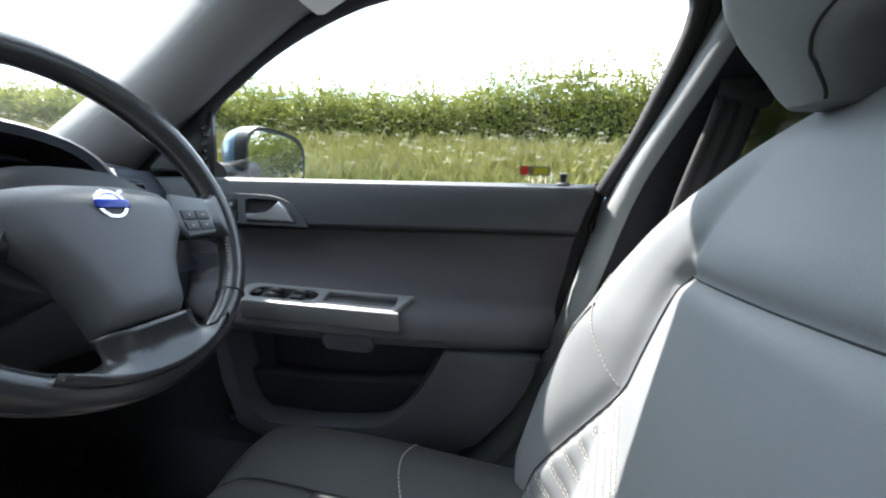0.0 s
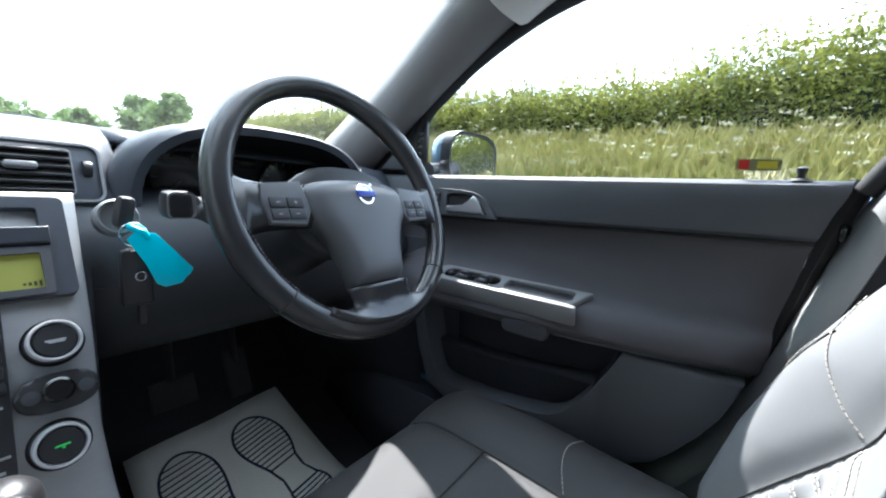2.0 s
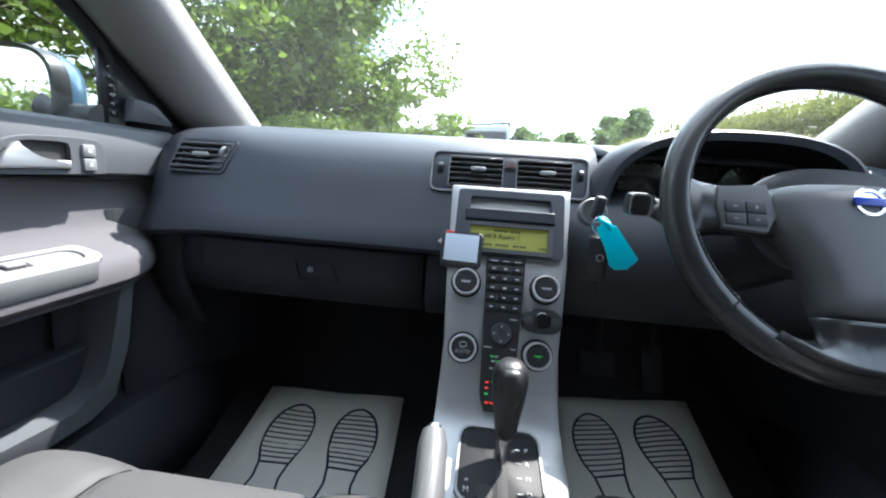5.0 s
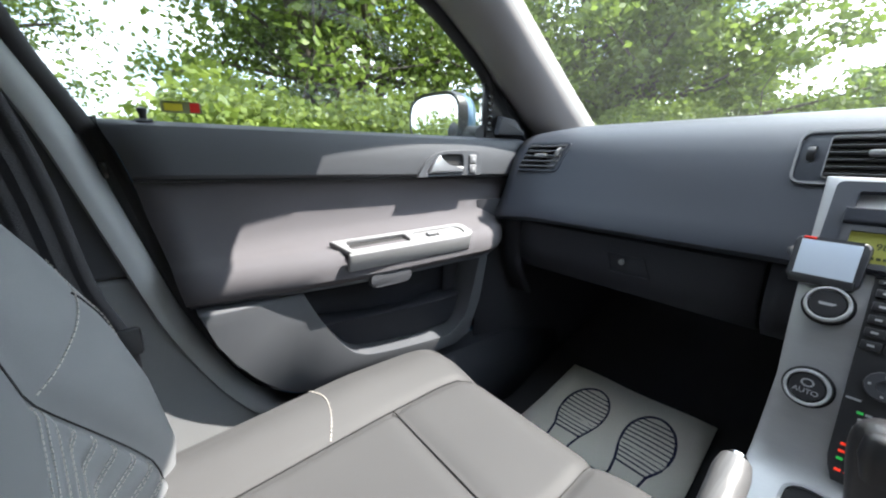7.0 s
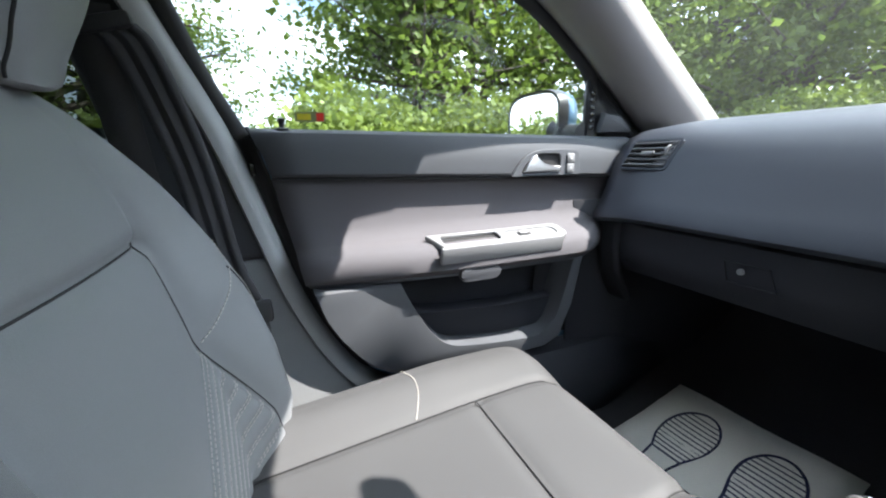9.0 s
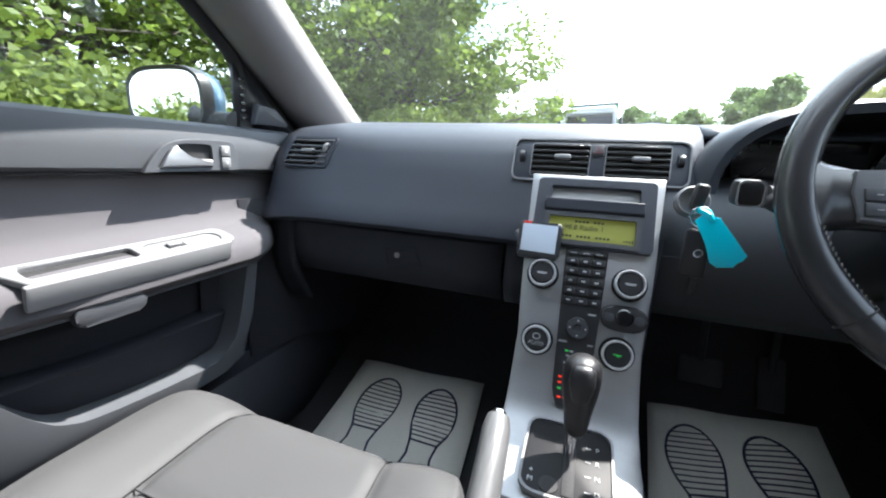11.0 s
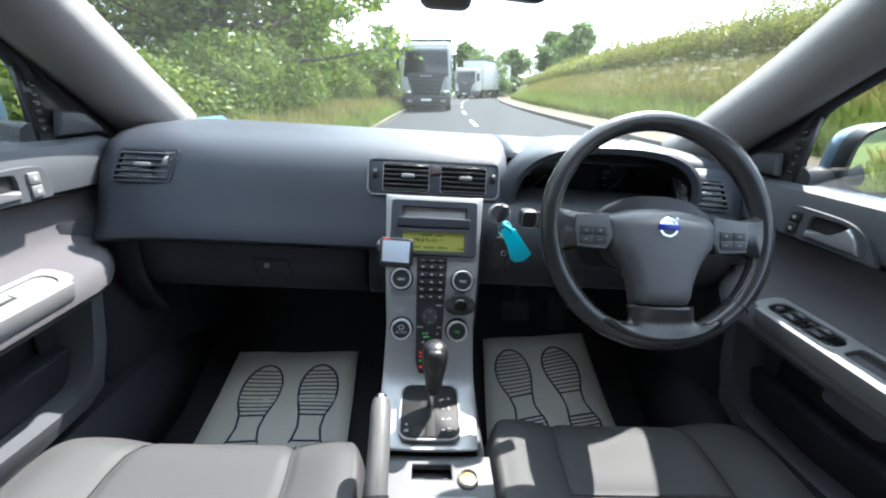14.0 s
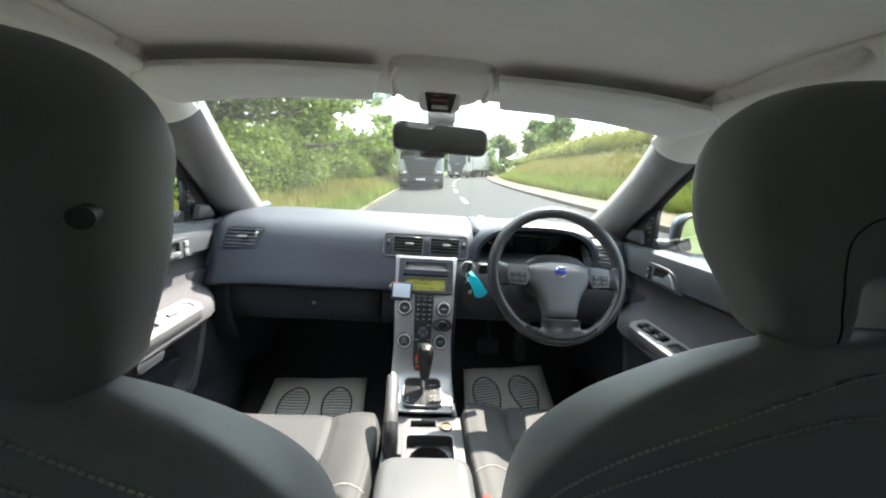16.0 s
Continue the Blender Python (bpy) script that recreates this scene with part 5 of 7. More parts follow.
    bez = p("handle_bezel", bm_plate([(k * x, y) for x, y in arc], [[(k * x, y) for x, y in cup]], 0.008, hm), M["door"], label="grey handle surround", bevel=0.002)
    # near-black sheet puts the hollow's shade behind the lever
    p("handle_cup", bm_prism([(k * x * 1.05, y * 1.05) for x, y in cup], 0.001, hm @ Matrix.Translation((0, 0, 0.001))), M["seam"], bez, "hollow behind the handle, its shade in the colour")
    lev = [(k * x, y) for x, y in ((-0.059, -0.0165), (0.0345, -0.0165), (0.0345, -0.004), (-0.008, -0.004), (-0.018, 0.002), (-0.024, 0.012), (-0.029, 0.0195), (-0.036, 0.0165), (-0.047, 0.003))]
    p("handle", bm_prism(lev[::k], 0.011, hm @ Matrix.Translation((0, 0, 0.002)), 0.004, 3), M["lever"], bez, "satin silver door handle")
    for dy in (-0.011, 0.010):
        bt = p("lock_button", bm_box((0, 0, 0), (0.020, 0.0195, 0.006), 0.003, m=hm @ Matrix.Translation((k * 0.062, dy + 0.001, 0.009))), M["black"] if s > 0 else M["silver2"], bez)
        p("lock_symbol", bm_box((0, 0, 0), (0.006, 0.006, 0.0006), 0, m=hm @ Matrix.Translation((k * 0.062, dy + 0.001, 0.0123))), M["grey_print"], bez)
    p("lock_pin", bm_lathe([(0.0045, 0), (0.0045, 0.010), (0.006, 0.014), (0.006, 0.018), (0.003, 0.020), (0.0001, 0.020)], pose(s * 0.693, -0.347, 1.056)), M["black"], label="small black lock pin")
    p("pin_collar", bm_lathe([(0.012, 0), (0.010, 0.003), (0.0001, 0.003)], pose(s * 0.693, -0.347, 1.057)), M["door"])
    # window frame and glass
    line = [(0.712, 0.322, 1.04), (0.708, 0.322, 1.165), (0.690, 0.245, 1.225), (0.668, 0.13, 1.285), (0.640, -0.02, 1.330), (0.628, -0.18, 1.346), (0.624, -0.36, 1.342), (0.630, -0.495, 1.315), (0.672, -0.462, 1.16), (0.705, -0.412, 1.045)]
    fr = p("window_frame", bm_tube(smooth([(s * x, y, z) for x, y, z in line], 6), 0.014, 10), M["rubber"], label="black rubber window frame")
    inner = smooth([(s * x, y, z) for x, y, z in ((0.712, 0.52, 1.03), (0.706, 0.41, 1.135), (0.690, 0.29, 1.215), (0.668, 0.16, 1.290), (0.632, 0.0, 1.352), (0.616, -0.15, 1.372), (0.612, -0.36, 1.372), (0.618, -0.53, 1.345), (0.664, -0.50, 1.17), (0.700, -0.45, 1.04))], 6)
    outer = smooth([(s * x, y, z) for x, y, z in line], 6)
    p("frame_post", bm_grid([[a_, a_.lerp(b_, 0.5) + Vector((-s * 0.006, 0, 0)), b_] for a_, b_ in zip(inner, outer)]), M["rubber"], fr, "black upper door frame", solid=0.012)
    bm = bmesh.new()
    cen = bm.verts.new((s * 0.675, -0.08, 1.18))
    ring = [bm.verts.new((s * x, y, z)) for x, y, z in smooth(line, 4)]
    for q, r in zip(ring, ring[1:] + ring[:1]):
        bm.faces.new((cen, q, r))
    g = p("window_glass", bm, M["glass"], solid=0.003)
    g.visible_shadow = False
    st = p("window_sticker", bm_prism(rrect(0.050, 0.016, 0.003), 0.0004, axes((s * 0.694, -0.300, 1.078), (0, s, 0), (-0.1 * s, 0, 1))), mat("sticker_film", (0.22, 0.24, 0.12), 0.4, bump=0.0), g, "small printed window sticker")
    p("sticker_red", bm_box((0, 0, 0), (0.012, 0.013, 0.0004), 0, m=axes((s * 0.6935, -0.300 + 0.016, 1.078), (0, s, 0), (-0.1 * s, 0, 1))), M["red"], st)
    p("sticker_yellow", bm_box((0, 0, 0), (0.022, 0.010, 0.0004), 0, m=axes((s * 0.6935, -0.300 - 0.010, 1.078), (0, s, 0), (-0.1 * s, 0, 1))), M["yellow"], st)
    # quarter panel with loudspeaker at the mirror
    q = p("quarter_panel", bm_grid([[(s * x, y, z) for x, y, z in ((0.700, 0.305, 1.045), (0.700, 0.38, 1.045), (0.700, 0.455, 1.045))], [(s * x, y, z) for x, y, z in ((0.700, 0.305, 1.11), (0.698, 0.345, 1.11), (0.696, 0.385, 1.11))], [(s * x, y, z) for x, y, z in ((0.698, 0.305, 1.175), (0.697, 0.315, 1.173), (0.696, 0.325, 1.17))]]), M["black"], label="black triangular mirror panel", solid=0.01)
    p("tweeter", bm_prism([(k * x, y) for x, y in ((-0.045, -0.020), (0.05, -0.020), (0.050, -0.012), (0.010, 0.018), (-0.038, 0.022))][::k], 0.016, axes((s * 0.690, 0.375, 1.076), (0, -s, 0), (-0.15 * s, 0, 1)), 0.006), M["dark"], q, "dark loudspeaker cover")
    for i in range(6):
        p("vent_slot", bm_box((s * 0.694, 0.318, 1.065 + 0.015 * i), (0.004, 0.012, 0.007), 0.001), M["gloss"], q)
    p("door_seal", bm_tube(smooth([(s * 0.722, y_rear(z) - 0.012, z) for z in (1.06, 0.97, 0.88, 0.79, 0.70, 0.62, 0.58)] + [(s * 0.722, -0.12, 0.548), (s * 0.722, 0.1, 0.54)], 4), 0.014, 8), M["rubber"])
    p("door_latch", bm_box((s * 0.715, -0.402, 0.992), (0.02, 0.012, 0.024), 0.004), M["gloss"])
    return d


for s in (1, -1):
    door(s)

# ---- outside mirrors ----


def side_mirror(s):
    d = thing("door_mirror", "blue-painted door mirror with a black-edged glass", "door mirror", (s * 0.86, 0.29, 1.10), "door mirrors")
    back = [(x, z) for x, z in oval(0.215, 0.135, 36, p=3.2)]
    m = axes((s * 0.008, 0, 0.0), (s, -0.06, 0.0), (0, 0, 1))
    sg = 1 if s > 0 else -1
    rings = []
    for dz, k in ((0.012, 0.94), (0.0, 1.0), (-0.02, 1.0), (-0.045, 0.93), (-0.070, 0.75), (-0.082, 0.45)):
        rings.append([m @ Vector((x * k + (0.012 if x * 1 < 0 else 0) * (1 - k), y * k, dz * sg)) for x, y in back])
    part("shell", bm_loft(rings[1:]), M["paint"], d, "blue painted shell", smooth=60)
    part("surround", bm_loft([[m @ Vector((x * k, y * k, dz * sg)) for x, y in back] for k, dz in ((1.0, -0.012), (1.012, 0.004), (0.985, 0.016), (0.90, 0.014), (0.88, 0.004))], caps=False), M["black"], d, "black surround", smooth=60)
    turn = pose(0, 0, 0, -3.0 if s > 0 else 1.0, -5 * s)
    part("mirror_glass", put(bm_prism([(x * 0.885, y * 0.875) for x, y in back], 0.003 * sg), m @ Matrix.Translation((0, 0, 0.006 * sg)) @ turn), M["mirror"], d, "clear mirror glass")
    part("arm", bm_tube([(-s * 0.16, 0.02, -0.045), (-s * 0.10, 0.03, -0.045), (-s * 0.05, 0.02, -0.03)], [0.030, 0.028, 0.035], 12, flat=0.8), M["black"], d)
    return d


for s in (1, -1):
    side_mirror(s)

# ---- front seats ----


def seat_parts(cx, dy, who, BY, BS, BZ, CS):
    st = thing("front_seat", "dark grey leatherette front seat with pale stitching" + (", partly shaded" if who else ", sunlit cushion"), "car seat", (cx, dy - 0.20, 0.34), "front seats")

    def p(name, bm, material, parent=st, label="", **k):
        return part(name, put(bm, Matrix.Translation((0, 0.20, -0.34))), material, parent, label, **k)

    # cushion
    def cush(u, v):
        """u across -1..1, v from the back 0 to the front 1."""
        y = lerp(-0.46, 0.168, v)
        half = lerp(0.232, 0.262, min(1, v * 1.6)) - 0.05 * max(0, (v - 0.78) / 0.22) ** 2
        x = half * u
        b = max(0, (abs(u) - 0.50) / 0.5)
        z = 0.600 + 0.026 * v + 0.022 * math.sin(min(1, b * 1.35) * math.pi * 0.62) ** 1.5 * (1 - 0.55 * max(0, (v - 0.6) / 0.4)) - 0.012 * (1 - u * u) * (1 - v)
        z -= 0.10 * max(0, (abs(u) - 0.90) / 0.10) ** 2
        z -= 0.105 * max(0, (v - 0.83) / 0.17) ** 2.8
        for su in (-0.50, 0.50):
            z -= 0.0055 * math.exp(-(((u - su) * 26) ** 2)) * (1 if v < 0.95 else 0)
        if abs(u) < 0.5:
            z -= 0.005 * math.exp(-(((v - CS) * 60) ** 2))
        return Vector((x, y, z))

    us = [k / 64 - 1 for k in range(129)]
    vs = [k / 56 for k in range(57)]
    rows = []
    for v in vs:
        top = [cush(u, v) for u in us]
        yb = top[0].y
        e = top[0]
        rows.append([(e.x * 0.985, yb, 0.47), (e.x * 1.0, yb, 0.52)] + [tuple(q) for q in top] + [(-e.x, yb, 0.52), (-e.x * 0.985, yb, 0.47)])
    f = rows[-1]
    rows += [[(x * 0.99, y + 0.004, min(z, 0.54)) for x, y, z in f], [(x * 0.96, y - 0.01, min(z, 0.47)) for x, y, z in f]]
    cushion = p("cushion", bm_grid(rows), M["seatcloth"], label="padded seat cushion", smooth=70)
    for su in (-0.50, 0.50):
        p("seam", bm_tube([cush(su, v) + Vector((0, 0, 0.002)) for v in [0.06 + 0.9 * i / 20 for i in range(21)]], 0.0010, 6), M["seam"], cushion)
    p("seam", bm_tube([cush(u, CS) + Vector((0, 0, 0.002)) for u in [-0.5 + i / 16 for i in range(17)]], 0.0010, 6), M["seam"], cushion)
    for su in (-1, 1):
        stitches(p, [cush(su * lerp(0.52, 0.93, i / 30), 0.50 + 0.03 * math.sin(i / 30 * 3)) + Vector((0, 0, 0.0012)) for i in range(31)], cushion, 0.0011)
    p("seat_base", bm_loft([[(sx * w, y, z) for sx, y in ((-1, -0.44), (1, -0.44), (1, 0.06), (-1, 0.06))] for w, z in ((0.20, 0.335), (0.235, 0.40), (0.25, 0.485))]), M["black"], bevel=0.015)
    # backrest
    def width_at(v):
        return sum(table(v + d, [-0.1, 0, 0.15, 0.45, 0.62, 0.71, 0.80, 0.89, 0.945, 0.985, 1.0, 1.08], [0.21, 0.225, 0.250, 0.270, 0.270, 0.253, 0.222, 0.178, 0.142, 0.110, 0.088, 0.03]) for d in (-0.04, -0.02, 0.0, 0.02, 0.04)) / 5 + (0 if who else 0.016 * max(0, (v - 0.6) / 0.4))

    def depth_at(v):
        return 0.100 + 0.025 * math.sin(math.pi / 2 * min(1, v / 0.4)) - 0.070 * max(0, (v - 0.5) / 0.5) ** 2

    def edge_u(v):
        """Where the bolster's seam lies: straight above, spreading over the ribs."""
        return min(0.80, 0.54 + 0.65 * max(0.0, 0.40 - v))

    def back(u, v):
        """u across -1..1, v from the bottom 0 to the top 1."""
        half = width_at(v)
        x = half * u
        yc = BY - BS * v - 0.02 * v * v
        z = (lerp(0.595, 1.125, v) + BZ * v) - 0.014 * abs(u) ** 2.2 * max(0, (v - 0.80) / 0.2)
        b = max(0, (abs(u) - 0.52) / 0.48)
        swell = 0.060 * table(v, [0, 0.12, 0.3, 0.5, 0.75, 0.92, 1], [0.9, 1.2, 1.2, 1.0, 0.5, 0.10, 0.0])
        y = yc + swell * math.sin(min(1, b * 1.25) * math.pi * 0.60) ** 1.4
        y -= (swell * 0.93 + 0.5 * depth_at(v)) * max(0, (abs(u) - 0.84) / 0.16) ** 2
        y += 0.010 * (1 - u * u) * math.sin(math.pi * min(1, v / 0.7)) * 0.6
        y -= 0.022 * max(0, (v - 0.90) / 0.10) ** 2 * (1 - u**4)
        for su in (-edge_u(v), edge_u(v)):
            y -= 0.009 * math.exp(-(((u - su) * 24) ** 2)) * (1 if v < 0.68 else max(0.0, 0.8 - (v - 0.68) / 0.14))
        q = 0.173 - v + 0.42 * abs(u)
        if abs(u) < edge_u(v) - 0.015 and q > 0 and v < 0.42:
            y += 0.0065 * abs(math.sin(math.pi * q / 0.056)) ** 0.5 * min(1, (edge_u(v) - 0.015 - abs(u)) / 0.02)
        if abs(u) < 0.56:
            y -= 0.010 * math.exp(-(((v - 0.665 - 0.02 * u * u) * 45) ** 2)) - 0.006 * math.exp(-(((v - 0.74) * 14) ** 2)) * (1 - (u / 0.56) ** 2)
        return Vector((x, y, z))

    rows = []
    for v in [k / 120 for k in range(121)]:
        fr = [back(u, v) for u in us]
        half = fr[-1].x
        yb = BY - BS * v - 0.02 * v * v
        th = depth_at(v)
        zt = lambda u: (lerp(0.595, 1.125, v) + BZ * v) - 0.014 * abs(u) ** 2.2 * max(0, (v - 0.80) / 0.2)
        bk = [Vector((half * u * 0.99, yb - th * (1 - 0.45 * abs(u) ** 4), zt(u))) for u in [1 - k / 20 for k in range(41)]]
        rows.append([tuple(q) for q in fr + bk])
    top = [Vector(q) for q in rows[-1]]
    mid = sum(top, Vector((0, 0, 0))) / len(top)
    for k, up in ((0.95, 0.004), (0.78, 0.007), (0.45, 0.009), (0.12, 0.010)):
        rows.append([tuple(mid + (q - mid) * k + Vector((0, 0, up))) for q in top])
    bkr = p("backrest", bm_loft(rows), M["seat"], label="upright seat back with side bolsters", smooth=70)
    for su in (-1, 1):
        p("seam", bm_tube([back(su * edge_u(v), v) + Vector((0, 0.001, 0)) for v in [0.03 + 0.64 * i / 20 for i in range(21)]], 0.0010, 6), M["seam"], bkr)
    p("seam", bm_tube([back(u, 0.665 + 0.02 * u * u) + Vector((0, 0.001, 0)) for u in [-0.55 + 1.1 * i / 20 for i in range(21)]], 0.0010, 6), M["seam"], bkr)
    for su in (-1, 1):
        line = [back(su * lerp(0.56, 0.80, i / 40), lerp(0.40, 0.56, i / 40)) + Vector((0, 0.0014, 0)) for i in range(41)]
        stitches(p, line, bkr, 0.0010)
        stitches(p, [q + Vector((su * 0.005, 0.0, -0.006)) for q in line], bkr, 0.0010)
        line = [back(su * lerp(0.80, 0.925, (i / 40) ** 0.6), lerp(0.56, 0.10, i / 40)) + Vector((0, 0.0014, 0)) for i in range(41)]
        stitches(p, line, bkr)
        p("seam", bm_tube([q - Vector((su * 0.004, 0.0015, 0)) for q in line], 0.0010, 6), M["seam"], bkr)
        stitches(p, [back(su * lerp(0.80, 0.845, i / 12), lerp(0.56, 0.64, i / 12)) + Vector((0, 0.0014, 0)) for i in range(13)], bkr)
    # slanting ribs of the lower back, sewn with double rows
    for k in range(8):
        q = 0.173 - 0.056 * k
        u1 = max(0.02, (0.02 - q) / 0.42)
        for su in (-1, 1):
            for dv in (-0.0045, 0.0045):
                if u1 < 0.60:
                    stitches(p, [back(su * uu, q + dv + 0.42 * uu) + Vector((0, 0.0012, 0)) for uu in [lerp((0.80 - 0.65 * q) / 1.273 - 0.015, u1, i / 30) for i in range(31)]], bkr, 0.0007)
    # stitched welt over the shoulder, seen from behind
    for v0, rise in ((0.42, 0.485), (0.52, 0.450)):
        line = []
        for i in range(91):
            a = math.pi * (0.06 + 0.88 * i / 90)
            u = -0.97 * math.copysign(abs(math.cos(a)) ** 0.75, math.cos(a))
            v = v0 + rise * math.sin(a) ** 0.75
            half = width_at(v)
            yb = BY - BS * v - 0.02 * v * v
            th = depth_at(v)
            uu = max(-0.985, min(0.985, u * 1.0))
            line.append(Vector((half * uu * 0.99, yb - th * (1 - 0.45 * abs(uu) ** 4) - 0.0012, (lerp(0.595, 1.125, v) + BZ * v) - 0.014 * abs(uu) ** 2.2 * max(0, (v - 0.80) / 0.2))))
        stitches(p, line, bkr, 0.0012)
    # head restraint: a padded arch whose two feet stand on the seat back
    HY, up = (-0.530 if who else -0.505), (0.0 if who else -0.018)
    foot = 1.112 + BZ
    wd = 1.0 if who else 1.34
    outer = smooth([(0.072 * wd, 0, foot), (0.084 * wd, 0, foot + 0.012), (0.094 * lerp(1, wd, 0.7), 0, 1.150 + up), (0.107 * lerp(1, wd, 0.25), 0, 1.182 + up), (0.1125, 0, 1.220 + up), (0.1135, 0, 1.256 + up), (0.107, 0, 1.288 + up), (0.089, 0, 1.312 + up), (0.058, 0, 1.327 + up), (0.0, 0, 1.332 + up)], 5)
    inner = smooth([(0.036, 0, foot), (0.030, 0, foot + 0.010), (0.029, 0, lerp(foot, 1.158 + up, 0.5)), (0.030, 0, 1.142 + up), (0.027, 0, 1.156 + up), (0.017, 0, 1.166 + up), (0.0, 0, 1.172 + up)], 5)

    def pick(line, f):
        k = f * (len(line) - 1)
        i0 = min(len(line) - 2, int(k))
        return line[i0].lerp(line[i0 + 1], k - i0)

    def arch_ring(f):
        """Inside and outside of the arch at f, from one foot (-1) over the top (0) to the other (1)."""
        g, sx = 1 - abs(f), (1 if f >= 0 else -1)
        o, n = pick(outer, g).copy(), pick(inner, g).copy()
        o.x, n.x = o.x * sx, n.x * sx
        return n, o

    def arch_point(f, a):
        n, o = arch_ring(f)
        c_, s_ = math.cos(a), math.sin(a)
        e = 2 / 2.8
        q = n.lerp(o, 0.5 + 0.5 * math.copysign(abs(c_) ** e, c_))
        d = table(o.z - up, [1.05, 1.12, 1.16, 1.22, 1.27, 1.336], [0.030, 0.036, 0.044, 0.050, 0.050, 0.044])
        yc = table(q.z - up, [1.05, 1.11, 1.185, 1.262, 1.335], [-0.004, 0.0, 0.010, 0.023, 0.028])
        return Vector((q.x, HY + yc + d * math.copysign(abs(s_) ** e, s_) + table(q.z - up, [1.06, 1.12, 1.2], [0.008, 0.016, 0.040]) * (abs(q.x) / 0.128) ** 2, q.z))

    fs = [i / 26 - 1 for i in range(53)]
    hr = p("head_restraint", bm_loft([[arch_point(f, 2 * math.pi * j / 36) for j in range(36)] for f in fs]), M["seat"], label="rounded padded head restraint with an arched gap", smooth=75)
    for a0, wd in ((2.45, 0.0014), (-1.75, 0.0008)):
        p("seam", bm_tube([arch_point(f, a0) for f in fs[1:-1]], wd, 6), M["seam"], hr)
    s = 1 if cx < 0 else -1
    if cx < 0:
        p("release_button", bm_tube([(0.094, -0.492, 1.193), (0.109, -0.521, 1.193)], 0.0075, 14), M["black"], hr, "round black release button")
    p("recliner", bm_lathe([(0.03, 0), (0.03, 0.012), (0.02, 0.02), (0.0001, 0.02)], axes((s * -0.262, -0.40, 0.56), (0, 1, 0), (0, 0, 1))), M["black"])
    return st


def stitches(p, line, parent, thick=0.0007):
    """A run of short pale threads along a line, as one piece of sewing."""
    b = bmesh.new()
    acc = 0.0
    pts = [Vector(q) for q in line]
    total = sum((b1 - a1).length for a1, b1 in zip(pts, pts[1:]))
    cum = [0.0]
    for a1, b1 in zip(pts, pts[1:]):
        cum.append(cum[-1] + (b1 - a1).length)

    def at(sv):
        i = max(0, min(len(pts) - 2, int(np.searchsorted(cum, sv)) - 1))
        return pts[i].lerp(pts[i + 1], (sv - cum[i]) / max(1e-9, cum[i + 1] - cum[i]))

    n = max(2, int(total / 0.0062))
    for i in range(n):
        a1, b1 = at(total * i / n), at(total * (i + 0.68) / n)
        d = (b1 - a1).normalized()
        u = d.cross(Vector((0.3, 0.5, 0.8))).normalized() * thick
        w = d.cross(u).normalized() * thick
        r0, r1 = [b.verts.new(a1 + o) for o in (u, w, -u, -w)], [b.verts.new(b1 + o) for o in (u, w, -u, -w)]
        for j in range(4):
            b.faces.new((r0[j], r0[(j + 1) % 4], r1[(j + 1) % 4], r1[j]))
    return p("stitching", b, M["stitch"], parent)


seat_parts(0.358, 0.0, True, -0.350, 0.146, 0.0, 0.70)
seat_parts(-0.338, -0.055, False, -0.385, 0.080, -0.042, 0.665)

# seat belts
for s, dy in ((1, -0.052), (-1, -0.018)):
    belt = thing("seat_belt", "black webbing seat belt hanging from the door pillar", "seat belt", (s * 0.655, -0.54, 0.8), "seat belts")
    path = smooth([(-s * 0.034, 0.020 + dy * 0.6, 0.375), (-s * 0.040, 0.050 + dy, 0.34), (-s * 0.042, 0.088 + dy, 0.20), (-s * 0.040, 0.108 + dy, 0.05), (-s * 0.034, 0.130 + dy, -0.03), (-s * 0.020, 0.132 + dy, -0.11)], 4)
    part("webbing", bm_grid([[(q.x - s * 0.0022 * math.cos(w * 9), q.y + w * 0.025, q.z + w * 0.006) for w in [k / 8 - 1 for k in range(17)]] for q in path]), M["belt"], belt, solid=0.0015)
    part("webbing", bm_grid([[(q.x, q.y + w * 0.022, q.z) for w in (-1, 0, 1)] for q in smooth([(-s * 0.034, -0.012, 0.40), (-s * 0.022, 0.0, 0.2), (-s * 0.004, 0.03, -0.10), (s * 0.006, 0.05, -0.38)], 4)]), M["belt"], belt, solid=0.0015)
    part("guide", bm_box((-s * 0.036, 0.010 + dy * 0.6, 0.378), (0.016, 0.066, 0.020), 0.007, m=pose(0, 0, 0, 14)), M["black"], belt, "black belt guide")
    part("tongue", bm_box((-s * 0.036, 0.140 + dy, -0.03), (0.014, 0.050, 0.040), 0.006), M["black"], belt, "black belt tongue")

# ---- paper floor mats with printed soles ----


def sole(flip):
    """Outline of the ball and heel of a shoe, toe at +y, as two closed lines."""
    ball = smooth([(-0.026, -0.005, 0), (-0.040, 0.035, 0), (-0.043, 0.080, 0), (-0.030, 0.120, 0), (-0.004, 0.140, 0), (0.022, 0.130, 0), (0.038, 0.095, 0), (0.038, 0.050, 0), (0.026, -0.005, 0)], 5)
    waist = [[(-0.026, -0.005), (-0.022, -0.04), (-0.028, -0.075)], [(0.026, -0.005), (0.022, -0.04), (0.028, -0.075)]]
    heel = smooth([(-0.030, -0.075, 0), (-0.033, -0.105, 0), (-0.018, -0.135, 0), (0.012, -0.137, 0), (0.031, -0.108, 0), (0.030, -0.075, 0)], 5)
    return [(flip * q.x, q.y) for q in ball], [[(flip * x, y) for x, y in w] for w in waist], [(flip * q.x, q.y) for q in heel]


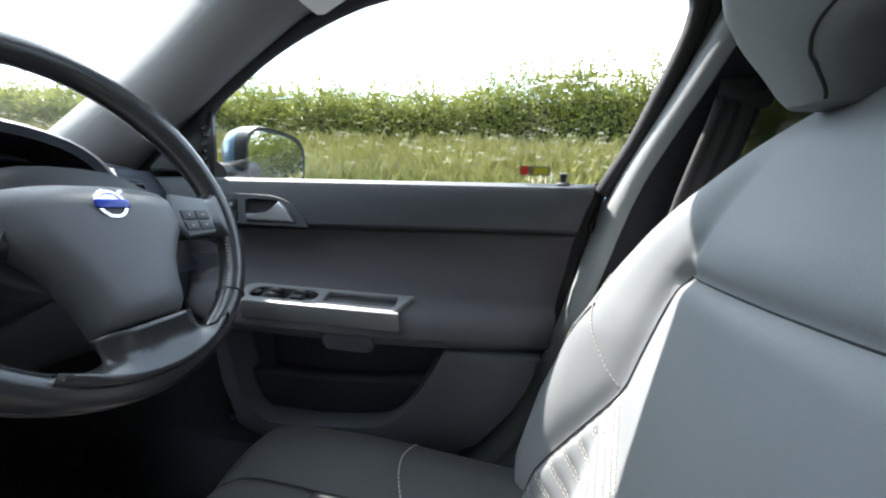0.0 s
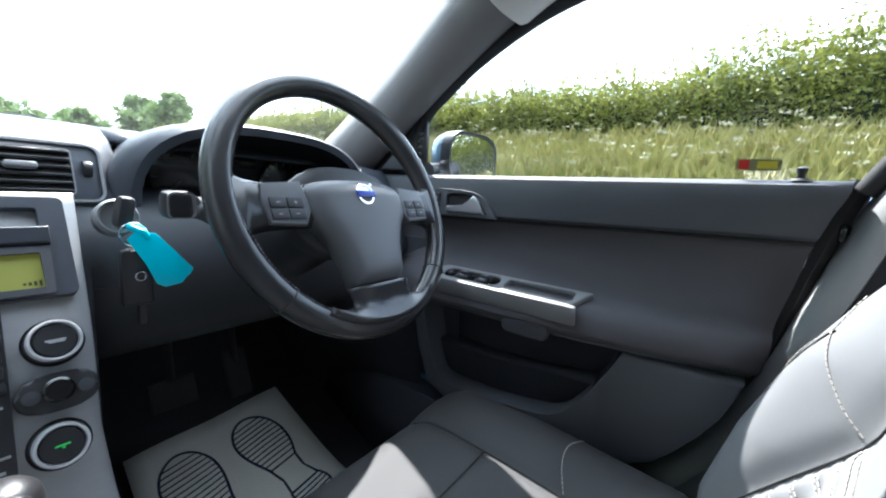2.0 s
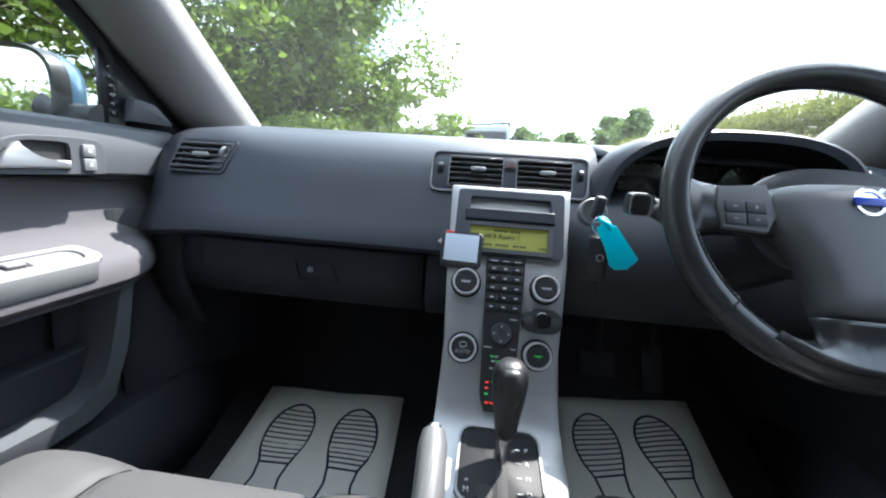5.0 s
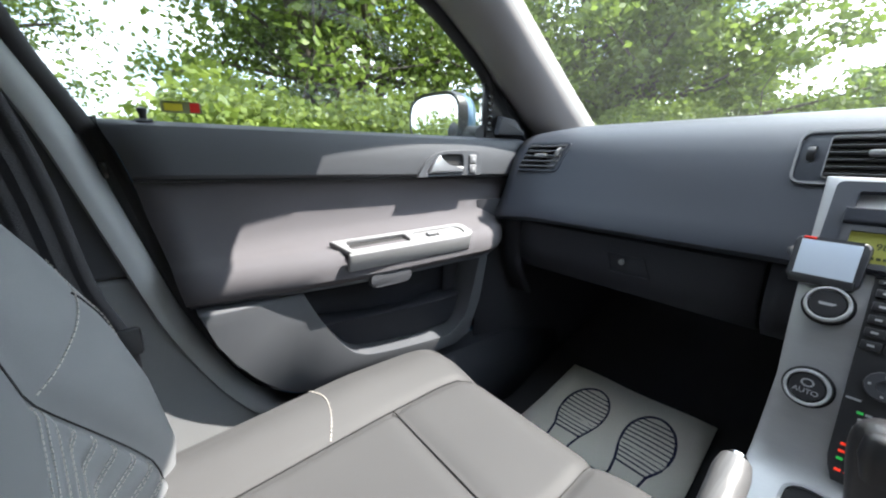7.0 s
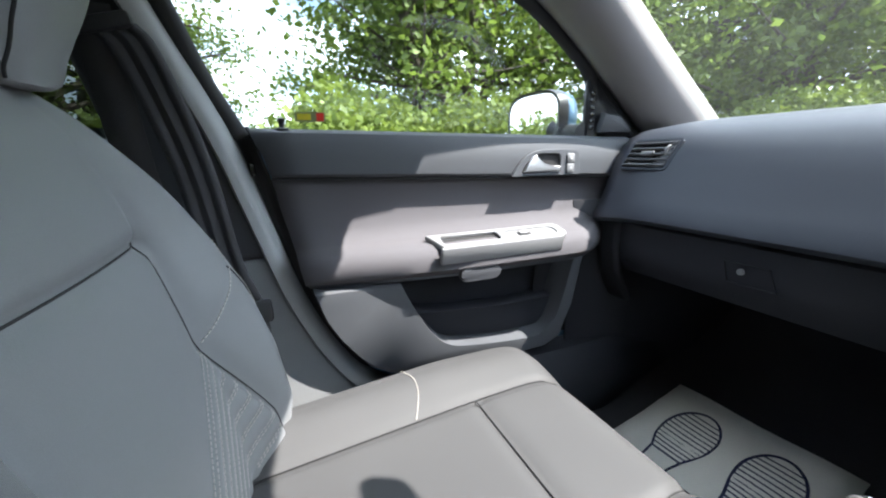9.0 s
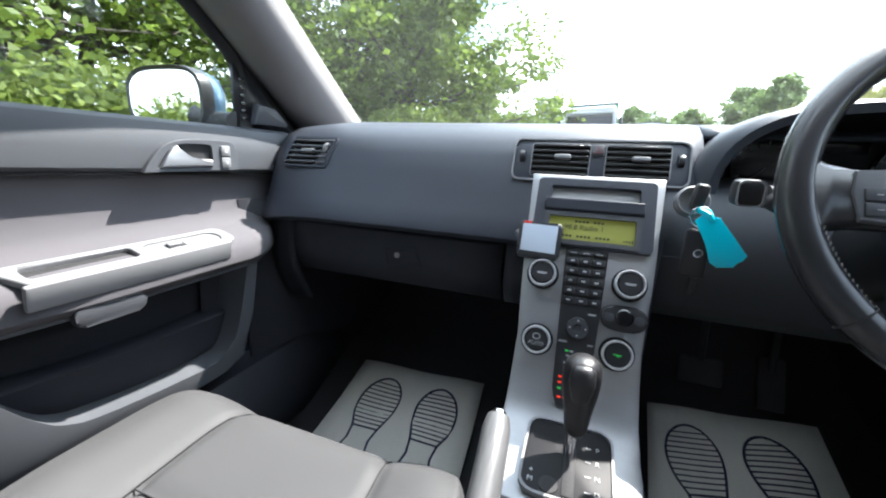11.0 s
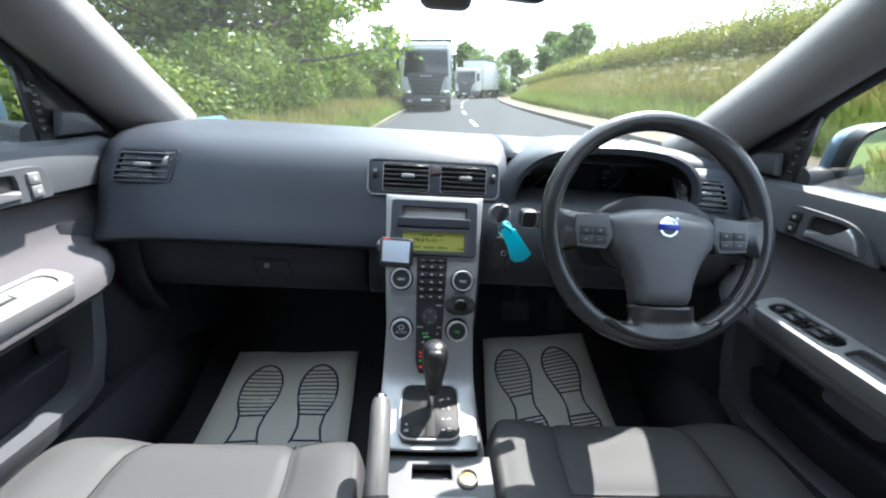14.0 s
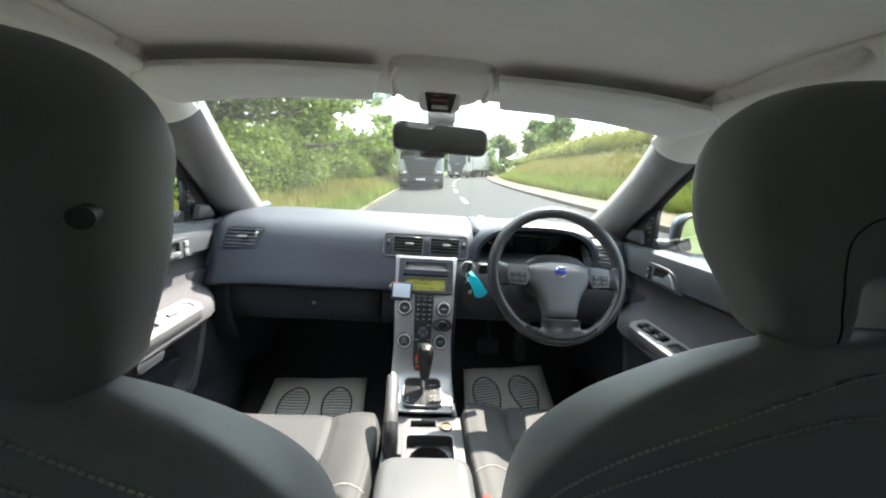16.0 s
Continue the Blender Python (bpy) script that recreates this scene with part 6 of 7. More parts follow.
def floor_mat(x0, x1, y1, skew, turn):
    zf = lambda y: float(np.interp(y, [-0.3, 0.15, 0.28, 0.40, 0.53, 0.66], [0.324, 0.329, 0.342, 0.376, 0.429, 0.484])) + 0.004
    d = thing("paper_floor_mat", "cream paper floor mat printed with blue shoe soles", "floor mat", ((x0 + x1) / 2, y1 - 0.25, 0.34), "paper mats")
    L = Matrix.Translation(-Vector(d.location))

    def at(u, v, lift=0.0):
        """u across 0..1, v metres down from the front edge."""
        y = y1 - v + skew * (u - 0.5)
        x = lerp(x0, x1, u) + (u - 0.5) * 0.10 * v
        return Vector((x, y, zf(y) + lift + 0.002 * math.sin(9 * u + 14 * v)))

    part("sheet", put(bm_grid([[at(i / 10, j / 14 * 0.55) for i in range(11)] for j in range(15)]), L), M["paper"], d, "cream paper sheet", solid=0.0012)
    for cu, flip in ((0.30, 1), (0.72, -1)):
        ball, waist, heel = sole(flip)
        W = x1 - x0

        def on(px, py):
            a = radians(turn)
            qx, qy = px * math.cos(a) - py * math.sin(a), px * math.sin(a) + py * math.cos(a)
            return at(cu + 1.2 * qx / W, 0.170 - qy * 0.92, 0.0014)

        for line in (ball, heel, *waist, [ball[0], ball[-1]], [heel[0], heel[-1]]):
            part("sole_line", put(bm_tube([on(x, y) for x, y in line], 0.0030, 5, flat=0.4), L), M["ink"], d, "printed navy sole outline")
        for poly, ysn in ((ball, [0.008 + 0.0115 * i for i in range(11)]), (heel, [-0.086 - 0.0105 * i for i in range(5)])):
            for yy in ysn:
                cut = []
                for (xa, ya), (xb, yb) in zip(poly, poly[1:]):
                    if (ya - yy) * (yb - yy) < 0:
                        cut.append(xa + (xb - xa) * (yy - ya) / (yb - ya))
                if len(cut) > 1:
                    part("sole_bar", put(bm_tube([on(lerp(min(cut), max(cut), i / 4), yy) for i in range(5)], 0.0022, 5, flat=0.4), L), M["ink"], d)
    return d


floor_mat(-0.538, -0.196, 0.530, 0.012, 0)
floor_mat(0.184, 0.511, 0.604, 0.03, 8)

# ---- roof fittings ----
for s in (-1, 1):
    v = thing("sun_visor", "pale grey vinyl sun visor folded up against the roof", "sun visor", (s * 0.34, -0.02, 1.38), "sun visors")
    rows = []
    for i in range(9):
        t = i / 8
        y = lerp(0.030, -0.135, t)
        x0, x1 = lerp(0.135, 0.100, t), lerp(0.512, 0.542, t) - 0.085 * t**5
        row = []
        for j in range(15):
            u = j / 14
            x = lerp(x0, x1, u)
            puff = 0.010 * (1 - abs(2 * t - 1) ** 4) * (1 - abs(2 * u - 1) ** 6)
            row.append((s * (x - 0.34), y + 0.02 - 0.03 * u**2, roof_z(x, y) - 0.014 - puff - 1.38 - 0.004 * (1 - t) - 0.014 * t**2))
        rows.append(row)
    for cx_ in (0.150, 0.172, 0.198):
        part("clip", bm_box((s * (cx_ - 0.34), 0.044, roof_z(cx_, 0.03) - 1.38 - 0.020), (0.016, 0.014, 0.012), 0.004), M["visor"], v)
    part("piping", bm_tube([Vector(q) + Vector((0, -0.001, -0.004)) for q in rows[-1]], 0.0030, 6), M["visor"], v)
    part("flap", bm_grid(rows), M["visor"], v, smooth=70, solid=0.014, offset=0, bevel=0.004)
oc = thing("overhead_console", "pale grey overhead console with reading lamp", "overhead console", (0.005, -0.03, 1.40))
part("housing", bm_loft([[(x * kx, y * ky + dy, z) for x, y in rrect(0.20, 0.20, 0.05, 6)] for kx, ky, dy, z in ((1.0, 1.0, 0.0, 0.03), (0.98, 0.98, 0.0, 0.008), (0.93, 0.92, 0.004, -0.004), (0.74, 0.72, 0.018, -0.016), (0.60, 0.56, 0.03, -0.020))]), M["visor"], oc, smooth=60)
for sx in (-1, 1):
    part("edge_ridge", bm_tube(smooth([(sx * 0.098, 0.085, -0.006), (sx * 0.096, 0.03, -0.012), (sx * 0.094, -0.05, -0.004), (sx * 0.080, -0.088, 0.012)], 5), 0.0055, 8), M["visor"], oc)
LT = pose(0, -0.012, -0.018, -32)
lamp = part("lamp", put(bm_loft([[(x * k, y * k, z) for x, y in rrect(0.084, 0.078, 0.014, 4)] for k, z in ((1.0, 0.012), (0.98, -0.006), (0.90, -0.012))]), LT), M["visor"], oc, "reading lamp pod")
part("lamp_lens", put(bm_prism([(-0.030, -0.024), (0.030, -0.024), (0.023, 0.026), (-0.023, 0.026)][::-1], 0.004, Matrix.Translation((0, 0.004, -0.0150)), 0.001), LT), M["gloss"], oc, "dark lamp lens")
part("lamp_mark", put(bm_box((0.0, -0.006, -0.0165), (0.036, 0.005, 0.0030), 0), LT), M["hazard"], oc)
part("lamp_mark", put(bm_box((0.0, 0.014, -0.0165), (0.032, 0.010, 0.0030), 0), LT), M["grey_print"], oc)
part("switch_row", bm_box((0.0, 0.055, -0.0310), (0.046, 0.010, 0.006), 0.002), M["grey"], oc)
part("microphone_grille", bm_box((0.0, 0.075, -0.028), (0.060, 0.030, 0.012), 0.004), M["visor"], oc)
for i in range(5):
    part("grille_slot", bm_box((-0.016 + 0.008 * i, 0.075, -0.0345), (0.003, 0.016, 0.001), 0), M["black"], oc)
mir = thing("rear_view_mirror", "black-framed interior rear-view mirror", "mirror", (0.018, 0.145, 1.316))
MM = axes((0, 0, 0), (1, 0.13, 0.0), (0, -0.03, 1)) @ pose(0, 0, 0, -2, 0, -1.2)
mo = rrect(0.236, 0.068, 0.022, 6)
part("frame", bm_loft([[MM @ Vector((x * k, y * k, z)) for x, y in mo] for k, z in ((0.80, -0.020), (0.94, -0.016), (1.0, -0.004), (1.0, 0.004), (0.975, 0.007))]), M["black"], mir, smooth=60)
part("glass", bm_prism([(x * 0.955, y * 0.88) for x, y in mo], 0.0015, MM @ Matrix.Translation((0, 0, 0.0068))), M["mirror"], mir, "mirror glass")
pod_ = part("sensor_pod", bm_loft([[(-0.018 + x * kx, 0.036 + y * ky, z) for x, y in rrect(0.070, 0.040, 0.018, 5)] for kx, ky, z in ((1.0, 1.0, -0.020), (1.0, 1.0, -0.032), (0.94, 0.9, -0.040), (0.78, 0.7, -0.0445))]), M["pillar"], mir, "grey sensor pod below the mirror", smooth=60)
for i in range(6):
    part("pod_slot", bm_box((-0.028 + 0.0052 * i + (0.003 if i > 2 else 0), 0.0145, -0.0335), (0.0022, 0.0040, 0.0085), 0.0, m=pose(0, 0, 0, 0, 12)), M["gate"], pod_)
part("stem", bm_tube([(0.0, 0.02, 0.0), (0.0, 0.03, 0.035), (0.0, 0.05, 0.052)], [0.012, 0.016, 0.022], 12), M["black"], mir)
part("stem_cover", bm_box((0.0, 0.045, 0.058), (0.072, 0.06, 0.05), 0.014), M["pillar"], mir, "grey cover of the mirror mount")
for s in (-1, 1):
    g = thing("grab_handle", "pale grey folding grab handle on the roof edge", "grab handle", (s * 0.466, -0.275, 1.378), "grab handles")
    part("bar", bm_tube(smooth([(s * 0.020, 0.112, 0.020), (s * 0.010, 0.108, -0.004), (-s * 0.002, 0.085, -0.012), (-s * 0.010, 0.0, -0.008), (-s * 0.010, -0.080, 0.000), (-s * 0.002, -0.108, 0.010), (s * 0.012, -0.115, 0.034)], 5), 0.0105, 12, flat=1.25), M["visor"], g)
    for y in (0.100, -0.104):
        part("mount", bm_box((s * 0.016, y, 0.016 if y > 0 else 0.028), (0.034, 0.044, 0.034), 0.011), M["visor"], g)
# ---- outside: plants and lorries ----
RNG = np.random.default_rng(7)


def leaf_mesh(name, centres, size, up=0.3, long=1.5):
    """Leaves as small folded blades, each turned at random about its centre."""
    n = len(centres)
    d = RNG.normal(size=(n, 3))
    d[:, 2] = d[:, 2] * 0.6 + up
    d /= np.linalg.norm(d, axis=1)[:, None]
    e = np.cross(d, RNG.normal(size=(n, 3)))
    e /= np.linalg.norm(e, axis=1)[:, None]
    s = size * RNG.uniform(0.6, 1.35, n)[:, None]
    a, b, c, f = centres - d * s * long / 2, centres + e * s * 0.5, centres + d * s * long / 2, centres - e * s * 0.5
    v = np.stack([a, b, c, f], 1).reshape(-1, 3)
    i = np.arange(n)[:, None] * 4
    me = bpy.data.meshes.new(name)
    me.from_pydata(v.tolist(), [], (i + np.array([[0, 1, 2, 3]])).tolist())
    return me


def leaf_object(name, centres, size, material, parent=None, label="", up=0.3, long=1.5):
    me = leaf_mesh(name, np.asarray(centres), size, up, long)
    me.materials.append(material)
    ob = new(name, me)
    if parent is not None:
        ob.parent = parent
    if label:
        ob["label"] = label
    return ob


M["leaf_tree"] = leaf_mat("tree_leaves", (0.040, 0.075, 0.014), (0.23, 0.31, 0.055), 0.5)
M["leaf_hedge"] = leaf_mat("hedge_leaves", (0.045, 0.075, 0.018), (0.36, 0.36, 0.075), 0.48)
M["leaf_bush"] = leaf_mat("bush_leaves", (0.040, 0.072, 0.014), (0.24, 0.31, 0.055), 0.45)
# paler base colour: distance haze is mixed into these leaves
M["leaf_far_hazed"] = leaf_mat("hazed_far_leaves", (0.085, 0.130, 0.045), (0.21, 0.29, 0.10), 0.45)
M["grass"] = leaf_mat("grass_blades", (0.13, 0.185, 0.040), (0.33, 0.37, 0.10), 0.38)
M["straw"] = leaf_mat("dry_grass", (0.23, 0.21, 0.06), (0.42, 0.39, 0.14), 0.35)
M["umbel"] = leaf_mat("white_umbels", (0.30, 0.28, 0.18), (0.52, 0.50, 0.38), 0.3)
M["bark"] = mat("bark", (0.085, 0.070, 0.055), 0.95, bump=0.9, grain=25, vary=0.3, scale=4)


def limb(p0, p1, r0, r1, bend=0.12, n=6):
    a, b = Vector(p0), Vector(p1)
    off = Vector(RNG.normal(size=3)) * bend * (b - a).length
    pts = [a.lerp(b, i / n) + off * math.sin(math.pi * i / n) * 0.5 for i in range(n + 1)]
    return bm_tube(pts, [lerp(r0, r1, i / n) for i in range(n + 1)], 8), pts


def tree(x, y, height, spread, stems=1, leaves=22000, size=0.085, label="leafy green broadleaf tree with open branches", clear=0.25, density=46, lean=0.0, material="leaf_tree", thin=1.0):
    base = OUT @ Vector((x, y, ground_z(x, y) - 0.05))
    t = thing("tree", label, "tree", base)
    bms, tips = [], []
    for k in range(stems):
        a = 2 * math.pi * k / max(1, stems) + 0.7
        foot = Vector((0.25 * math.cos(a), 0.25 * math.sin(a), 0)) if stems > 1 else Vector((0, 0, 0))
        top = Vector((spread * 0.35 * math.cos(a), spread * 0.35 * math.sin(a), height * 0.88)) if stems > 1 else Vector((lean, 0, height * 0.9))
        r = 0.040 * height / max(1, stems) ** 0.5
        b, pts = limb(foot, top, r, r * 0.16, 0.06, 10)
        bms.append(b)
        for i in range(26 if stems == 1 else 14):
            u = clear + (1 - clear) * RNG.uniform(0.02, 0.98)
            q = pts[min(len(pts) - 2, int(u * 10))].lerp(pts[min(len(pts) - 1, int(u * 10) + 1)], u * 10 % 1)
            b2 = RNG.uniform(0, 2 * math.pi)
            ln = spread * (0.55 + 0.55 * RNG.uniform()) * (1.05 - 0.75 * ((u - clear) / (1 - clear)) ** 1.6)
            e = q + Vector((math.cos(b2) * ln, math.sin(b2) * ln, ln * RNG.uniform(0.05, 0.55)))
            bb, pp = limb(q, e, r * 0.50 * (1.1 - u), 0.014, 0.15, 5)
            bms.append(bb)
            tips += [pp[2], pp[3], pp[4], pp[5], pp[5]]
            for j in range(3):
                q2 = pp[2 + j]
                e2 = q2 + Vector(RNG.normal(size=3)) * ln * 0.28 + Vector((0, 0, ln * 0.08))
                b3, p3 = limb(q2, e2, 0.016, 0.006, 0.2, 3)
                bms.append(b3)
                tips += [p3[2], p3[3]]
        tips.append(pts[-1])
    part("trunk", join(*bms), M["bark"], t, "grey-brown branching trunk")
    tips = np.array([tuple(q) for q in tips])
    pick = RNG.integers(0, len(tips), leaves)
    clump = np.abs(RNG.normal(size=len(tips))) * 0.055 * spread + 0.045 * spread
    c = tips[pick] + RNG.normal(size=(leaves, 3)) * clump[pick][:, None] * np.array([1, 1, 0.7])
    c = c[(c[:, 2] > 0.1) & ((c[:, 2] > 0.5 * height) | (RNG.uniform(size=len(c)) < thin))]
    leaf_object("crown", c, size, M[material], t, "loose crown of many small leaves", 0.1)
    return t


def hedge_cloud(y0, y1, x_fn, width, h_fn, n, base_fn):
    ys_ = RNG.uniform(y0, y1, n)
    out_pts = []
    for y in ys_:
        x = x_fn(y)
        h = h_fn(y) * (1 + 0.12 * noise.noise((y * 0.9, 5.1, 0)) + 0.10 * noise.noise((y * 2.7, 1.1, 0)))
        a = RNG.uniform(0, math.pi)
        k = RNG.uniform(0.80, 1.0) + 0.08 * noise.noise((y * 1.8, a * 2, 0))
        xx = x - math.cos(a) * width / 2 * k
        zz = base_fn(x, y) + h * (math.sin(a) ** 0.6) * k * RNG.uniform(0.15, 1.0) ** 0.25
        out_pts.append(tuple(OUT @ Vector((xx, y, zz))))
    return out_pts


def spires(y0, y1, x_fn, top_fn, n, rise):
    """Thin shoots that stand out of a hedge's top."""
    pts = []
    for _ in range(n):
        y = RNG.uniform(y0, y1)
        x = x_fn(y) + RNG.normal() * 0.35
        z0, ln = top_fn(x, y) - 0.15, rise * RNG.uniform(0.2, 1.0) ** 2
        lean = RNG.normal(size=2) * 0.12
        for k in range(int(6 + ln * 26)):
            u = RNG.uniform()
            pts.append(tuple(OUT @ Vector((x + lean[0] * u + RNG.normal() * 0.03, y + lean[1] * u + RNG.normal() * 0.03, z0 + ln * u))))
    return pts


# hedge on the right bank
HX = lambda y: road_mid(min(y, 80)) + 10.2
HB = lambda x, y: 0.1 + bank(x - road_mid(min(y, 80)) - 4.6) - 0.1
HH = lambda y: 1.68 + 0.55 * max(0, min(1, (1.0 - y) / 2.5))
pts = hedge_cloud(-14, 26, HX, 2.2, HH, 170000, HB) + spires(-14, 26, HX, lambda x, y: HB(x, y) + HH(y), 1300, 0.8)
tagged(leaf_object("hedge", pts, 0.058, M["leaf_hedge"]), "overgrown green hedge along the top of the bank", "hedge", "", "stuff")
pts = hedge_cloud(26, 110, HX, 2.6, lambda y: 1.8, 60000, HB) + spires(26, 90, HX, lambda x, y: HB(x, y) + 1.8, 300, 0.7)
tagged(leaf_object("hedge", pts, 0.14, M["leaf_hedge"]), "far stretch of green hedge beside the bend", "hedge", "", "stuff")
# dark sheet behind the leaves carries the shade inside the hedge
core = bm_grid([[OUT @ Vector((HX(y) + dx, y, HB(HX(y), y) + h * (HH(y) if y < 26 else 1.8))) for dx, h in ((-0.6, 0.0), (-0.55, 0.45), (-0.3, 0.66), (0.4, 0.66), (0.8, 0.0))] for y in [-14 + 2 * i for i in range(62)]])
tagged(part("hedge_shade_sheet", core, mat("hedge_shade", (0.018, 0.032, 0.010), 0.95, bump=0.9, grain=12, vary=0.5, scale=2), None), "dark sheet within the hedge, its inner shade as colour", "hedge", "", "stuff")

# rough hedge and bushes on the left verge
LX = lambda y: road_mid(min(y, 80)) - 6.2 - 0.4 * math.sin(y * 0.5)
LB = lambda x, y: 0.25
pts = hedge_cloud(-12, 34, LX, 2.6, lambda y: 1.58 + 0.30 * math.sin(y * 0.8) + 0.22 * math.sin(y * 2.3 + 1) + 0.02 * max(0, y), 150000, LB)
tagged(leaf_object("hedge", pts, 0.068, M["leaf_bush"]), "tangled bright green bushes along the verge", "bushes", "", "stuff")
# a like sheet gives the verge bushes their inner shade
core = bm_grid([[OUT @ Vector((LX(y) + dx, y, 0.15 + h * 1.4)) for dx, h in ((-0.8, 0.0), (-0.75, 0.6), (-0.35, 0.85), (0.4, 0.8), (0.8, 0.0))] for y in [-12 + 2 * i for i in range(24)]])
tagged(part("hedge_shade_sheet", core, bpy.data.materials["hedge_shade"], None), "dark sheet within the verge bushes, inner shade as colour", "bushes", "", "stuff")


# grasses
def blades(name, n, xr, yr, hgt, material, label, wid=0.012, droop=0.35):
    x0 = RNG.uniform(*xr, n)
    y0 = yr[0] + (yr[1] - yr[0]) * RNG.uniform(0, 1, n) ** 1.3
    vs, fs = np.empty((n, 5, 3)), []
    for i in range(n):
        x = road_mid(min(y0[i], 80)) + x0[i]
        y = y0[i]
        z = ground_z(x, y) - 0.03
        h = hgt * RNG.uniform(0.45, 1.15)
        a = RNG.uniform(0, 2 * math.pi)
        dx, dy = math.cos(a), math.sin(a)
        l = droop * h * RNG.uniform(0.2, 1.0)
        w = wid * (1 + 0.05 * y)
        vs[i] = [(x - dy * w, y + dx * w, z), (x + dy * w, y - dx * w, z), (x + dx * l * 0.3 + dy * w * 0.8, y + dy * l * 0.3 - dx * w * 0.8, z + h * 0.6), (x + dx * l, y + dy * l, z + h), (x + dx * l * 0.3 - dy * w * 0.8, y + dy * l * 0.3 + dx * w * 0.8, z + h * 0.6)]
    me = bpy.data.meshes.new(name)
    me.from_pydata(vs.reshape(-1, 3).tolist(), [], (np.arange(n)[:, None] * 5 + np.array([[0, 1, 2, 3, 4]])).tolist())
    me.transform(OUT)
    me.materials.append(material)
    return tagged(new(name, me), label, "grass", "", "stuff")


blades("grass", 120000, (4.7, 10.2), (-9, 45), 0.46, M["grass"], "long green grass on the bank", 0.008, 0.5)
blades("dry_grass", 38000, (6.0, 9.9), (-9, 45), 0.66, M["straw"], "straw-coloured seeding grass on the bank", 0.006, 0.6)
blades("grass", 30000, (-5.4, -3.1), (-9, 40), 0.38, M["grass"], "long green grass on the verge")
blades("dry_grass", 16000, (-5.6, -3.4), (-9, 40), 0.55, M["straw"], "dry seeding grass on the verge", 0.007)
um = []
for _ in range(560):
    y = RNG.uniform(-9, 22)
    x = road_mid(y) + RNG.uniform(6.0, 9.0)
    c = Vector((x, y, ground_z(x, y) + RNG.uniform(0.5, 0.95)))
    for k in range(14):
        um.append(tuple(OUT @ (c + Vector((RNG.normal() * 0.05, RNG.normal() * 0.05, RNG.normal() * 0.01)))))
tagged(leaf_object("cow_parsley", um, 0.030, M["umbel"], None, "", 0.9, 1.0), "white flower heads scattered in the long grass", "wild flowers", "", "stuff")

tree(-7.9, 3.0, 8.5, 3.6, 5, 90000, 0.082, "many-stemmed leafy tree close to the verge", 0.20, thin=0.5)
tree(-6.4, 11.6, 10.5, 4.3, 4, 85000, 0.115, "dense leafy roadside tree with dark stems", 0.14, thin=0.75)
tree(-7.6, -3.6, 7.0, 2.6, 3, 34000, 0.055, "leafy tree over the verge bushes", 0.2)
tree(-5.4, 18.5, 4.4, 2.2, 3, 16000, 0.11, "bushy green verge tree", 0.06, material="leaf_bush")
tree(-3.6, 23.0, 3.0, 1.7, 3, 12000, 0.11, "rounded bright green bush by the road", 0.04, material="leaf_bush")
tree(20.0, 67.0, 7.6, 3.4, 1, 14000, 0.26, "single broad tree beyond the bend", 0.25, material="leaf_far_hazed")
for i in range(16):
    tree(-26 + 3.4 * i + 2 * math.sin(i * 3.1), 52 + 9 * math.sin(i * 1.7) + 1.1 * i, 6.5 + 1.6 * math.sin(i * 2.3), 3.2, 1, 6000, 0.30, "tree in the distant wood", 0.08, material="leaf_far_hazed")


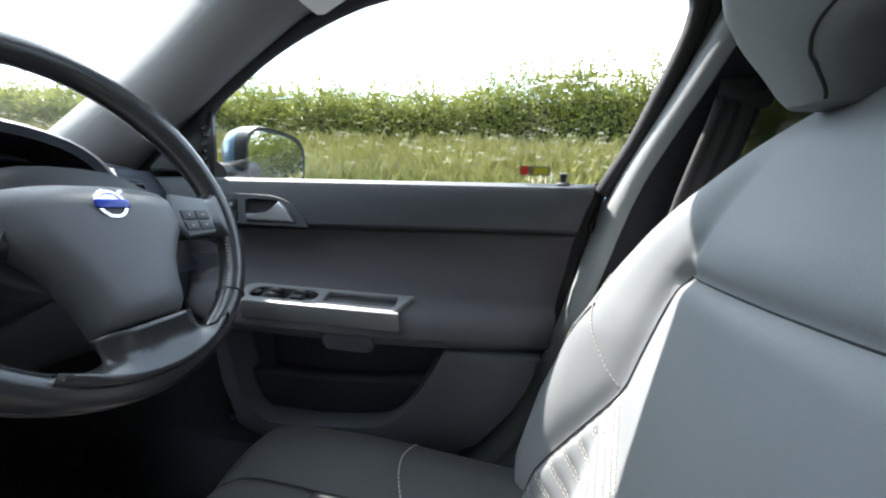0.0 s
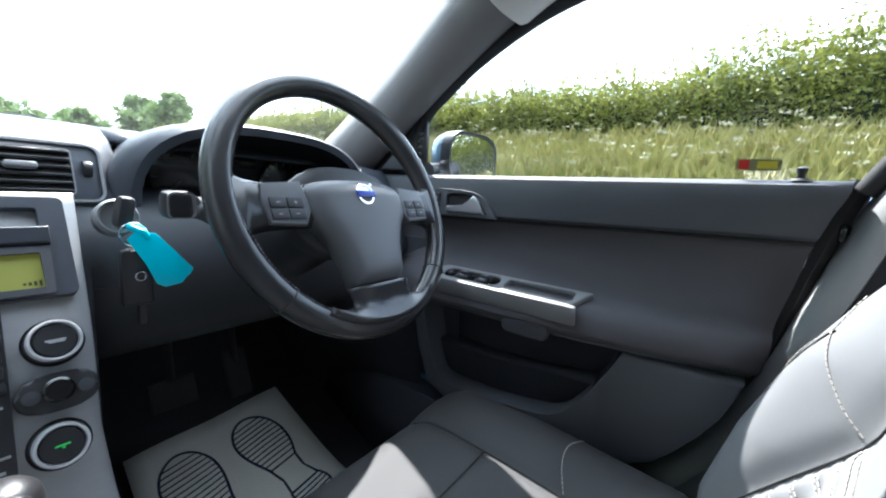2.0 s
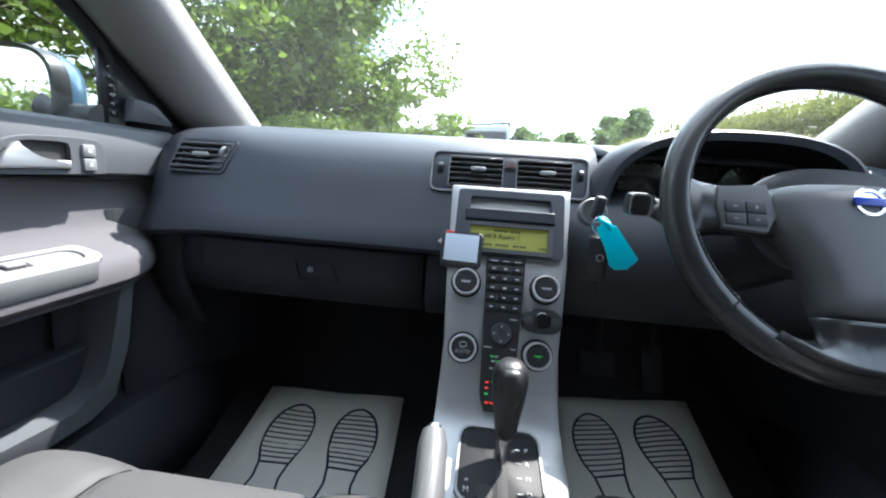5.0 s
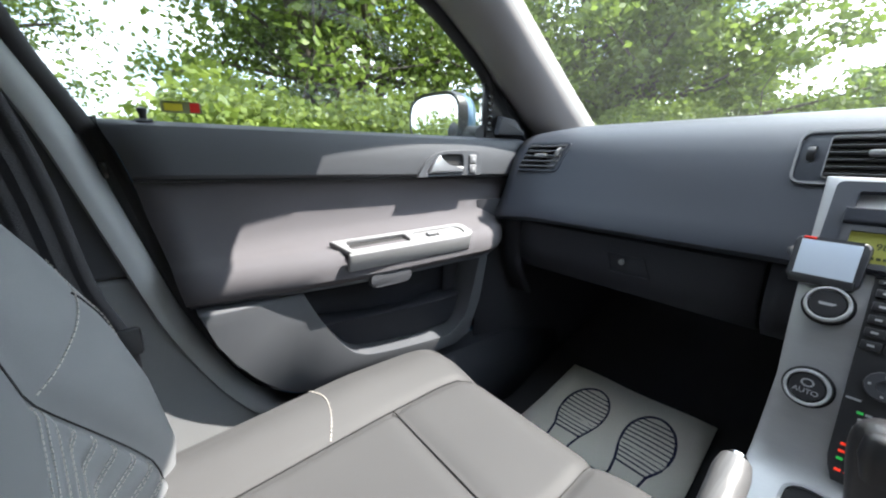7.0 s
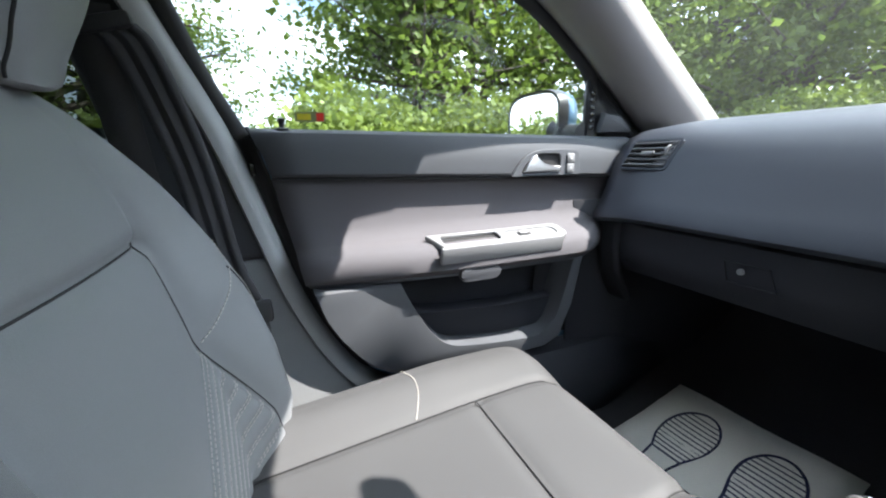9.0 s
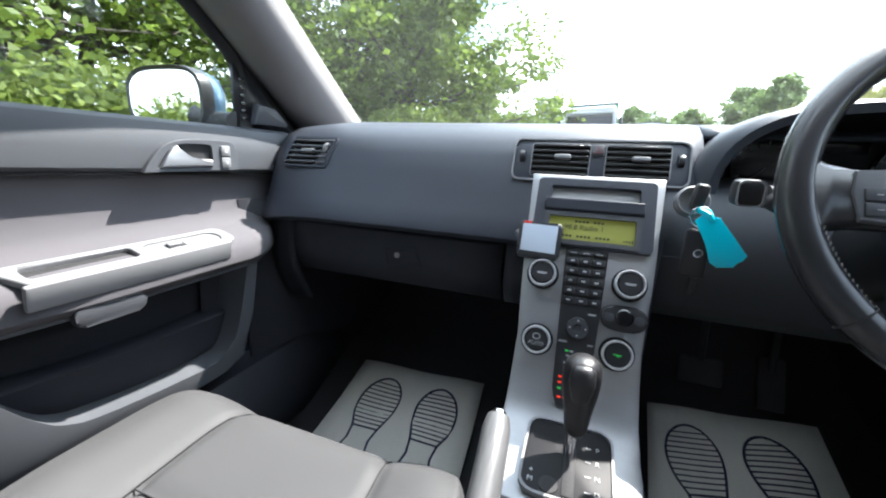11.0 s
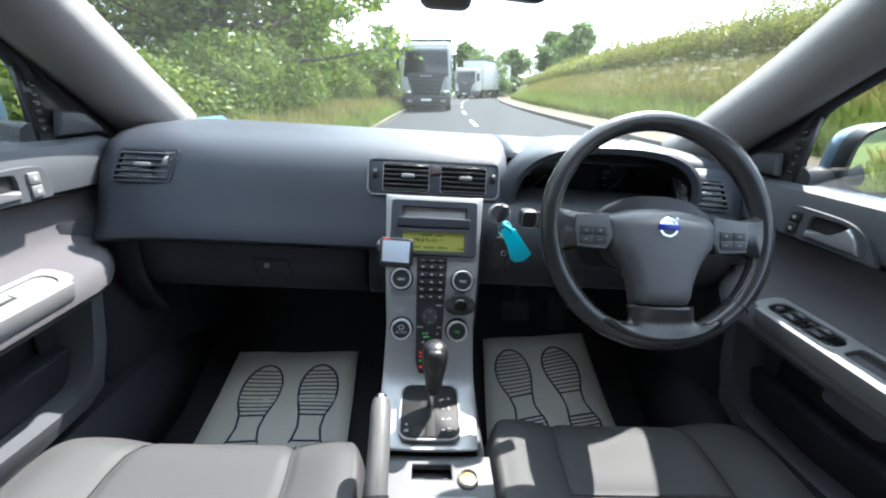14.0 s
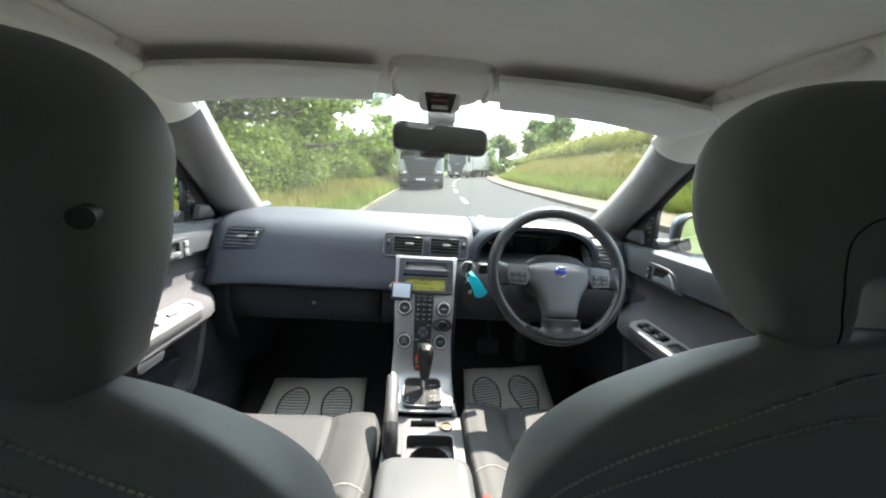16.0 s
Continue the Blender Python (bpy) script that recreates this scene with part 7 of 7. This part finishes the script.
# lorries
def lorry(x, y, rz, cab, box_mat, box_len, box_h, label):
    d = thing("lorry", label, "lorry")
    d.matrix_world = out(x, y, 0.0, rz)
    W = 2.5
    body = part("cab", bm_loft([[(cx * W / 2 * k, yy, z) for cx, yy in ((-1, 0.0 + f), (1, 0.0 + f), (1, 2.1), (-1, 2.1))] for k, f, z in ((1.0, 0.0, 0.75), (1.0, 0.0, 1.4), (1.0, 0.02, 1.9), (0.98, 0.18, 2.9), (0.95, 0.34, 3.2))]), cab, d, "white lorry cab", bevel=0.12)
    part("windscreen", bm_prism([(-1.12, 0.0), (1.12, 0.0), (1.05, 1.14), (-1.05, 1.14)], 0.03, axes((0, -0.035, 1.62), (1, 0, 0), (0, 0.16, 1.0)), 0.01), M["gloss"], d, "dark cab windscreen")
    part("sun_shield", bm_box((0, 0.14, 2.86), (2.1, 0.12, 0.14), 0.04), cab, d)
    part("grille", bm_prism([(-1.0, 0.72), (1.0, 0.72), (0.72, -0.10), (0.60, -0.50), (-0.60, -0.50), (-0.72, -0.10)], 0.06, axes((0, -0.005, 1.08), (1, 0, 0), (0, 0, 1)), 0.02), M["black"], d, "black radiator grille")
    for k in range(5):
        part("grille_bar", bm_box((0, -0.072, 0.74 + 0.19 * k), (1.20 + 0.10 * k, 0.02, 0.035), 0.008), M["dark"], d)
    for s in (-1, 1):
        part("wiper", bm_tube([(s * 0.75, -0.06, 1.66), (s * 0.12, -0.05, 1.80)], 0.018, 6), M["black"], d)
        part("fog_light", bm_box((s * 0.86, -0.16, 0.50), (0.26, 0.03, 0.14), 0.03), M["silver2"], d, "pale bumper lamp")
        part("door_window", bm_box((s * 1.235, 0.75, 2.25), (0.04, 0.85, 0.75), 0.02), M["gloss"], d, "dark cab side window")
    part("badge_bar", bm_box((0, -0.075, 1.66), (0.62, 0.02, 0.075), 0.01), M["silver2"], d)
    part("bumper", bm_box((0, 0.06, 0.52), (2.46, 0.42, 0.46), 0.08), M["black"], d)
    part("number_plate", bm_box((0, -0.16, 0.55), (0.52, 0.02, 0.11), 0.005), M["line"], d, "pale number plate")
    for s in (-1, 1):
        part("headlight", bm_box((s * 0.98, -0.02, 0.92), (0.42, 0.10, 0.20), 0.05), M["chrome"], d, "clear headlight")
        part("corner_panel", bm_box((s * 1.08, 0.0, 1.3), (0.30, 0.10, 0.72), 0.05), cab, d)
        part("mirror", bm_box((s * 1.42, 0.12, 2.25), (0.16, 0.16, 0.72), 0.05), M["black"], d, "tall black mirror")
        part("step", bm_box((s * 1.2, 0.75, 0.62), (0.08, 0.9, 0.5), 0.03), M["black"], d)
        for yy in (0.95, 3.2, 7.2, 8.5):
            if yy < 2.1 + box_len:
                w = part("wheel", bm_lathe([(0.30, -0.16), (0.50, -0.15), (0.52, 0.0), (0.50, 0.15), (0.30, 0.16), (0.24, 0.10), (0.0005, 0.10)], pose(s * 1.08, yy, 0.52, 0, 90 * s)), M["rubber"], d)
    part("load_body", bm_box((0, 2.35 + box_len / 2, 0.95 + box_h / 2), (W, box_len, box_h), 0.04), box_mat, d, "tall load body", smooth=30)
    for i in range(int(box_len / 0.9)):
        for s in (-1, 1):
            part("body_rib", bm_box((s * 1.265, 2.8 + 0.9 * i, 0.95 + box_h / 2), (0.05, 0.08, box_h - 0.1), 0.01), box_mat, d)
    part("load_rim", bm_box((0, 2.35 + box_len / 2, 0.98 + box_h), (W + 0.08, box_len, 0.12), 0.03), M["dark"], d)
    part("chassis", bm_box((0, 1.2 + box_len / 2, 0.78), (1.0, box_len + 2, 0.3), 0.03), M["black"], d)
    return d


white = mat("white_cab_paint", (0.34, 0.35, 0.36), 0.3, bump=0.02, coat=0.4, vary=0.05)
green = mat("green_body_paint", (0.06, 0.22, 0.13), 0.5, bump=0.1, vary=0.15)
curtain = mat("white_curtain_side", (0.46, 0.47, 0.47), 0.55, bump=0.15, vary=0.06)
lorry(-0.15, 20.5, -3.0, white, green, 7.5, 2.5, "white-cabbed lorry with a green tipper body parked facing us")
lorry(4.0, 46.0, -26.0, white, curtain, 12.0, 3.1, "white curtain-sided lorry parked further along the road")
